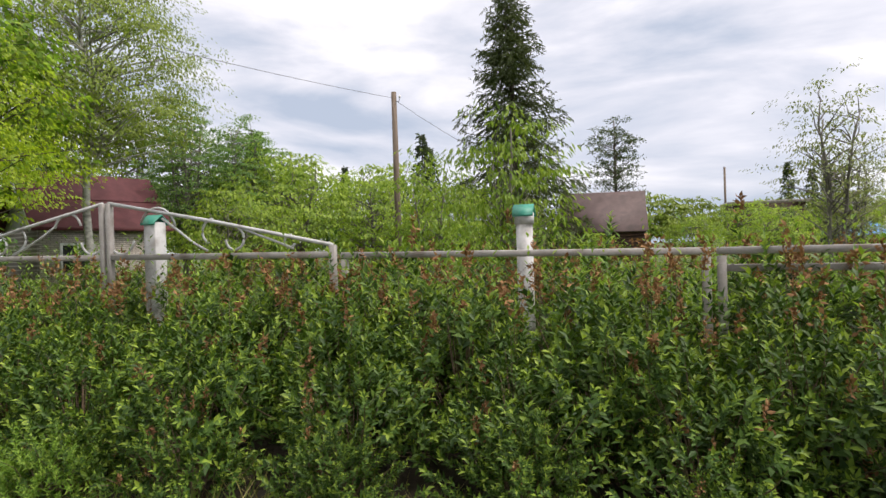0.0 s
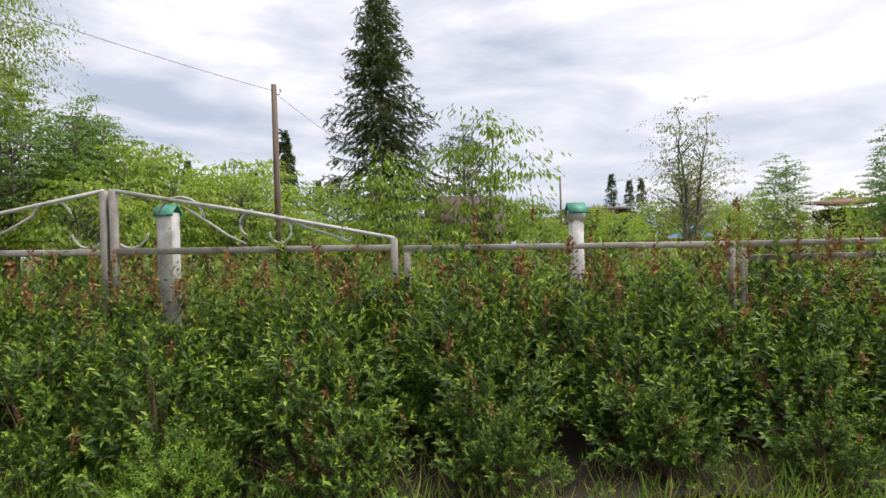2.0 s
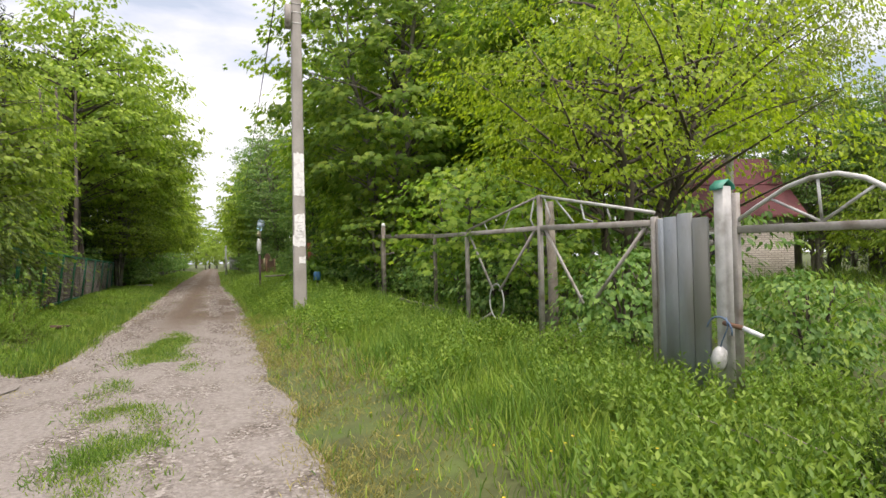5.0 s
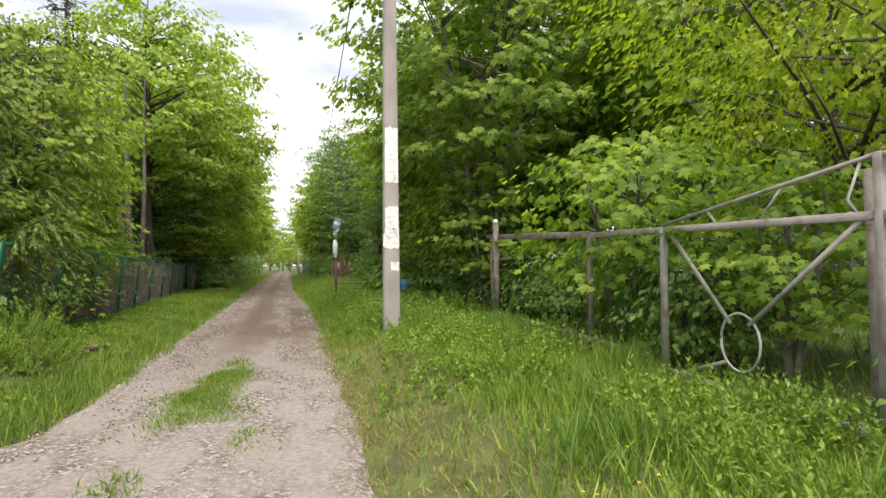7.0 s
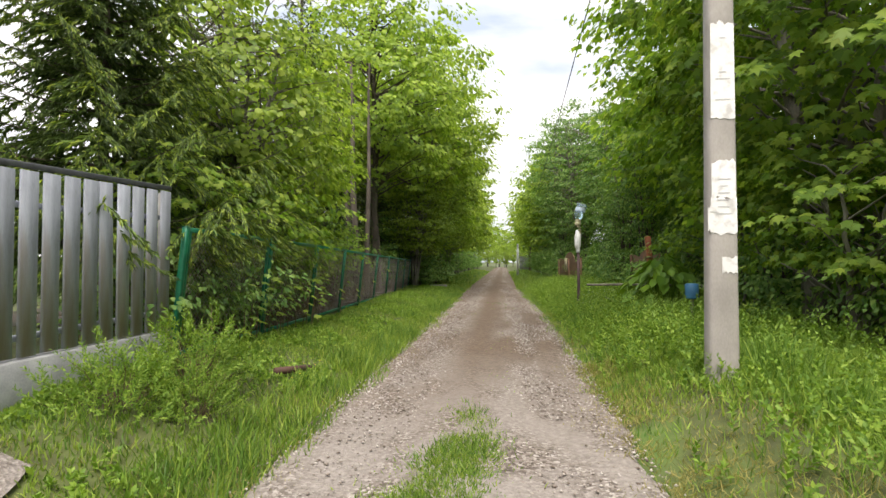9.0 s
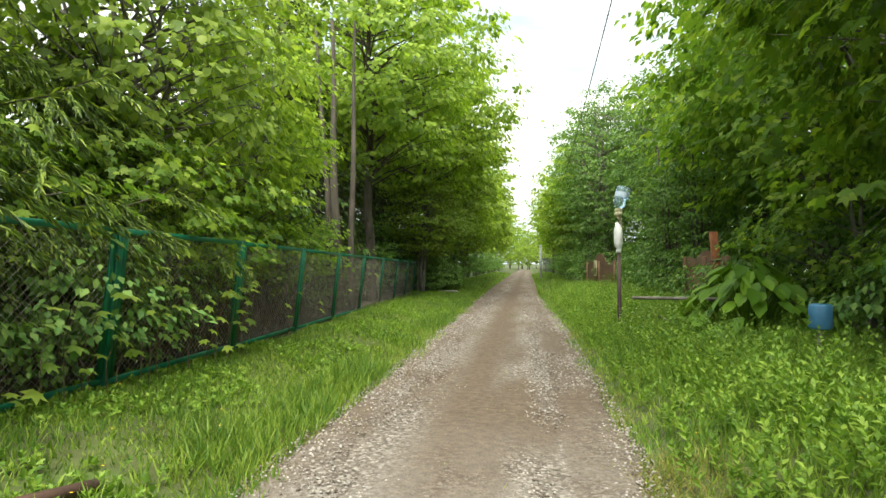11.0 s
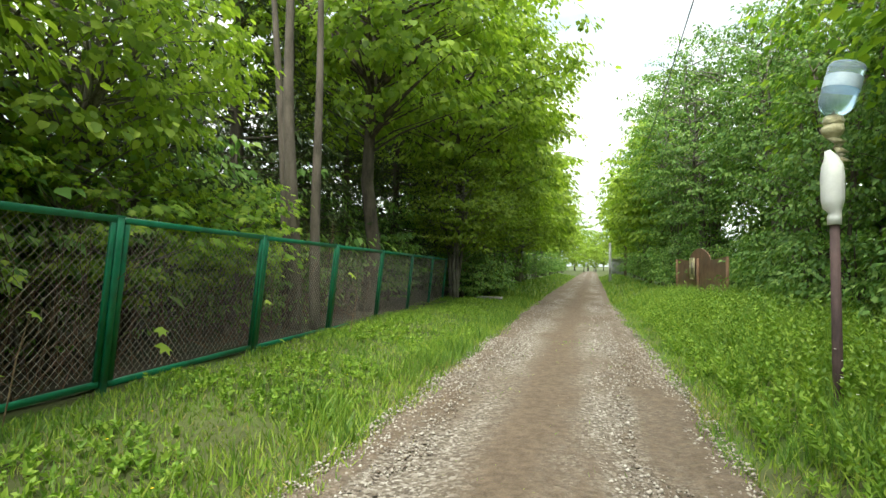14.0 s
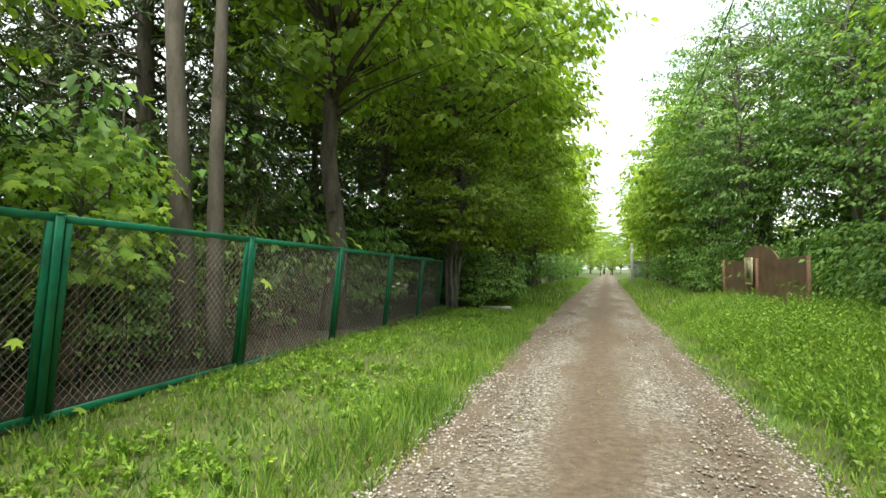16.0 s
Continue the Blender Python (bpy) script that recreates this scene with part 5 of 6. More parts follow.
house = thing("house", pose(15.90, 21.23, 0.1, 0, 0, -18.6), "white brick cottage with a steep burgundy metal roof", "house")
HL, HD, HW, HR = 4.94, 3.7, 2.88, 5.30
for q in ((0, 0, -0.2, HL, 0.2, HW), (0, HD - 0.2, -0.2, HL, HD, HW), (0, 0.2, -0.2, 0.2, HD - 0.2, HW), (HL - 0.2, 0.2, -0.2, HL, HD - 0.2, HW)):
    part("wall", Build().box(*q).mesh("wall", M["brick_wall"]), house)
for x0 in (0.0, HL - 0.2):
    gab = Build()
    gab.add([(x0, 0, HW), (x0, HD, HW), (x0, HD / 2, HR - 0.15), (x0 + 0.2, 0, HW), (x0 + 0.2, HD, HW), (x0 + 0.2, HD / 2, HR - 0.15)], np.array([(0, 2, 1), (3, 4, 5)]))
    part("gable", gab.mesh("gable", M["white_metal"]), house, "white boarded gable")
for s_, name_ in ((1, "roof"), (-1, "roof")):
    ye, yr = (-0.35, HD / 2) if s_ > 0 else (HD + 0.35, HD / 2)
    ribs = Build()
    n = 29
    xs = np.linspace(-0.35, HL + 0.35, n)
    prof = 0.03 * (np.arange(n) % 2)
    v = np.array([(x, ye, HW - 0.08 + p) for x, p in zip(xs, prof)] + [(x, (ye + yr) / 2, (HW + HR) / 2 - 0.03 + p) for x, p in zip(xs, prof)] + [(x, yr, HR + p) for x, p in zip(xs, prof)])
    f = np.array([(r * n + i, r * n + i + 1, (r + 1) * n + i + 1, (r + 1) * n + i) for r in range(2) for i in range(n - 1)])
    ribs.add(v, f).add(v - np.array([0, 0, 0.05]), f[:, ::-1])
    part("roof", ribs.mesh("roof", M["roof_red"]), house, "burgundy ribbed metal roof")
for ya, yb in ((-0.38, HD / 2), (HD + 0.38, HD / 2)):
    bar("barge_board", house, M["white_plastic"], (-0.40, ya, HW - 0.18), (-0.40, yb, HR - 0.05), 0.03, 0.16, "white barge board")
bar("eave_board", house, M["roof_red"], (-0.35, -0.36, HW - 0.12), (HL + 0.35, -0.36, HW - 0.12), 0.03, 0.12)
bar("seam", house, M["roof_red"], (-0.36, (HD / 2 - 0.35) / 2, (HW + HR) / 2), (HL + 0.36, (HD / 2 - 0.35) / 2, (HW + HR) / 2), 0.05, 0.03)
win = part("window", Build().box(0.8, -0.03, 1.0, 1.9, -0.005, 2.1).mesh("window", M["glass_dark"]), house)
for q in ((0.7, -0.05, 0.9, 0.8, -0.005, 2.2), (1.9, -0.05, 0.9, 2.0, -0.005, 2.2), (0.8, -0.05, 2.1, 1.9, -0.005, 2.2), (0.8, -0.05, 0.9, 1.9, -0.005, 1.0), (1.32, -0.05, 1.0, 1.38, -0.032, 2.1)):
    part("frame", Build().box(*q, 0.006).mesh("frame", M["white_plastic"]), win, "white window frame")

barn = thing("barn", (40.7, -2.6, 0.1), "dark log barn with a tall brown felt roof", "barn")
part("wall", Build().box(0, 0, -0.2, 0.2, 5.4, 2.6).box(3.8, 0, -0.2, 4, 5.4, 2.6).box(0.2, 0, -0.2, 3.8, 0.2, 2.6).box(0.2, 5.2, -0.2, 3.8, 5.4, 2.6).mesh("wall", M["timber_dark"]), barn)
for z in np.arange(0.15, 2.4, 0.24):
    part("log", Build().tube([(-0.02, -0.15, z), (-0.02, 5.55, z)], 0.12, 8).mesh("log", M["timber_dark"], True), barn)
v, f = slab([(-0.45, -0.35, 2.35), (-0.45, 5.85, 2.42), (2.0, 5.75, 5.42), (2.0, -0.35, 5.32)], 0.1)
part("roof", Build().add(v, f).mesh("roof", M["roof_brown"]), barn, "faded brown felt roof")
v, f = slab([(4.45, 5.85, 2.42), (4.45, -0.35, 2.35), (2.0, -0.35, 5.32), (2.0, 5.75, 5.42)], 0.1)
part("roof", Build().add(v, f).mesh("roof", M["roof_brown"]), barn, "faded brown felt roof")
part("gable", Build().add([(0, 0.0, 2.6), (4, 0.0, 2.6), (2, 0.0, 5.2), (0, 5.4, 2.6), (4, 5.4, 2.6), (2, 5.4, 5.2)], np.array([(0, 1, 2), (3, 5, 4)])).mesh("gable", M["timber_dark"]), barn)

flat = thing("shed", (58.8, -18.2, 0.1), "long dark shed with a flat green-edged roof", "shed")
part("wall", Build().box(0, 0, -0.2, 3, 6.2, 4.9).mesh("wall", M["timber_dark"]), flat)
part("roof", Build().box(-0.4, -0.4, 4.9, 3.4, 6.7, 5.15, 0.03).mesh("roof", M["grey_rail"]), flat)
for y_ in (0.9, 3.9):
    part("window", Build().box(-0.03, y_, 3.0, -0.004, y_ + 1.2, 4.2).mesh("window", M["glass_dark"]), flat)
red = thing("shed", (22.6, -17.2, 0.1), "dark red wooden shed among bushes", "shed")
part("wall", Build().box(0, 0, -0.2, 2, 2.0, 2.6).mesh("wall", M["timber_dark"]), red)
v, f = slab([(-0.4, -0.4, 2.95), (-0.4, 2.4, 2.75), (2.3, 2.4, 3.0), (2.3, -0.4, 3.2)], 0.1)
part("roof", Build().add(v, f).mesh("roof", M["rust"]), red)
well = thing("well_house", (26.7, -10.55, 0.1), "small well house under a blue pitched roof", "well")
part("body", Build().box(-0.5, -0.5, -0.1, 0.5, 0.5, 1.5, 0.02).mesh("body", M["timber_dark"]), well)
part("roof", Build().add([(-0.8, -0.95, 1.55), (0.8, -0.95, 1.55), (0.8, 0.95, 1.55), (-0.8, 0.95, 1.55), (0, 0, 2.15)], np.array([(0, 1, 4), (1, 2, 4), (2, 3, 4), (3, 0, 4)])).mesh("roof", M["blue_tin"]), well, "blue tin roof")

# ---- trees and shrubs right of the road ----


def far_copy(ob, x, y, spin=0, size=1.0, z=0.0):
    return copy_thing(ob, pose(x, y, float(ground(x, y)) + z, 0, 0, spin) @ Matrix.Scale(size, 4))


leafy_tree("golden_tree", (6.55, 12.8, 0.15), 5.6, (3.7, 3.5, 2.3), 3.9, 0.09, M["leaf_golden"], M["bark_dark"], 11, clumps=280, per=62, clump_r=0.72, leaf_len=0.085, leaf_wide=0.055,
           kind="oval", label="spreading young tree with yellow-green spring leaves behind the gates", stems=4, flat=0.3, shell=0.25, limb=0.3)
maple = leafy_tree("maple_tree", (5.3, 22.3, 0.3), 12.5, (3.5, 3.9, 5.6), 6.0, 0.19, M["leaf_maple"], M["bark_grey"], 12, clumps=430, per=38, clump_r=0.78, leaf_len=0.19, leaf_wide=0.20,
                   kind="maple", label="large maple with broad deep green leaves down to the fence", flat=0.35, shell=0.6, stems=3, limb=0.35)
maple_b = leafy_tree("maple_tree", (6.4, 29.2, 0.3), 12.0, (3.6, 3.9, 5.4), 6.0, 0.19, M["leaf_maple"], M["bark_grey"], 112, clumps=420, per=36, clump_r=0.8, leaf_len=0.21, leaf_wide=0.20,
                     kind="oval", label="dark broad-leaved maple shading the verge", flat=0.35, shell=0.55, stems=2, limb=0.25)
far_copy(maple_b, 7.8, 35.5, 250, 0.9)
far_copy(maple_b, 9.4, 18.4, 70, 1.0)
far_copy(maple_b, 9.6, 25.0, 170, 1.05)
low_maple = leafy_tree("young_maple", (4.85, 15.9, 0.3), 3.4, (1.3, 1.9, 1.5), 1.9, 0.05, M["leaf_maple"], M["bark_grey"], 13, clumps=60, per=34, clump_r=0.55, leaf_len=0.13, leaf_wide=0.145,
                       kind="maple", label="young maple leafing over the rail fence", flat=0.4, shell=0.4, stems=3)
far_copy(low_maple, 5.2, 13.4, 140, 0.75)
far_copy(low_maple, 5.2, 25.6, 60, 1.0)
far_copy(low_maple, 4.4, 20.6, 200, 0.95)
alder = leafy_tree("alder_tree", (4.5, 47.6, 0.3), 12.6, (2.6, 2.9, 5.6), 6.2, 0.11, M["leaf_alder"], M["bark_grey"], 14, clumps=400, per=28, clump_r=0.47, leaf_len=0.15, leaf_wide=0.10,
                   kind="oval", label="tall slender roadside tree with blue-green leaves", stems=4, shell=0.3, limb=0.5)
for x, y, s, k in ((6.2, 43.4, 60, 1.0), (4.4, 54, 200, 1.15), (4.6, 62, 80, 1.25)  , (5.0, 72, 30, 1.2), (7.0, 46, 310, 0.95), (5.6, 41.5, 20, 0.8), (6.2, 36.2, 120, 0.8)):
    far_copy(alder, x, y, s, k)
sapling = leafy_tree("sapling", (4.4, 34.5, 0.3), 6.5, (1.2, 1.4, 2.9), 3.7, 0.035, M["leaf_alder"], M["bark_dark"], 15, clumps=80, per=48, clump_r=0.6, leaf_len=0.09, leaf_wide=0.065,
                     kind="broad", label="thin dark-stemmed saplings crowded at the verge", stems=5, shell=0.25)
for x, y, s, k in ((5.0, 37.0, 100, 1.1), (4.6, 32.2, 220, 0.95), (5.6, 30.6, 300, 0.9), (4.4, 46.6, 10, 1.0), (6.4, 33.4, 60, 1.2), (3.9, 52.5, 80, 1.1), (3.7, 57.5, 200, 1.2), (3.6, 65.0, 320, 1.2)):
    far_copy(sapling, x, y, s, k)
bush = leafy_tree("bush", (4.5, 30.9, 0.3), 1.9, (1.1, 1.4, 0.95), 0.9, 0.03, M["leaf_alder"], M["bark_dark"], 16, clumps=70, per=44, clump_r=0.48, leaf_len=0.11, leaf_wide=0.075, limb=0.25,
                  kind="oval", label="dense low green bush at the verge edge", stems=5, shell=0.35, category="bush")
for x, y, s, k in ((4.2, 33.3, 90, 0.9), (4.6, 36.4, 200, 1.0), (4.0, 28.4, 30, 0.7), (4.9, 23.6, 150, 1.0), (5.0, 26.9, 280, 1.1), (4.6, 45.8, 10, 1.1), (4.2, 51.5, 60, 1.2), (5.0, 38.2, 70, 1.1), (5.2, 40.6, 160, 1.2), (5.0, 43.0, 250, 1.15), (4.4, 48.6, 110, 1.1), (4.3, 56.0, 20, 1.2), (4.4, 60.0, 140, 1.2), (5.2, 20.2, 60, 0.9), (4.9, 17.4, 210, 0.8), (5.0, 14.6, 20, 0.8), (4.8, 11.0, 310, 0.75), (5.6, 9.2, 100, 0.6)):
    far_copy(bush, x, y, s, k)

birch = leafy_tree("birch_tree", (15.5, 18.2, 0.15), 14.5, (4.4, 4.4, 6.0), 8.6, 0.14, M["leaf_birch"], M["bark_birch"], 17, clumps=420, per=100, clump_r=0.95, leaf_len=0.11, leaf_wide=0.07,
                   kind="oval", label="tall birch with light drooping foliage", droop=0.6, shell=0.3, flat=0.9)
far_copy(birch, 11.6, 23.5, 90, 0.95)
for x, y, s, k in ((22.5, 20.0, 20, 0.74), (24.2, 17.8, 150, 0.74), (29, 21.5, 130, 0.85), (27, 24.0, 10, 0.95), (33, 20.6, 250, 0.72), (24.5, 25.5, 80, 0.9)):
    far_copy(alder, x, y, s, k)
lime = leafy_tree("lime_bush", (19.5, 15.0, 0.15), 4.6, (2.3, 2.5, 2.2), 2.4, 0.06, M["leaf_linden"], M["bark_grey"], 18, clumps=190, per=26, clump_r=0.5, leaf_len=0.16, leaf_wide=0.09,
                  kind="oval", label="bright yellow-green bushy tree in the overgrown plot", stems=4, shell=0.4)
for x, y, s, k in ((24.5, 15.0, 80, 1.4), (27, 12.0, 190, 1.25), (25.5, 19.0, 30, 1.4), (28, 18.5, 120, 1.7), (32, 13.4, 260, 1.6), (34, 9.0, 310, 1.3), (30, 24, 45, 1.5), (36, 18, 90, 1.5), (28, 9.0, 170, 0.8), (24.5, 5.5, 220, 0.62), (34, 0.5, 20, 0.5), (36, -5.2, 140, 0.7), (30, -8, 60, 0.7), (38, -8.5, 250, 0.9), (29, -13, 300, 0.8), (22, -10, 30, 0.6), (34, -18, 100, 1.0), (17, -12.5, 210, 0.62), (40, -14, 0, 1.0)):
    far_copy(lime, x, y, s, k)
spruce("spruce_tree", (38.2, 5.9, 0.1), 21.0, 6.6, M["needle_open"], 21, "tall dark spruce with a double top", step=0.85, per=9, twigs=17, needle=0.30, width=0.055, low=1.0, droop=0.42, density=11, twin=-1.6)
small_spruce = spruce("spruce_tree", (56.5, 18.0, 0.1), 12.5, 2.6, M["needle"], 22, "small narrow dark spruce far off", step=0.6, per=6, twigs=5, needle=0.5, width=0.14, low=0.8, density=3)
for x, y, s, k in ((42.6, 14.2, 30, 0.86), (60, 22.6, 30, 0.8), (66, 33, 90, 1.0), (42, 30, 10, 0.95), (70, -20, 200, 0.8), (72, -23, 100, 0.75), (76, -26, 0, 0.8), (64, 26, 50, 0.75), (75, 19, 10, 0.85), (48, 34, 80, 1.1), (26, 34, 10, 1.15), (19.5, 26.8, 44, 1.05)):
    far_copy(small_spruce, x, y, s, k)

pine = thing("pine_tree", (95, -2.0, 0.0), "tall pine with a rounded open crown far off", "tree")
rng = np.random.default_rng(31)
pw = Build().tube([(0, 0, -0.2), (0.2, 0, 10), (0, 0, 22)], [0.35, 0.26, 0.08], 8)
c, p, o = crown_points(rng, 70, 60, np.array([0, 0, 15.5]), (4.4, 4.4, 7.6), 1.6, 0.45, 0.3, 0.9)
for q in c[::2]:
    pw.tube([(0, 0, q[2] - 1), q * np.array([0.5, 0.5, 1]) - np.array([0, 0, 0.3]), q], [0.1, 0.07, 0.02], 4, False)
part("trunk", pw.mesh("trunk", M["bark_dark"], True), pine)
ln = 0.5 * (0.6 + 0.7 * rng.random(len(p)))
part("needles", leaf_mesh("needles", p, o + rng.normal(size=o.shape) * 0.7, rng.normal(size=o.shape) + np.array([0, 0, 1.0]), ln, ln * 0.3, "oval", M["needle_pine"]), pine)

rowan = leafy_tree("rowan_tree", (7.0, 1.15, 0.15), 3.5, (0.75, 0.8, 1.35), 2.1, 0.025, M["leaf_rowan"], M["bark_grey"], 23, clumps=95, per=26, clump_r=0.36, leaf_len=0.095, leaf_wide=0.034,
                   kind="oval", label="young rowan with feathery drooping leaves", stems=2, droop=0.45, flat=0.3, shell=0.2)
far_copy(rowan, 8.2, 2.6, 60, 0.9)
thin = leafy_tree("willow_tree", (15.2, -5.3, 0.15), 5.6, (1.3, 1.4, 2.2), 3.4, 0.05, M["leaf_willow"], M["bark_grey"], 24, clumps=110, per=26, clump_r=0.42, leaf_len=0.085, leaf_wide=0.04,
                  kind="oval", label="sparse grey-green young willow in the plot", stems=3, shell=0.15, limb=0.7)
for x, y, s, k in ((13.6, -10.4, 40, 0.40), (15.2, -11.6, 160, 0.36), (25.0, -14.2, 230, 0.46)):
    far_copy(alder, x, y, s, k)
far_copy(thin, 17.5, -6.4, 90, 0.75)
far_copy(thin, 19.5, -7.5, 180, 0.8)
far_copy(thin, 25.5, 3.2, 40, 0.7)

elder = leafy_tree("elder_bush", (15.5, -7.9, 0.15), 2.7, (1.25, 1.3, 1.0), 1.6, 0.03, M["leaf_birch"], M["bark_grey"], 124, clumps=70, per=30, clump_r=0.4, leaf_len=0.09, leaf_wide=0.045,
                   kind="oval", label="round bush in creamy white blossom in the plot", stems=4, shell=0.4, category="bush")
rng = np.random.default_rng(125)
d_ = unit(rng.normal(size=(60, 3)) + np.array([-0.3, 0, 0.6]))
f_ = np.repeat(d_ * np.array([1.3, 1.35, 1.05]) + np.array([0, 0, 1.65]), 14, axis=0) + rng.normal(size=(840, 3)) * 0.05
part("blossom", leaf_mesh("blossom", f_, rng.normal(size=(840, 3)), rng.normal(size=(840, 3)), np.full(840, 0.05), np.full(840, 0.04), "oval", M["flower_white"]), elder, "creamy white blossom")

# far tree line behind the plots
far_tree = leafy_tree("distant_tree", (70, 10, 0.0), 8.5, (3.0, 3.0, 3.6), 4.6, 0.15, M["leaf_birch"], M["bark_grey"], 25, clumps=50, per=24, clump_r=1.2, leaf_len=0.5, leaf_wide=0.34,
                      kind="oval", label="distant broadleaved tree on the skyline", limb=0.1, shell=0.35, group="distant trees")
rng = np.random.default_rng(9)
for i in range(70):
    a = radians(-62 + 330 * (i + rng.random()) / 70) if i % 2 else radians(-55 + 115 * (i + rng.random()) / 70)
    if abs(math.degrees(a) - 90) < 6:
        continue
    r = rng.uniform(62, 130)
    far_copy(far_tree, r * math.cos(a), r * math.sin(a) + 4, rng.uniform(0, 360), rng.uniform(0.5, 0.95) * r / 95)

for x, y, s, k in ((80, -6, 10, 1.05), (80, -9.2, 80, 0.95), (81, -12.5, 160, 0.95), (78, -16, 230, 0.8), (78, -20, 300, 0.85), (78, -24.5, 40, 0.8), (84, -3, 120, 1.0)):
    far_copy(far_tree, x, y, s, k)

# ---- left of the road ----
leafy = spruce("spruce_tree", (-5.9, 19.6, 0.25), 7.0, 3.4, M["needle_mid"], 26, "dark spruce with pale young shoots hanging over the board fence", step=0.40, per=9, twigs=28, needle=0.10, width=0.015, low=1.7, droop=0.22,
               fresh=M["needle_fresh"], tips=0.55, density=22)
spruce("spruce_tree", (-5.9, 22.5, 0.25), 4.6, 2.6, M["needle_mid"], 27, "dark spruce with pale young shoots behind the green fence", step=0.45, per=7, twigs=18, needle=0.11, width=0.017, low=1.6, droop=0.35,
       fresh=M["needle_fresh"], tips=0.6, density=18)
inner_spruce = spruce("spruce_tree", (-8.2, 33.0, 0.25), 13.0, 3.4, M["needle"], 28, "dark shaded spruce standing behind the green fence", step=0.5, per=7, twigs=11, needle=0.16, width=0.04, low=1.0, droop=0.25, density=5, bare=0.25)
for x, y, s, k in ((-7.3, 29.2, 15, 0.6), (-7.0, 33.4, 100, 0.55), (-7.6, 37.6, 200, 0.65), (-9.5, 37.5, 60, 1.0), (-7.6, 42.0, 160, 0.95), (-8.6, 47.5, 40, 0.9), (-12.5, 42.0, 120, 1.1), (-12.0, 34.2, 10, 1.05), (-10.2, 33.4, 250, 0.85), (-9.4, 54.0, 280, 0.9), (-11.5, 61.0, 10, 1.0)):
    far_copy(inner_spruce, x, y, s, k)
linden = leafy_tree("linden_tree", (-6.1, 23.6, 0.25), 7.8, (2.4, 2.9, 3.1), 4.5, 0.07, M["leaf_linden"], M["bark_grey"], 29, clumps=320, per=30, clump_r=0.5, leaf_len=0.135, leaf_wide=0.115,
                    kind="broad", label="bright yellow-green broadleaved tree leaning over the green fence", stems=6, shell=0.45, limb=0.6)
far_copy(linden, -6.6, 27.2, 140, 0.9)
for x, y, s, k in ((-4.9, 40.6, 60, 0.7), (-4.9, 45.4, 200, 0.75), (-5.0, 51.0, 310, 0.85), (-5.0, 58.0, 20, 0.9)):
    far_copy(linden, x, y, s, k)
left_maple = leafy_tree("roadside_maple", (-5.7, 35.0, 0.25), 14.5, (3.9, 4.0, 5.2), 8.2, 0.17, M["leaf_linden"], M["bark_dark"], 30, clumps=400, per=36, clump_r=0.7, leaf_len=0.19, leaf_wide=0.165,
                        kind="broad", label="tall roadside maple with bright spring leaves over the track", shell=0.5, flat=0.35, limb=0.4)
for x, y, s, k in ((-4.9, 41.2, 100, 1.0), (-5.0, 47.5, 220, 0.95), (-9.8, 45, 330, 1.0)):
    far_copy(left_maple, x, y, s, k)
far_alder = leafy_tree("roadside_tree", (-5.8, 84, 0.3), 12.5, (3.6, 3.6, 5.5), 6.6, 0.16, M["leaf_linden"], M["bark_grey"], 114, clumps=190, per=32, clump_r=0.85, leaf_len=0.34, leaf_wide=0.26,
                       kind="oval", label="bright roadside tree far along the track", shell=0.4, limb=0.3)
for x, y, s, k in ((-5.4, 54, 30, 1.05), (-5.3, 62, 190, 1.05), (-5.4, 72, 260, 1.05), (-5.6, 96, 80, 1.0), (-6.0, 110, 150, 1.1), (3.9, 58, 130, 0.9), (3.9, 67, 310, 0.95), (4.1, 78, 70, 1.0), (4.6, 88, 210, 1.0), (4.8, 100, 20, 1.0), (5.8, 114, 290, 1.1), (-6.5, 128, 0, 1.2), (6.6, 130, 100, 1.2), (-9, 150, 10, 1.4), (9, 150, 200, 1.4), (-4.5, 158, 70, 0.8), (0.5, 162, 190, 0.85), (4.5, 156, 300, 0.8), (-1.5, 170, 20, 1.0)):
    far_copy(far_alder, x, y, s, k)
far_copy(alder, -9.6, 52, 40, 1.3)
pair = thing("twin_trunk_tree", (-5.35, 30.8, 0.25), "two bare grey trunks side by side behind the green fence", "tree")
for dx, dy, lean_, r in ((0, 0, -0.25, 0.13), (0.35, 0.15, 0.05, 0.095), (-0.25, 0.3, -0.6, 0.10)):
    tb = Build()
    t = np.linspace(0, 1, 10)
    tb.tube(np.c_[dx + lean_ * t ** 1.4 + 0.03 * np.sin(t * 9 + dx * 9), dy + 0.04 * np.cos(t * 7), -0.3 + 8.5 * t], r * (1.15 - 0.8 * t), 9)
    part("trunk", tb.mesh("trunk", M["bark_mid"], True), pair)
hedge_l = far_copy(bush, -4.9, 42.6, 20, 1.0)
for x, y, s, k in ((-5.0, 19.4, 10, 0.85), (-5.1, 21.2, 60, 0.9), (-5.3, 22.2, 100, 0.8), (-5.6, 20.0, 60, 0.75), (-5.2, 46.5, 90, 1.0), (-6.2, 30.5, 300, 0.7)):
    far_copy(bush, x, y, s, k)
thicket = leafy_tree("thicket_bush", (-7.0, 26.0, 0.25), 3.4, (1.6, 2.0, 1.7), 1.6, 0.03, M["leaf_alder"], M["bark_dark"], 116, clumps=60, per=22, clump_r=0.6, leaf_len=0.18, leaf_wide=0.10,
                     kind="oval", label="dim shaded undergrowth bush beneath the trees", stems=4, shell=0.3, category="bush", group="undergrowth", limb=0.3)
rng = np.random.default_rng(117)
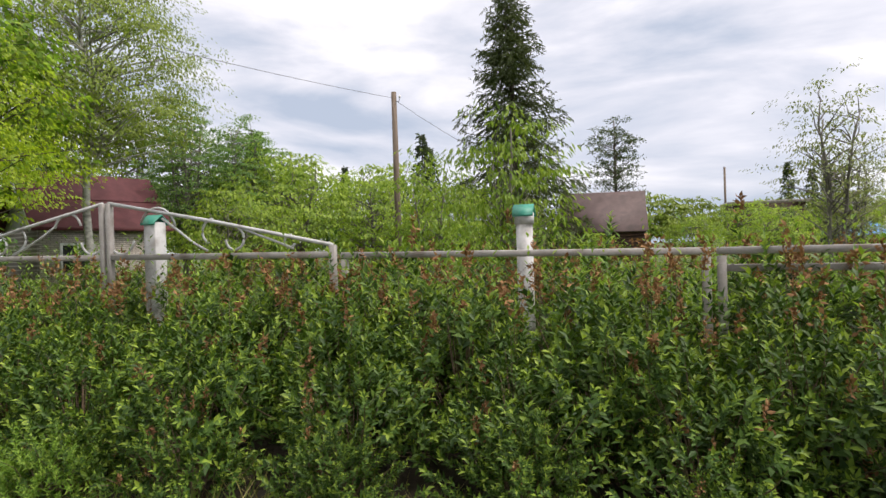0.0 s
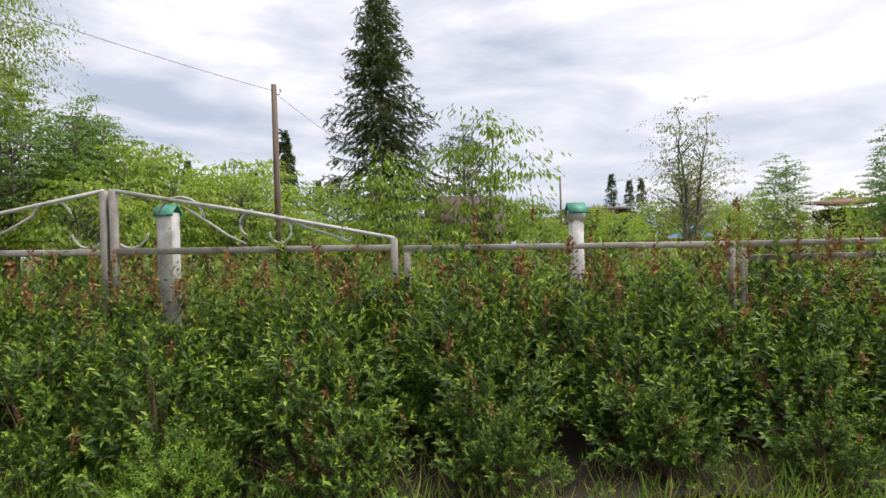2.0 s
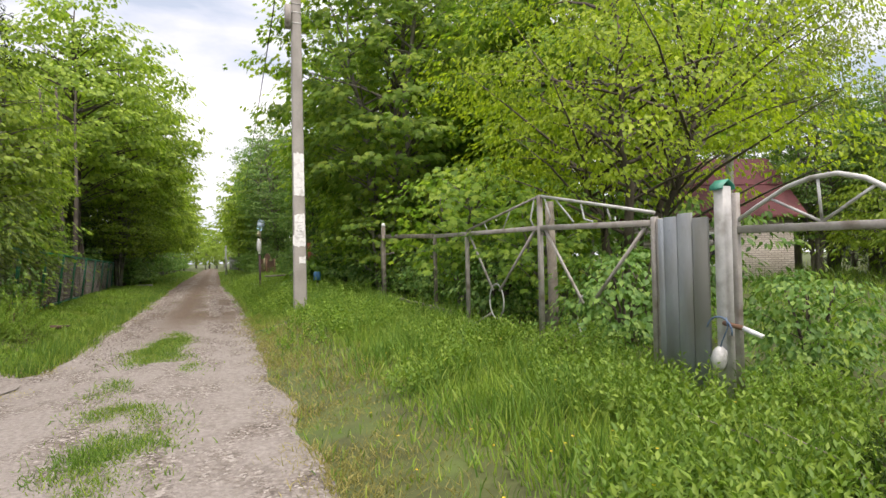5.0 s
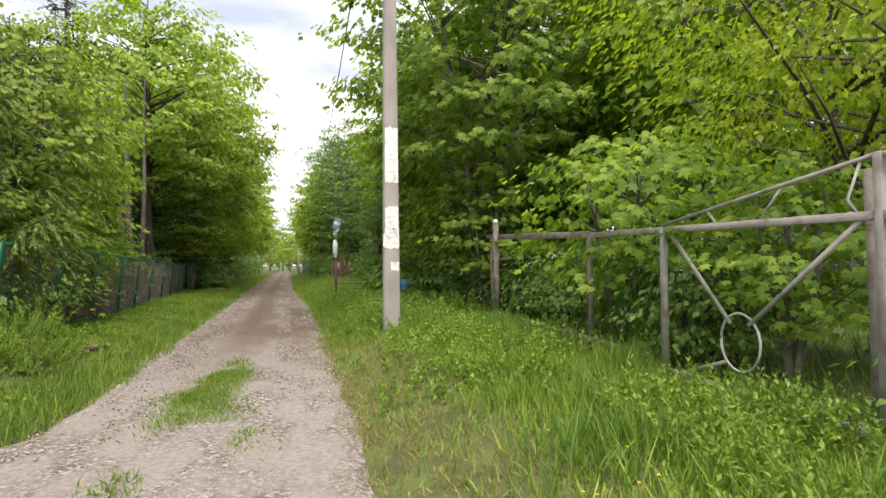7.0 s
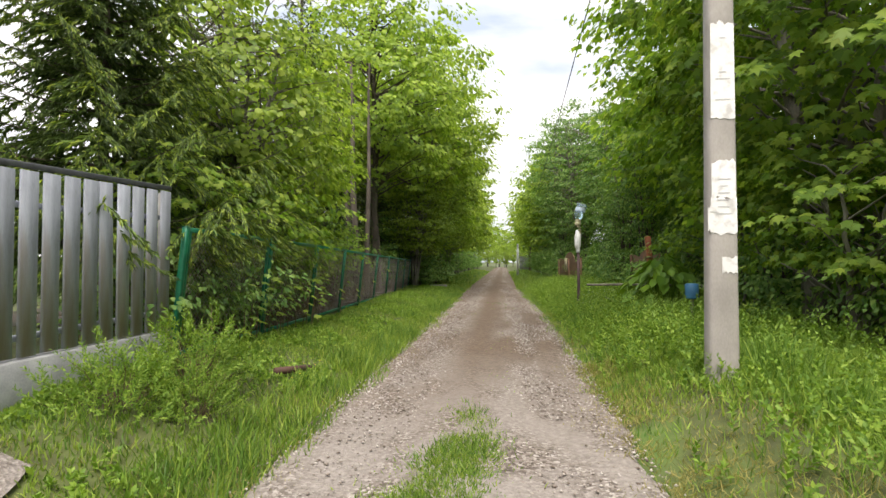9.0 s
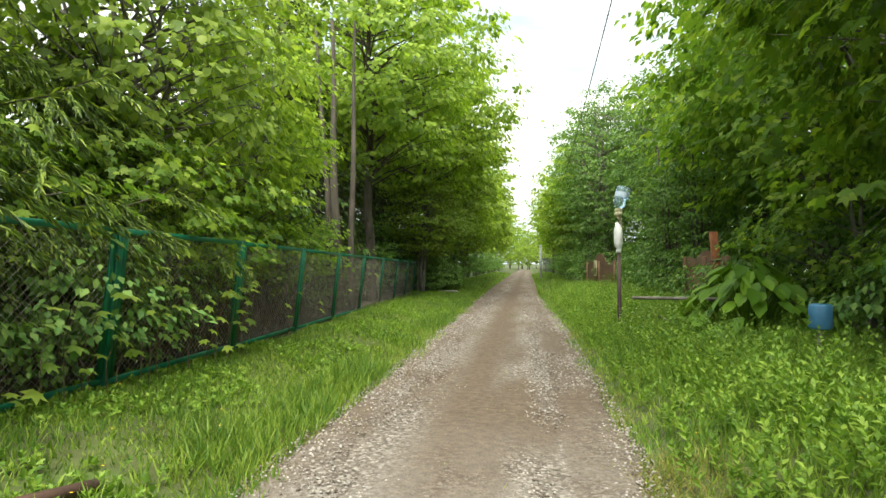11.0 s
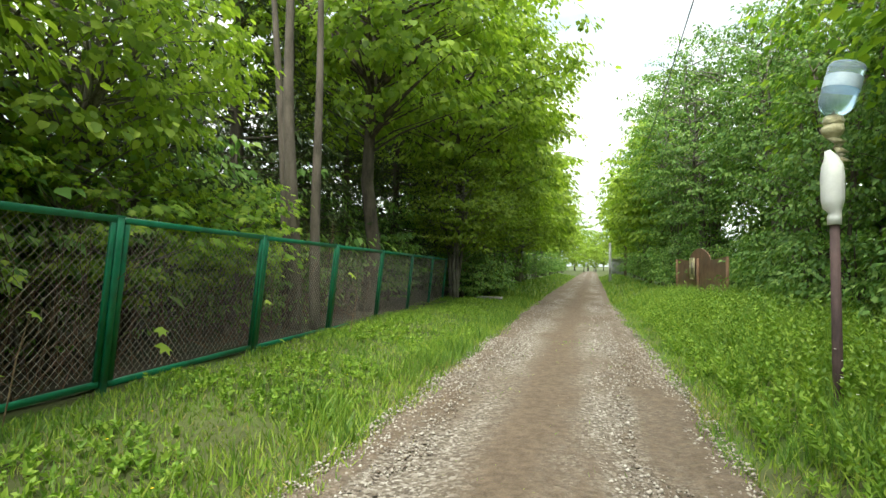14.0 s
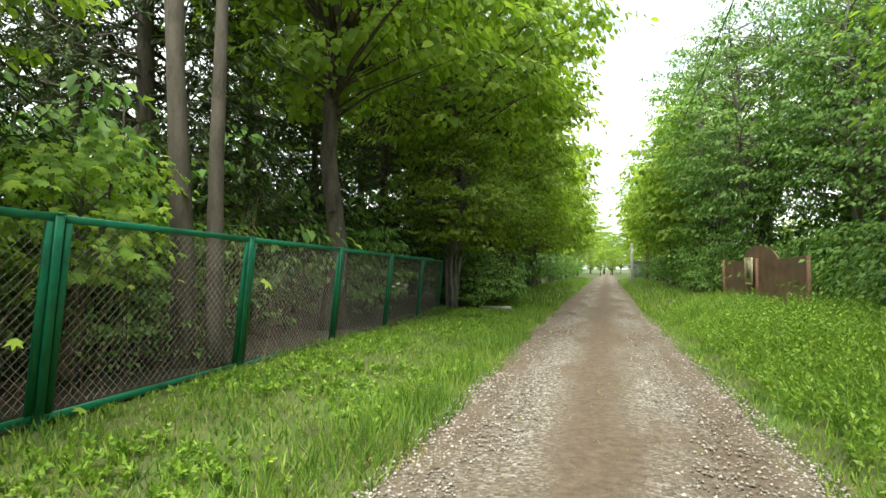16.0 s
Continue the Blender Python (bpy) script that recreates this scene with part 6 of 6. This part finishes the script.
for i in range(20):
    far_copy(thicket, -7.6 - 3.4 * rng.random(), 19 + 2.1 * i + rng.random(), rng.uniform(0, 360), rng.uniform(0.85, 1.35))
for i in range(20):
    far_copy(thicket, 6.6 + 3.6 * rng.random(), 21 + 2.2 * i + rng.random(), rng.uniform(0, 360), rng.uniform(0.85, 1.35))
for i in range(14):
    far_copy(thicket, (-5.6 - 2 * rng.random()) if i % 2 else (4.6 + 2 * rng.random()), 45 + 4.2 * i, rng.uniform(0, 360), rng.uniform(0.8, 1.3))
for i in range(12):
    far_copy(thicket, -8.0 - 2.5 * rng.random(), 26 + 1.9 * i, rng.uniform(0, 360), rng.uniform(1.0, 1.4))
for i in range(12):
    far_copy(thicket, -13 - 5 * rng.random(), 16 + 3.6 * i, rng.uniform(0, 360), rng.uniform(0.7, 1.0))
for i in range(9):
    far_copy(thicket, -6.5 - 0.6 * rng.random(), 23.5 + 1.9 * i, rng.uniform(0, 360), rng.uniform(0.6, 0.85))
for x, y, k in ((6.9, 16.4, 1.0), (7.4, 13.8, 0.9), (7.2, 19.0, 1.2), (6.6, 11.6, 0.7)):
    far_copy(thicket, x, y, 80 * x, k)
for i in range(9):
    far_copy(far_alder, -8 + 2.0 * i, 140 + 3 * (i % 3), 47 * i, 0.36 + 0.08 * (i % 2))
for i in range(26):
    far_copy(thicket, (-4.9 - 0.9 * rng.random()) if i % 2 else (3.3 + 0.8 * rng.random()), 50 + 2.6 * i, rng.uniform(0, 360), rng.uniform(0.55, 0.85))
for x, y, s, k in ((-4.35, 41.4, 30, 0.72), (-4.1, 42.8, 150, 0.78), (-4.4, 44.0, 260, 0.7)):
    tagged(far_copy(bush, x, y, s, k), "dense green bush where the mesh fence ends")
for x, y, s, k in ((-5.25, 20.3, 10, 0.85), (-5.35, 22.4, 120, 0.9), (-5.6, 24.9, 230, 0.8), (-5.8, 27.3, 320, 0.75), (-6.0, 30.0, 60, 0.75)):
    tagged(far_copy(low_maple, x, y, s, k, 0.15), "young maple leaning over the green mesh fence")
# unseen trees added behind the walker's starting place to shade the hedge front
far_copy(left_maple, -7.5, -2.0, 70, 0.8)
far_copy(left_maple, -7.0, 7.5, 190, 0.8)

# ---- hedge shrubs along the grey fence ----
rng = np.random.default_rng(40)
HEDGE = "dense dark green flowering shrub with upright leafy shoots along the fence"
kinds = [shrub("hedge_shrub", (3.35, -4.6 + 0.0 * i, float(ground(3.35, -4.6))), (0.62, 0.68, 1.12 + 0.06 * (i % 3)), 50 + i, M["leaf_hedge"], tip_mat=M["leaf_hedge_tip"], label=HEDGE, spikes=4 + i, group="hedge shrubs") for i in range(5)]
for i, ob in enumerate(kinds):
    ob.matrix_basis = pose(3.40 + 0.1 * (i % 2), -5.2 + 0.75 * i, 0.15, 0, 0, 70 * i)
slots = []
for row, (x0, size_, y_end) in enumerate(((2.62, 0.50, 5.4), (3.05, 0.80, 5.7), (3.55, 1.07, 6.3), (4.25, 1.10, 6.3), (5.1, 1.08, 6.0))):
    y = -6.4 + 0.37 * row
    while y < y_end:
        slots.append((x0 + rng.normal() * 0.10, y, size_ * rng.uniform(0.80, 1.16)))
        y += rng.uniform(0.82, 1.12)
slots += [(3.25, 6.25, 0.8), (3.6, 5.9, 0.95), (2.95, 5.7, 0.62), (3.55, 6.65, 0.72), (4.4, 6.6, 0.95), (3.15, 7.2, 0.42), (4.5, 5.6, 1.05)]
for n_, (x, y, k) in enumerate(slots):
    copy_thing(kinds[n_ % 5], pose(x, y, 0.13, 0, 0, rng.uniform(0, 360)) @ Matrix.Scale(k, 4))
fern = shrub("verge_shrub", (-3.35, 17.7, 0.2), (0.55, 0.6, 0.75), 60, M["leaf_weed"], shoots=220, count=16, shoot=0.3, leaf_len=0.07, leaf_wide=0.022, label="light green feathery shrub on the verge by the board fence")
copy_thing(fern, pose(-3.5, 16.8, 0.18, 0, 0, 80) @ Matrix.Scale(0.85, 4))
copy_thing(fern, pose(-3.0, 17.1, 0.12, 0, 0, 190) @ Matrix.Scale(0.6, 4))
for x, y, s, k in ((2.40, 3.2, 20, 0.56), (2.45, 4.7, 240, 0.66), (2.3, -1.6, 60, 0.55)):
    tagged(copy_thing(fern, pose(x, y, 0.12, 0, 0, s) @ Matrix.Scale(k, 4)), "light green leafy plant at the foot of the dark shrubs")
copy_thing(fern, pose(4.0, 8.2, 0.1, 0, 0, 30) @ Matrix.Scale(0.7, 4))
copy_thing(fern, pose(3.7, 10.6, 0.1, 0, 0, 130) @ Matrix.Scale(0.8, 4))
dark_bush = far_copy(kinds[0], -4.35, 41.6, 30, 1.35)
copy_thing(kinds[1], pose(-4.5, 42.7, 0.2, 0, 0, 80) @ Matrix.Scale(1.4, 4))

rng = np.random.default_rng(65)
n = 2300
x, y = 0.98 + rng.random(n) ** 0.9 * 3.1, rng.uniform(19.5, 38, n)
foot = np.c_[x, y, ground(x, y)]
way = np.c_[rng.normal(size=(n, 2)) * 0.35, np.ones(n)]
tall = (0.30 + 0.25 * smooth01(1.1, 1.9, x)) * (0.6 + 0.7 * rng.random(n))
lone("tall_weeds", leaf_mesh("tall_weeds", *shoot_leaves(rng, foot, way, tall, 14, 0.085, 0.042), "oval", M["leaf_weed"]), (0, 0, 0), "lush knee-high nettles and ground elder by the stake", "weeds", kind="stuff")

# large-leaved plant on the right verge
rng = np.random.default_rng(61)
big = thing("large_leaved_plant", pose(3.1, 25.0, 0.3) @ Matrix.Scale(1.2, 4), "clump of very large smooth green leaves on the verge", "plant")
n = 210
a = rng.uniform(0, 6.28, n)
rr = rng.uniform(0.1, 1.0, n)
foot = np.c_[np.cos(a) * rr * 0.75, np.sin(a) * rr * 1.1, 0.25 + 0.75 * (1 - rr ** 1.5) + 0.2 * rng.random(n)]
lw = np.c_[np.cos(a), np.sin(a), -0.35 - 0.5 * rng.random(n)]
ln = 0.17 + 0.13 * rng.random(n)
part("foliage", leaf_mesh("foliage", foot, lw, np.array([0, 0, 1.0]) + rng.normal(size=(n, 3)) * 0.25 + lw * 0.4, ln, ln * 0.62, "broad", M["leaf_hosta"]), big)
st = Build()
for p in foot[::2]:
    st.tube([(p[0] * 0.3, p[1] * 0.3, -0.1), (p[0] * 0.7, p[1] * 0.7, p[2] * 0.7), p], [0.012, 0.009, 0.005], 4, False)
part("stalk_growth", st.mesh("stalk_growth", M["leaf_weed"]), big)

# climbing maple leaves on the green fence
rng = np.random.default_rng(62)
vine = thing("creeper", (-4.15, 22.6, 0.3), "pale green lobed leaves climbing through the chain-link fence", "plant")
n = 60
yy = np.concatenate([rng.uniform(-2.8, 1.3, 52), rng.uniform(1.3, 9.0, 8)])
cz = rng.uniform(0.12, 1.0, n)
foot = np.c_[0.06 + 0.16 * rng.random(n) - 0.03 * np.maximum(0, yy), yy, cz * 1.1]
part("foliage", leaf_mesh("foliage", foot, np.c_[0.7 + rng.random(n), rng.normal(size=(n, 1)) * 0.6, -0.3 - rng.random(n) * 0.4], np.array([0.35, 0, 1.0]) + rng.normal(size=(n, 3)) * 0.2, 0.09 + 0.11 * rng.random(n), 0.10 + 0.11 * rng.random(n), "maple", M["leaf_linden"]), vine)
st = Build()
for p in foot[::3]:
    st.tube([(-0.02, p[1] * 0.97, -0.1), (0.02, p[1], p[2] * 0.6), p], [0.008, 0.006, 0.003], 4, False)
tagged(part("vine_wood", st.mesh("vine_wood", M["twig"]), vine), kind="stuff")

# dead brushwood behind the green fence
rng = np.random.default_rng(63)
brush = Build()
for i in range(520):
    y = 18.8 + rng.random() ** 1.3 * 15
    p = np.array([lx(y) - 0.35 - 1.1 * rng.random(), y, float(ground(-5.0, y))])
    q = p + np.array([rng.normal() * 0.3, rng.normal() * 0.55, 0.5 + 1.0 * rng.random()])
    m = (p + q) / 2 + rng.normal(size=3) * 0.10
    brush.tube([p, m, q, q + (q - m) * 0.6 + rng.normal(size=3) * 0.12], [0.007, 0.005, 0.004, 0.002], 3, False)
lone("brushwood", brush.mesh("brushwood", M["dead_twig"]), (0, 0, 0), "tangle of reddish-brown dead twigs behind the mesh fence", "brushwood", kind="stuff")

# ---- grass and weeds ----


def grass_mesh(name, rng, x, y, tall, mat, wide=0.011, lean=0.35, label="", kind_of="grass", base=0.0):
    n = len(x)
    foot = np.c_[x, y, ground(x, y) - 0.015 + base]
    way = np.c_[rng.normal(size=(n, 2)) * lean, np.ones(n)]
    up = np.c_[rng.normal(size=(n, 2)), np.zeros(n)]
    tuft = np.array([noise.noise(Vector((a * 1.1, b * 1.1, 3.0))) + 0.5 * noise.noise(Vector((a * 3.3, b * 3.3, 6.0))) for a, b in zip(x, y)])
    h = tall * (0.5 + 0.75 * rng.random(n)) * np.clip(1 + 0.9 * tuft, 0.45, 1.7)
    w = np.full(n, wide) * (0.6 + 0.8 * rng.random(n))
    deep = (tuft + 0.35 * rng.normal(size=n) > 0.12) if mat is M["grass"] else np.zeros(n, dtype=bool)
    for pick, m in ((~deep, mat), (deep, M["grass_deep"])):
        if pick.any():
            lone(name, leaf_mesh(name, foot[pick], way[pick], up[pick], h[pick], w[pick], "blade", m), (0, 0, 0), label, kind_of, kind="stuff")


def noise_keep(x, y, scale, cut, rng, off=0.0):
    v = np.array([noise.noise(Vector((a * scale, b * scale, off))) for a, b in zip(x, y)])
    return v + 0.25 * (rng.random(len(x)) - 0.5) > cut


rng = np.random.default_rng(70)
# right verge: thick grass, longest away from the track
n = 130000
y = np.concatenate([rng.uniform(3.2, 20, n * 2 // 5), rng.uniform(18, 44, n - n * 2 // 5)])
x = road_centre(y) + 1.32 + 0.14 * np.sin(y * 1.7) * np.sin(y * 0.6) + rng.random(n) ** 0.8 * (4.0 - road_centre(y) - 1.32)
strip = smooth01(20, 17, y) * smooth01(2.1, 1.5, x)
ok = rng.random(n) > 0.78 * strip
x, y = x[ok], y[ok]
tall = 0.09 + 0.08 * smooth01(0.85, 1.6, x) + 0.15 * smooth01(1.6, 2.8, x) + 0.12 * smooth01(20, 23, y) * smooth01(0.8, 1.5, x)
grass_mesh("verge_grass", rng, x, y, tall, M["grass"], label="lush green grass on the verge by the grey fence")
# left verge
n = 80000
y = np.concatenate([rng.uniform(12, 24, n // 3), rng.uniform(20, 46, n - n // 3)])
x = road_centre(y) - 1.30 - 0.14 * np.sin(y * 1.5 + 1) * np.sin(y * 0.7) - rng.random(n) ** 0.9 * (2.35 + 0.04 * np.maximum(0, y - 20))
x = x - 1.9 * smooth01(15.0, 12.6, y) * (1 - (road_centre(y) - 1.30 - x) / 2.6)
edge_d = road_centre(y) - 1.30 - x
ok = (x > -2.75 + 0.5 * smooth01(15.0, 13.8, y)) | (y > 15.5 + 0.15 * np.sin(x * 9))
x, y, edge_d = x[ok], y[ok], edge_d[ok]
tall = np.where(edge_d < 0.8, 0.20, 0.085) * np.where(edge_d < 0.12, 0.6, 1.0)
grass_mesh("verge_grass", rng, x, y, tall, M["grass"], label="short green grass below the green mesh fence")
# dry straw among it
n = 17000
y = rng.uniform(4, 30, n)
x = np.where(rng.random(n) < 0.65, 0.75 + rng.random(n) ** 1.6 * 1.9, -2.2 - rng.random(n) ** 1.2 * 1.9)
ok = noise_keep(x, y, 0.8, -0.02, rng)
grass_mesh("dry_grass", rng, x[ok], y[ok], np.full(ok.sum(), 0.12), M["grass_dry"], 0.005, 0.7, "dry straw-coloured grass on the verges")
n = 24000
y = rng.uniform(2, 21, n)
x = road_centre(y) + 1.34 + rng.normal(size=n) * 0.16 + rng.random(n) ** 1.6 * (0.7 + 1.2 * smooth01(9, 13, y) * smooth01(19, 16, y))
ok = noise_keep(x, y, 1.4, -0.16, rng, 11.0)
grass_mesh("dry_grass", rng, x[ok], y[ok], np.full(ok.sum(), 0.075), M["grass_dry"], 0.006, 0.9, "short straw-coloured grass along the gravel edge", base=0.02)
n = 7000
y = rng.uniform(13, 30, n)
x = road_centre(y) - 1.34 + rng.normal(size=n) * 0.13 - rng.random(n) ** 2 * 0.6
ok = noise_keep(x, y, 1.4, -0.05, rng, 12.0)
grass_mesh("dry_grass", rng, x[ok], y[ok], np.full(ok.sum(), 0.065), M["grass_dry"], 0.006, 0.9, "short straw-coloured grass along the gravel edge", base=0.02)
n = 2600
x, y = 2.35 + rng.random(n) ** 1.4 * 0.7, rng.uniform(-6, 6, n)
grass_mesh("dry_grass", rng, x, y, np.full(n, 0.22), M["grass_dry"], 0.005, 0.5, "dry pale stalks at the foot of the shrubs")
n = 6000
x, y = 0.75 + rng.random(n) * 1.9, rng.uniform(-6, 4, n)
grass_mesh("verge_grass", rng, x, y, np.full(n, 0.16), M["grass"], label="green grass strip before the shrubs")
# strip between the wheel tracks
n = 46000
y = 8.0 + rng.random(n) ** 0.75 * 10.6
taper = smooth01(18.8, 15.5, y)
x = -0.74 + 0.10 * np.sin(y * 1.9) + rng.normal(size=n) * (0.10 + 0.10 * taper)
ok = (noise_keep(x, y, 0.9, -0.16, rng, 4.0) & (rng.random(n) < 0.15 + taper)) | ((y > 14.6) & (y < 19.2) & (rng.random(n) < 0.8 * taper))
grass_mesh("track_grass", rng, x[ok], y[ok], np.full(ok.sum(), 0.075), M["grass"], 0.010, 0.7, "short grass strip between the wheel tracks", base=0.035)
n = 2500
y = rng.uniform(19, 36, n)
x = road_centre(y) + rng.normal(size=n) * 0.35
ok = noise_keep(x, y, 1.1, 0.22, rng, 7.0)
grass_mesh("track_grass", rng, x[ok], y[ok], np.full(ok.sum(), 0.06), M["grass"], 0.007, 0.6, "sparse grass tufts along the track's crown", base=0.03)
# coarse grass further along the track
n = 12000
y = 43 + 50 * rng.random(n) ** 1.3
side = np.where(rng.random(n) < 0.5, -1, 1)
x = road_centre(y) + side * (1.40 + 2.6 * rng.random(n))
grass_mesh("verge_grass", rng, x, y, np.full(n, 0.24), M["grass"], 0.03, 0.4, "green grass on the verges far along the track")
# grass inside the plot behind the wicket and further off
n = 22000
x = 4.2 + rng.random(n) ** 1.6 * 26
y = rng.uniform(-14, 26, n)
grass_mesh("plot_grass", rng, x, y, 0.25 + 0.02 * (x - 4), M["grass"], 0.024, 0.4, "tall unmown grass in the overgrown plot")


def weed_mesh(name, rng, x, y, tall, count, leaf_len, leaf_wide, mat, label, lean=0.25):
    n = len(x)
    foot = np.c_[x, y, ground(x, y)]
    way = np.c_[rng.normal(size=(n, 2)) * lean, np.ones(n)]
    lone(name, leaf_mesh(name, *shoot_leaves(rng, foot, way, tall * (0.6 + 0.7 * rng.random(n)), count, leaf_len, leaf_wide), "oval", mat), (0, 0, 0), label, "weeds", kind="stuff")


n = 4200
x, y = 4.3 + rng.random(n) ** 1.5 * 13, rng.uniform(-9, 8.5, n)
weed_mesh("tall_weeds", rng, x, y, np.full(n, 1.12), 12, 0.10, 0.032, M["leaf_weed"], "tall leafy weeds filling the plot behind the grey fence")
n = 1300
x, y = 3.75 + rng.random(n) ** 1.3 * 2.6, rng.uniform(-8, 6.4, n)
weed_mesh("tall_weeds", rng, x, y, np.full(n, 1.34), 16, 0.085, 0.026, M["leaf_weed"], "tall yellow-green weeds along the grey fence", 0.12)
n = 700
fx, fy = np.concatenate([rng.uniform(3.2, 4.2, n // 3), rng.uniform(4.2, 10, n - n // 3)]), rng.uniform(-8, 6.2, n)
feet = np.c_[fx, fy, 1.08 + 0.42 * rng.random(n)]
lone("seed_heads", leaf_mesh("seed_heads", *spike_cloud(rng, feet, 0.17), "oval", M["seed_spike"]), (0, 0, 0), "dry reddish-brown flower spikes above the weeds", "seed heads", kind="stuff")
stalk = Build()
for p in feet[::2]:
    stalk.tube([(p[0], p[1], p[2] - 0.5), p + np.array([0, 0, 0.05])], [0.003, 0.002], 3, False)
lone("seed_stalks", stalk.mesh("seed_stalks", M["twig"]), (0, 0, 0), "thin brown stalks of dry flower spikes", "stalks", kind="stuff")
n = 4300
x, y = 1.7 + rng.random(n) * 2.4, rng.uniform(5.5, 14.5, n)
ok = noise_keep(x, y, 0.7, -0.05, rng, 2.0) & (x > 1.7 + 0.8 * (y > 11))
weed_mesh("verge_weeds", rng, x[ok], y[ok], np.full(ok.sum(), 0.42), 10, 0.075, 0.034, M["leaf_weed"], "leafy green weeds before the gates", 0.4)
n = 4600
x, y = 1.0 + rng.random(n) ** 0.8 * 3.2, rng.uniform(14, 44, n)
ok = noise_keep(x, y, 0.6, -0.12, rng, 5.0)
weed_mesh("verge_weeds", rng, x[ok], y[ok], 0.20 + 0.20 * smooth01(1.0, 2.4, x[ok]), 11, 0.082, 0.045, M["leaf_weed"], "leafy ground elder and nettles on the verge", 0.5)
n = 5200
x, y = -2.5 - rng.random(n) * 2.0, rng.uniform(13.5, 44, n)
ok = noise_keep(x, y, 0.8, -0.02, rng, 9.0)
weed_mesh("verge_weeds", rng, x[ok], y[ok], np.full(ok.sum(), 0.09), 7, 0.075, 0.042, M["leaf_weed"], "low broad-leaved weeds below the mesh fence", 0.7)
n = 260
x = np.concatenate([rng.uniform(1.1, 3.4, 180), rng.uniform(-3.4, -2.2, 80)])
y = np.concatenate([rng.uniform(5, 14, 60), rng.uniform(20, 42, 120), rng.uniform(18, 40, 80)])
foot = np.c_[x, y, ground(x, y) + 0.26 + 0.12 * rng.random(n)]
k = np.repeat(np.arange(n), 6)
ang = np.tile(np.arange(6) * 1.047, n)
w6 = np.c_[np.cos(ang), np.sin(ang), np.full(len(k), 0.35)]
lone("buttercups", leaf_mesh("buttercups", foot[k], w6, np.tile((0, 0, 1.0), (len(k), 1)), np.full(len(k), 0.011), np.full(len(k), 0.010), "oval", M["flower_yellow"]), (0, 0, 0), "small yellow buttercups in the verge grass", "flowers", kind="stuff")
n = 150
x, y = rng.uniform(1.3, 2.6, n), rng.normal(25.6, 1.0, n)
foot = np.c_[x, y, ground(x, y) + 0.46 + 0.12 * rng.random(n)]
k = np.repeat(np.arange(n), 5)
ang = np.tile(np.arange(5) * 1.256, n)
w6 = np.c_[np.cos(ang), np.sin(ang), np.full(len(k), 0.3)]
lone("white_flowers", leaf_mesh("white_flowers", foot[k], w6, np.tile((0, 0, 1.0), (len(k), 1)), np.full(len(k), 0.012), np.full(len(k), 0.010), "oval", M["flower_white"]), (0, 0, 0), "tiny pale blue-white flowers by the stake", "flowers", kind="stuff")
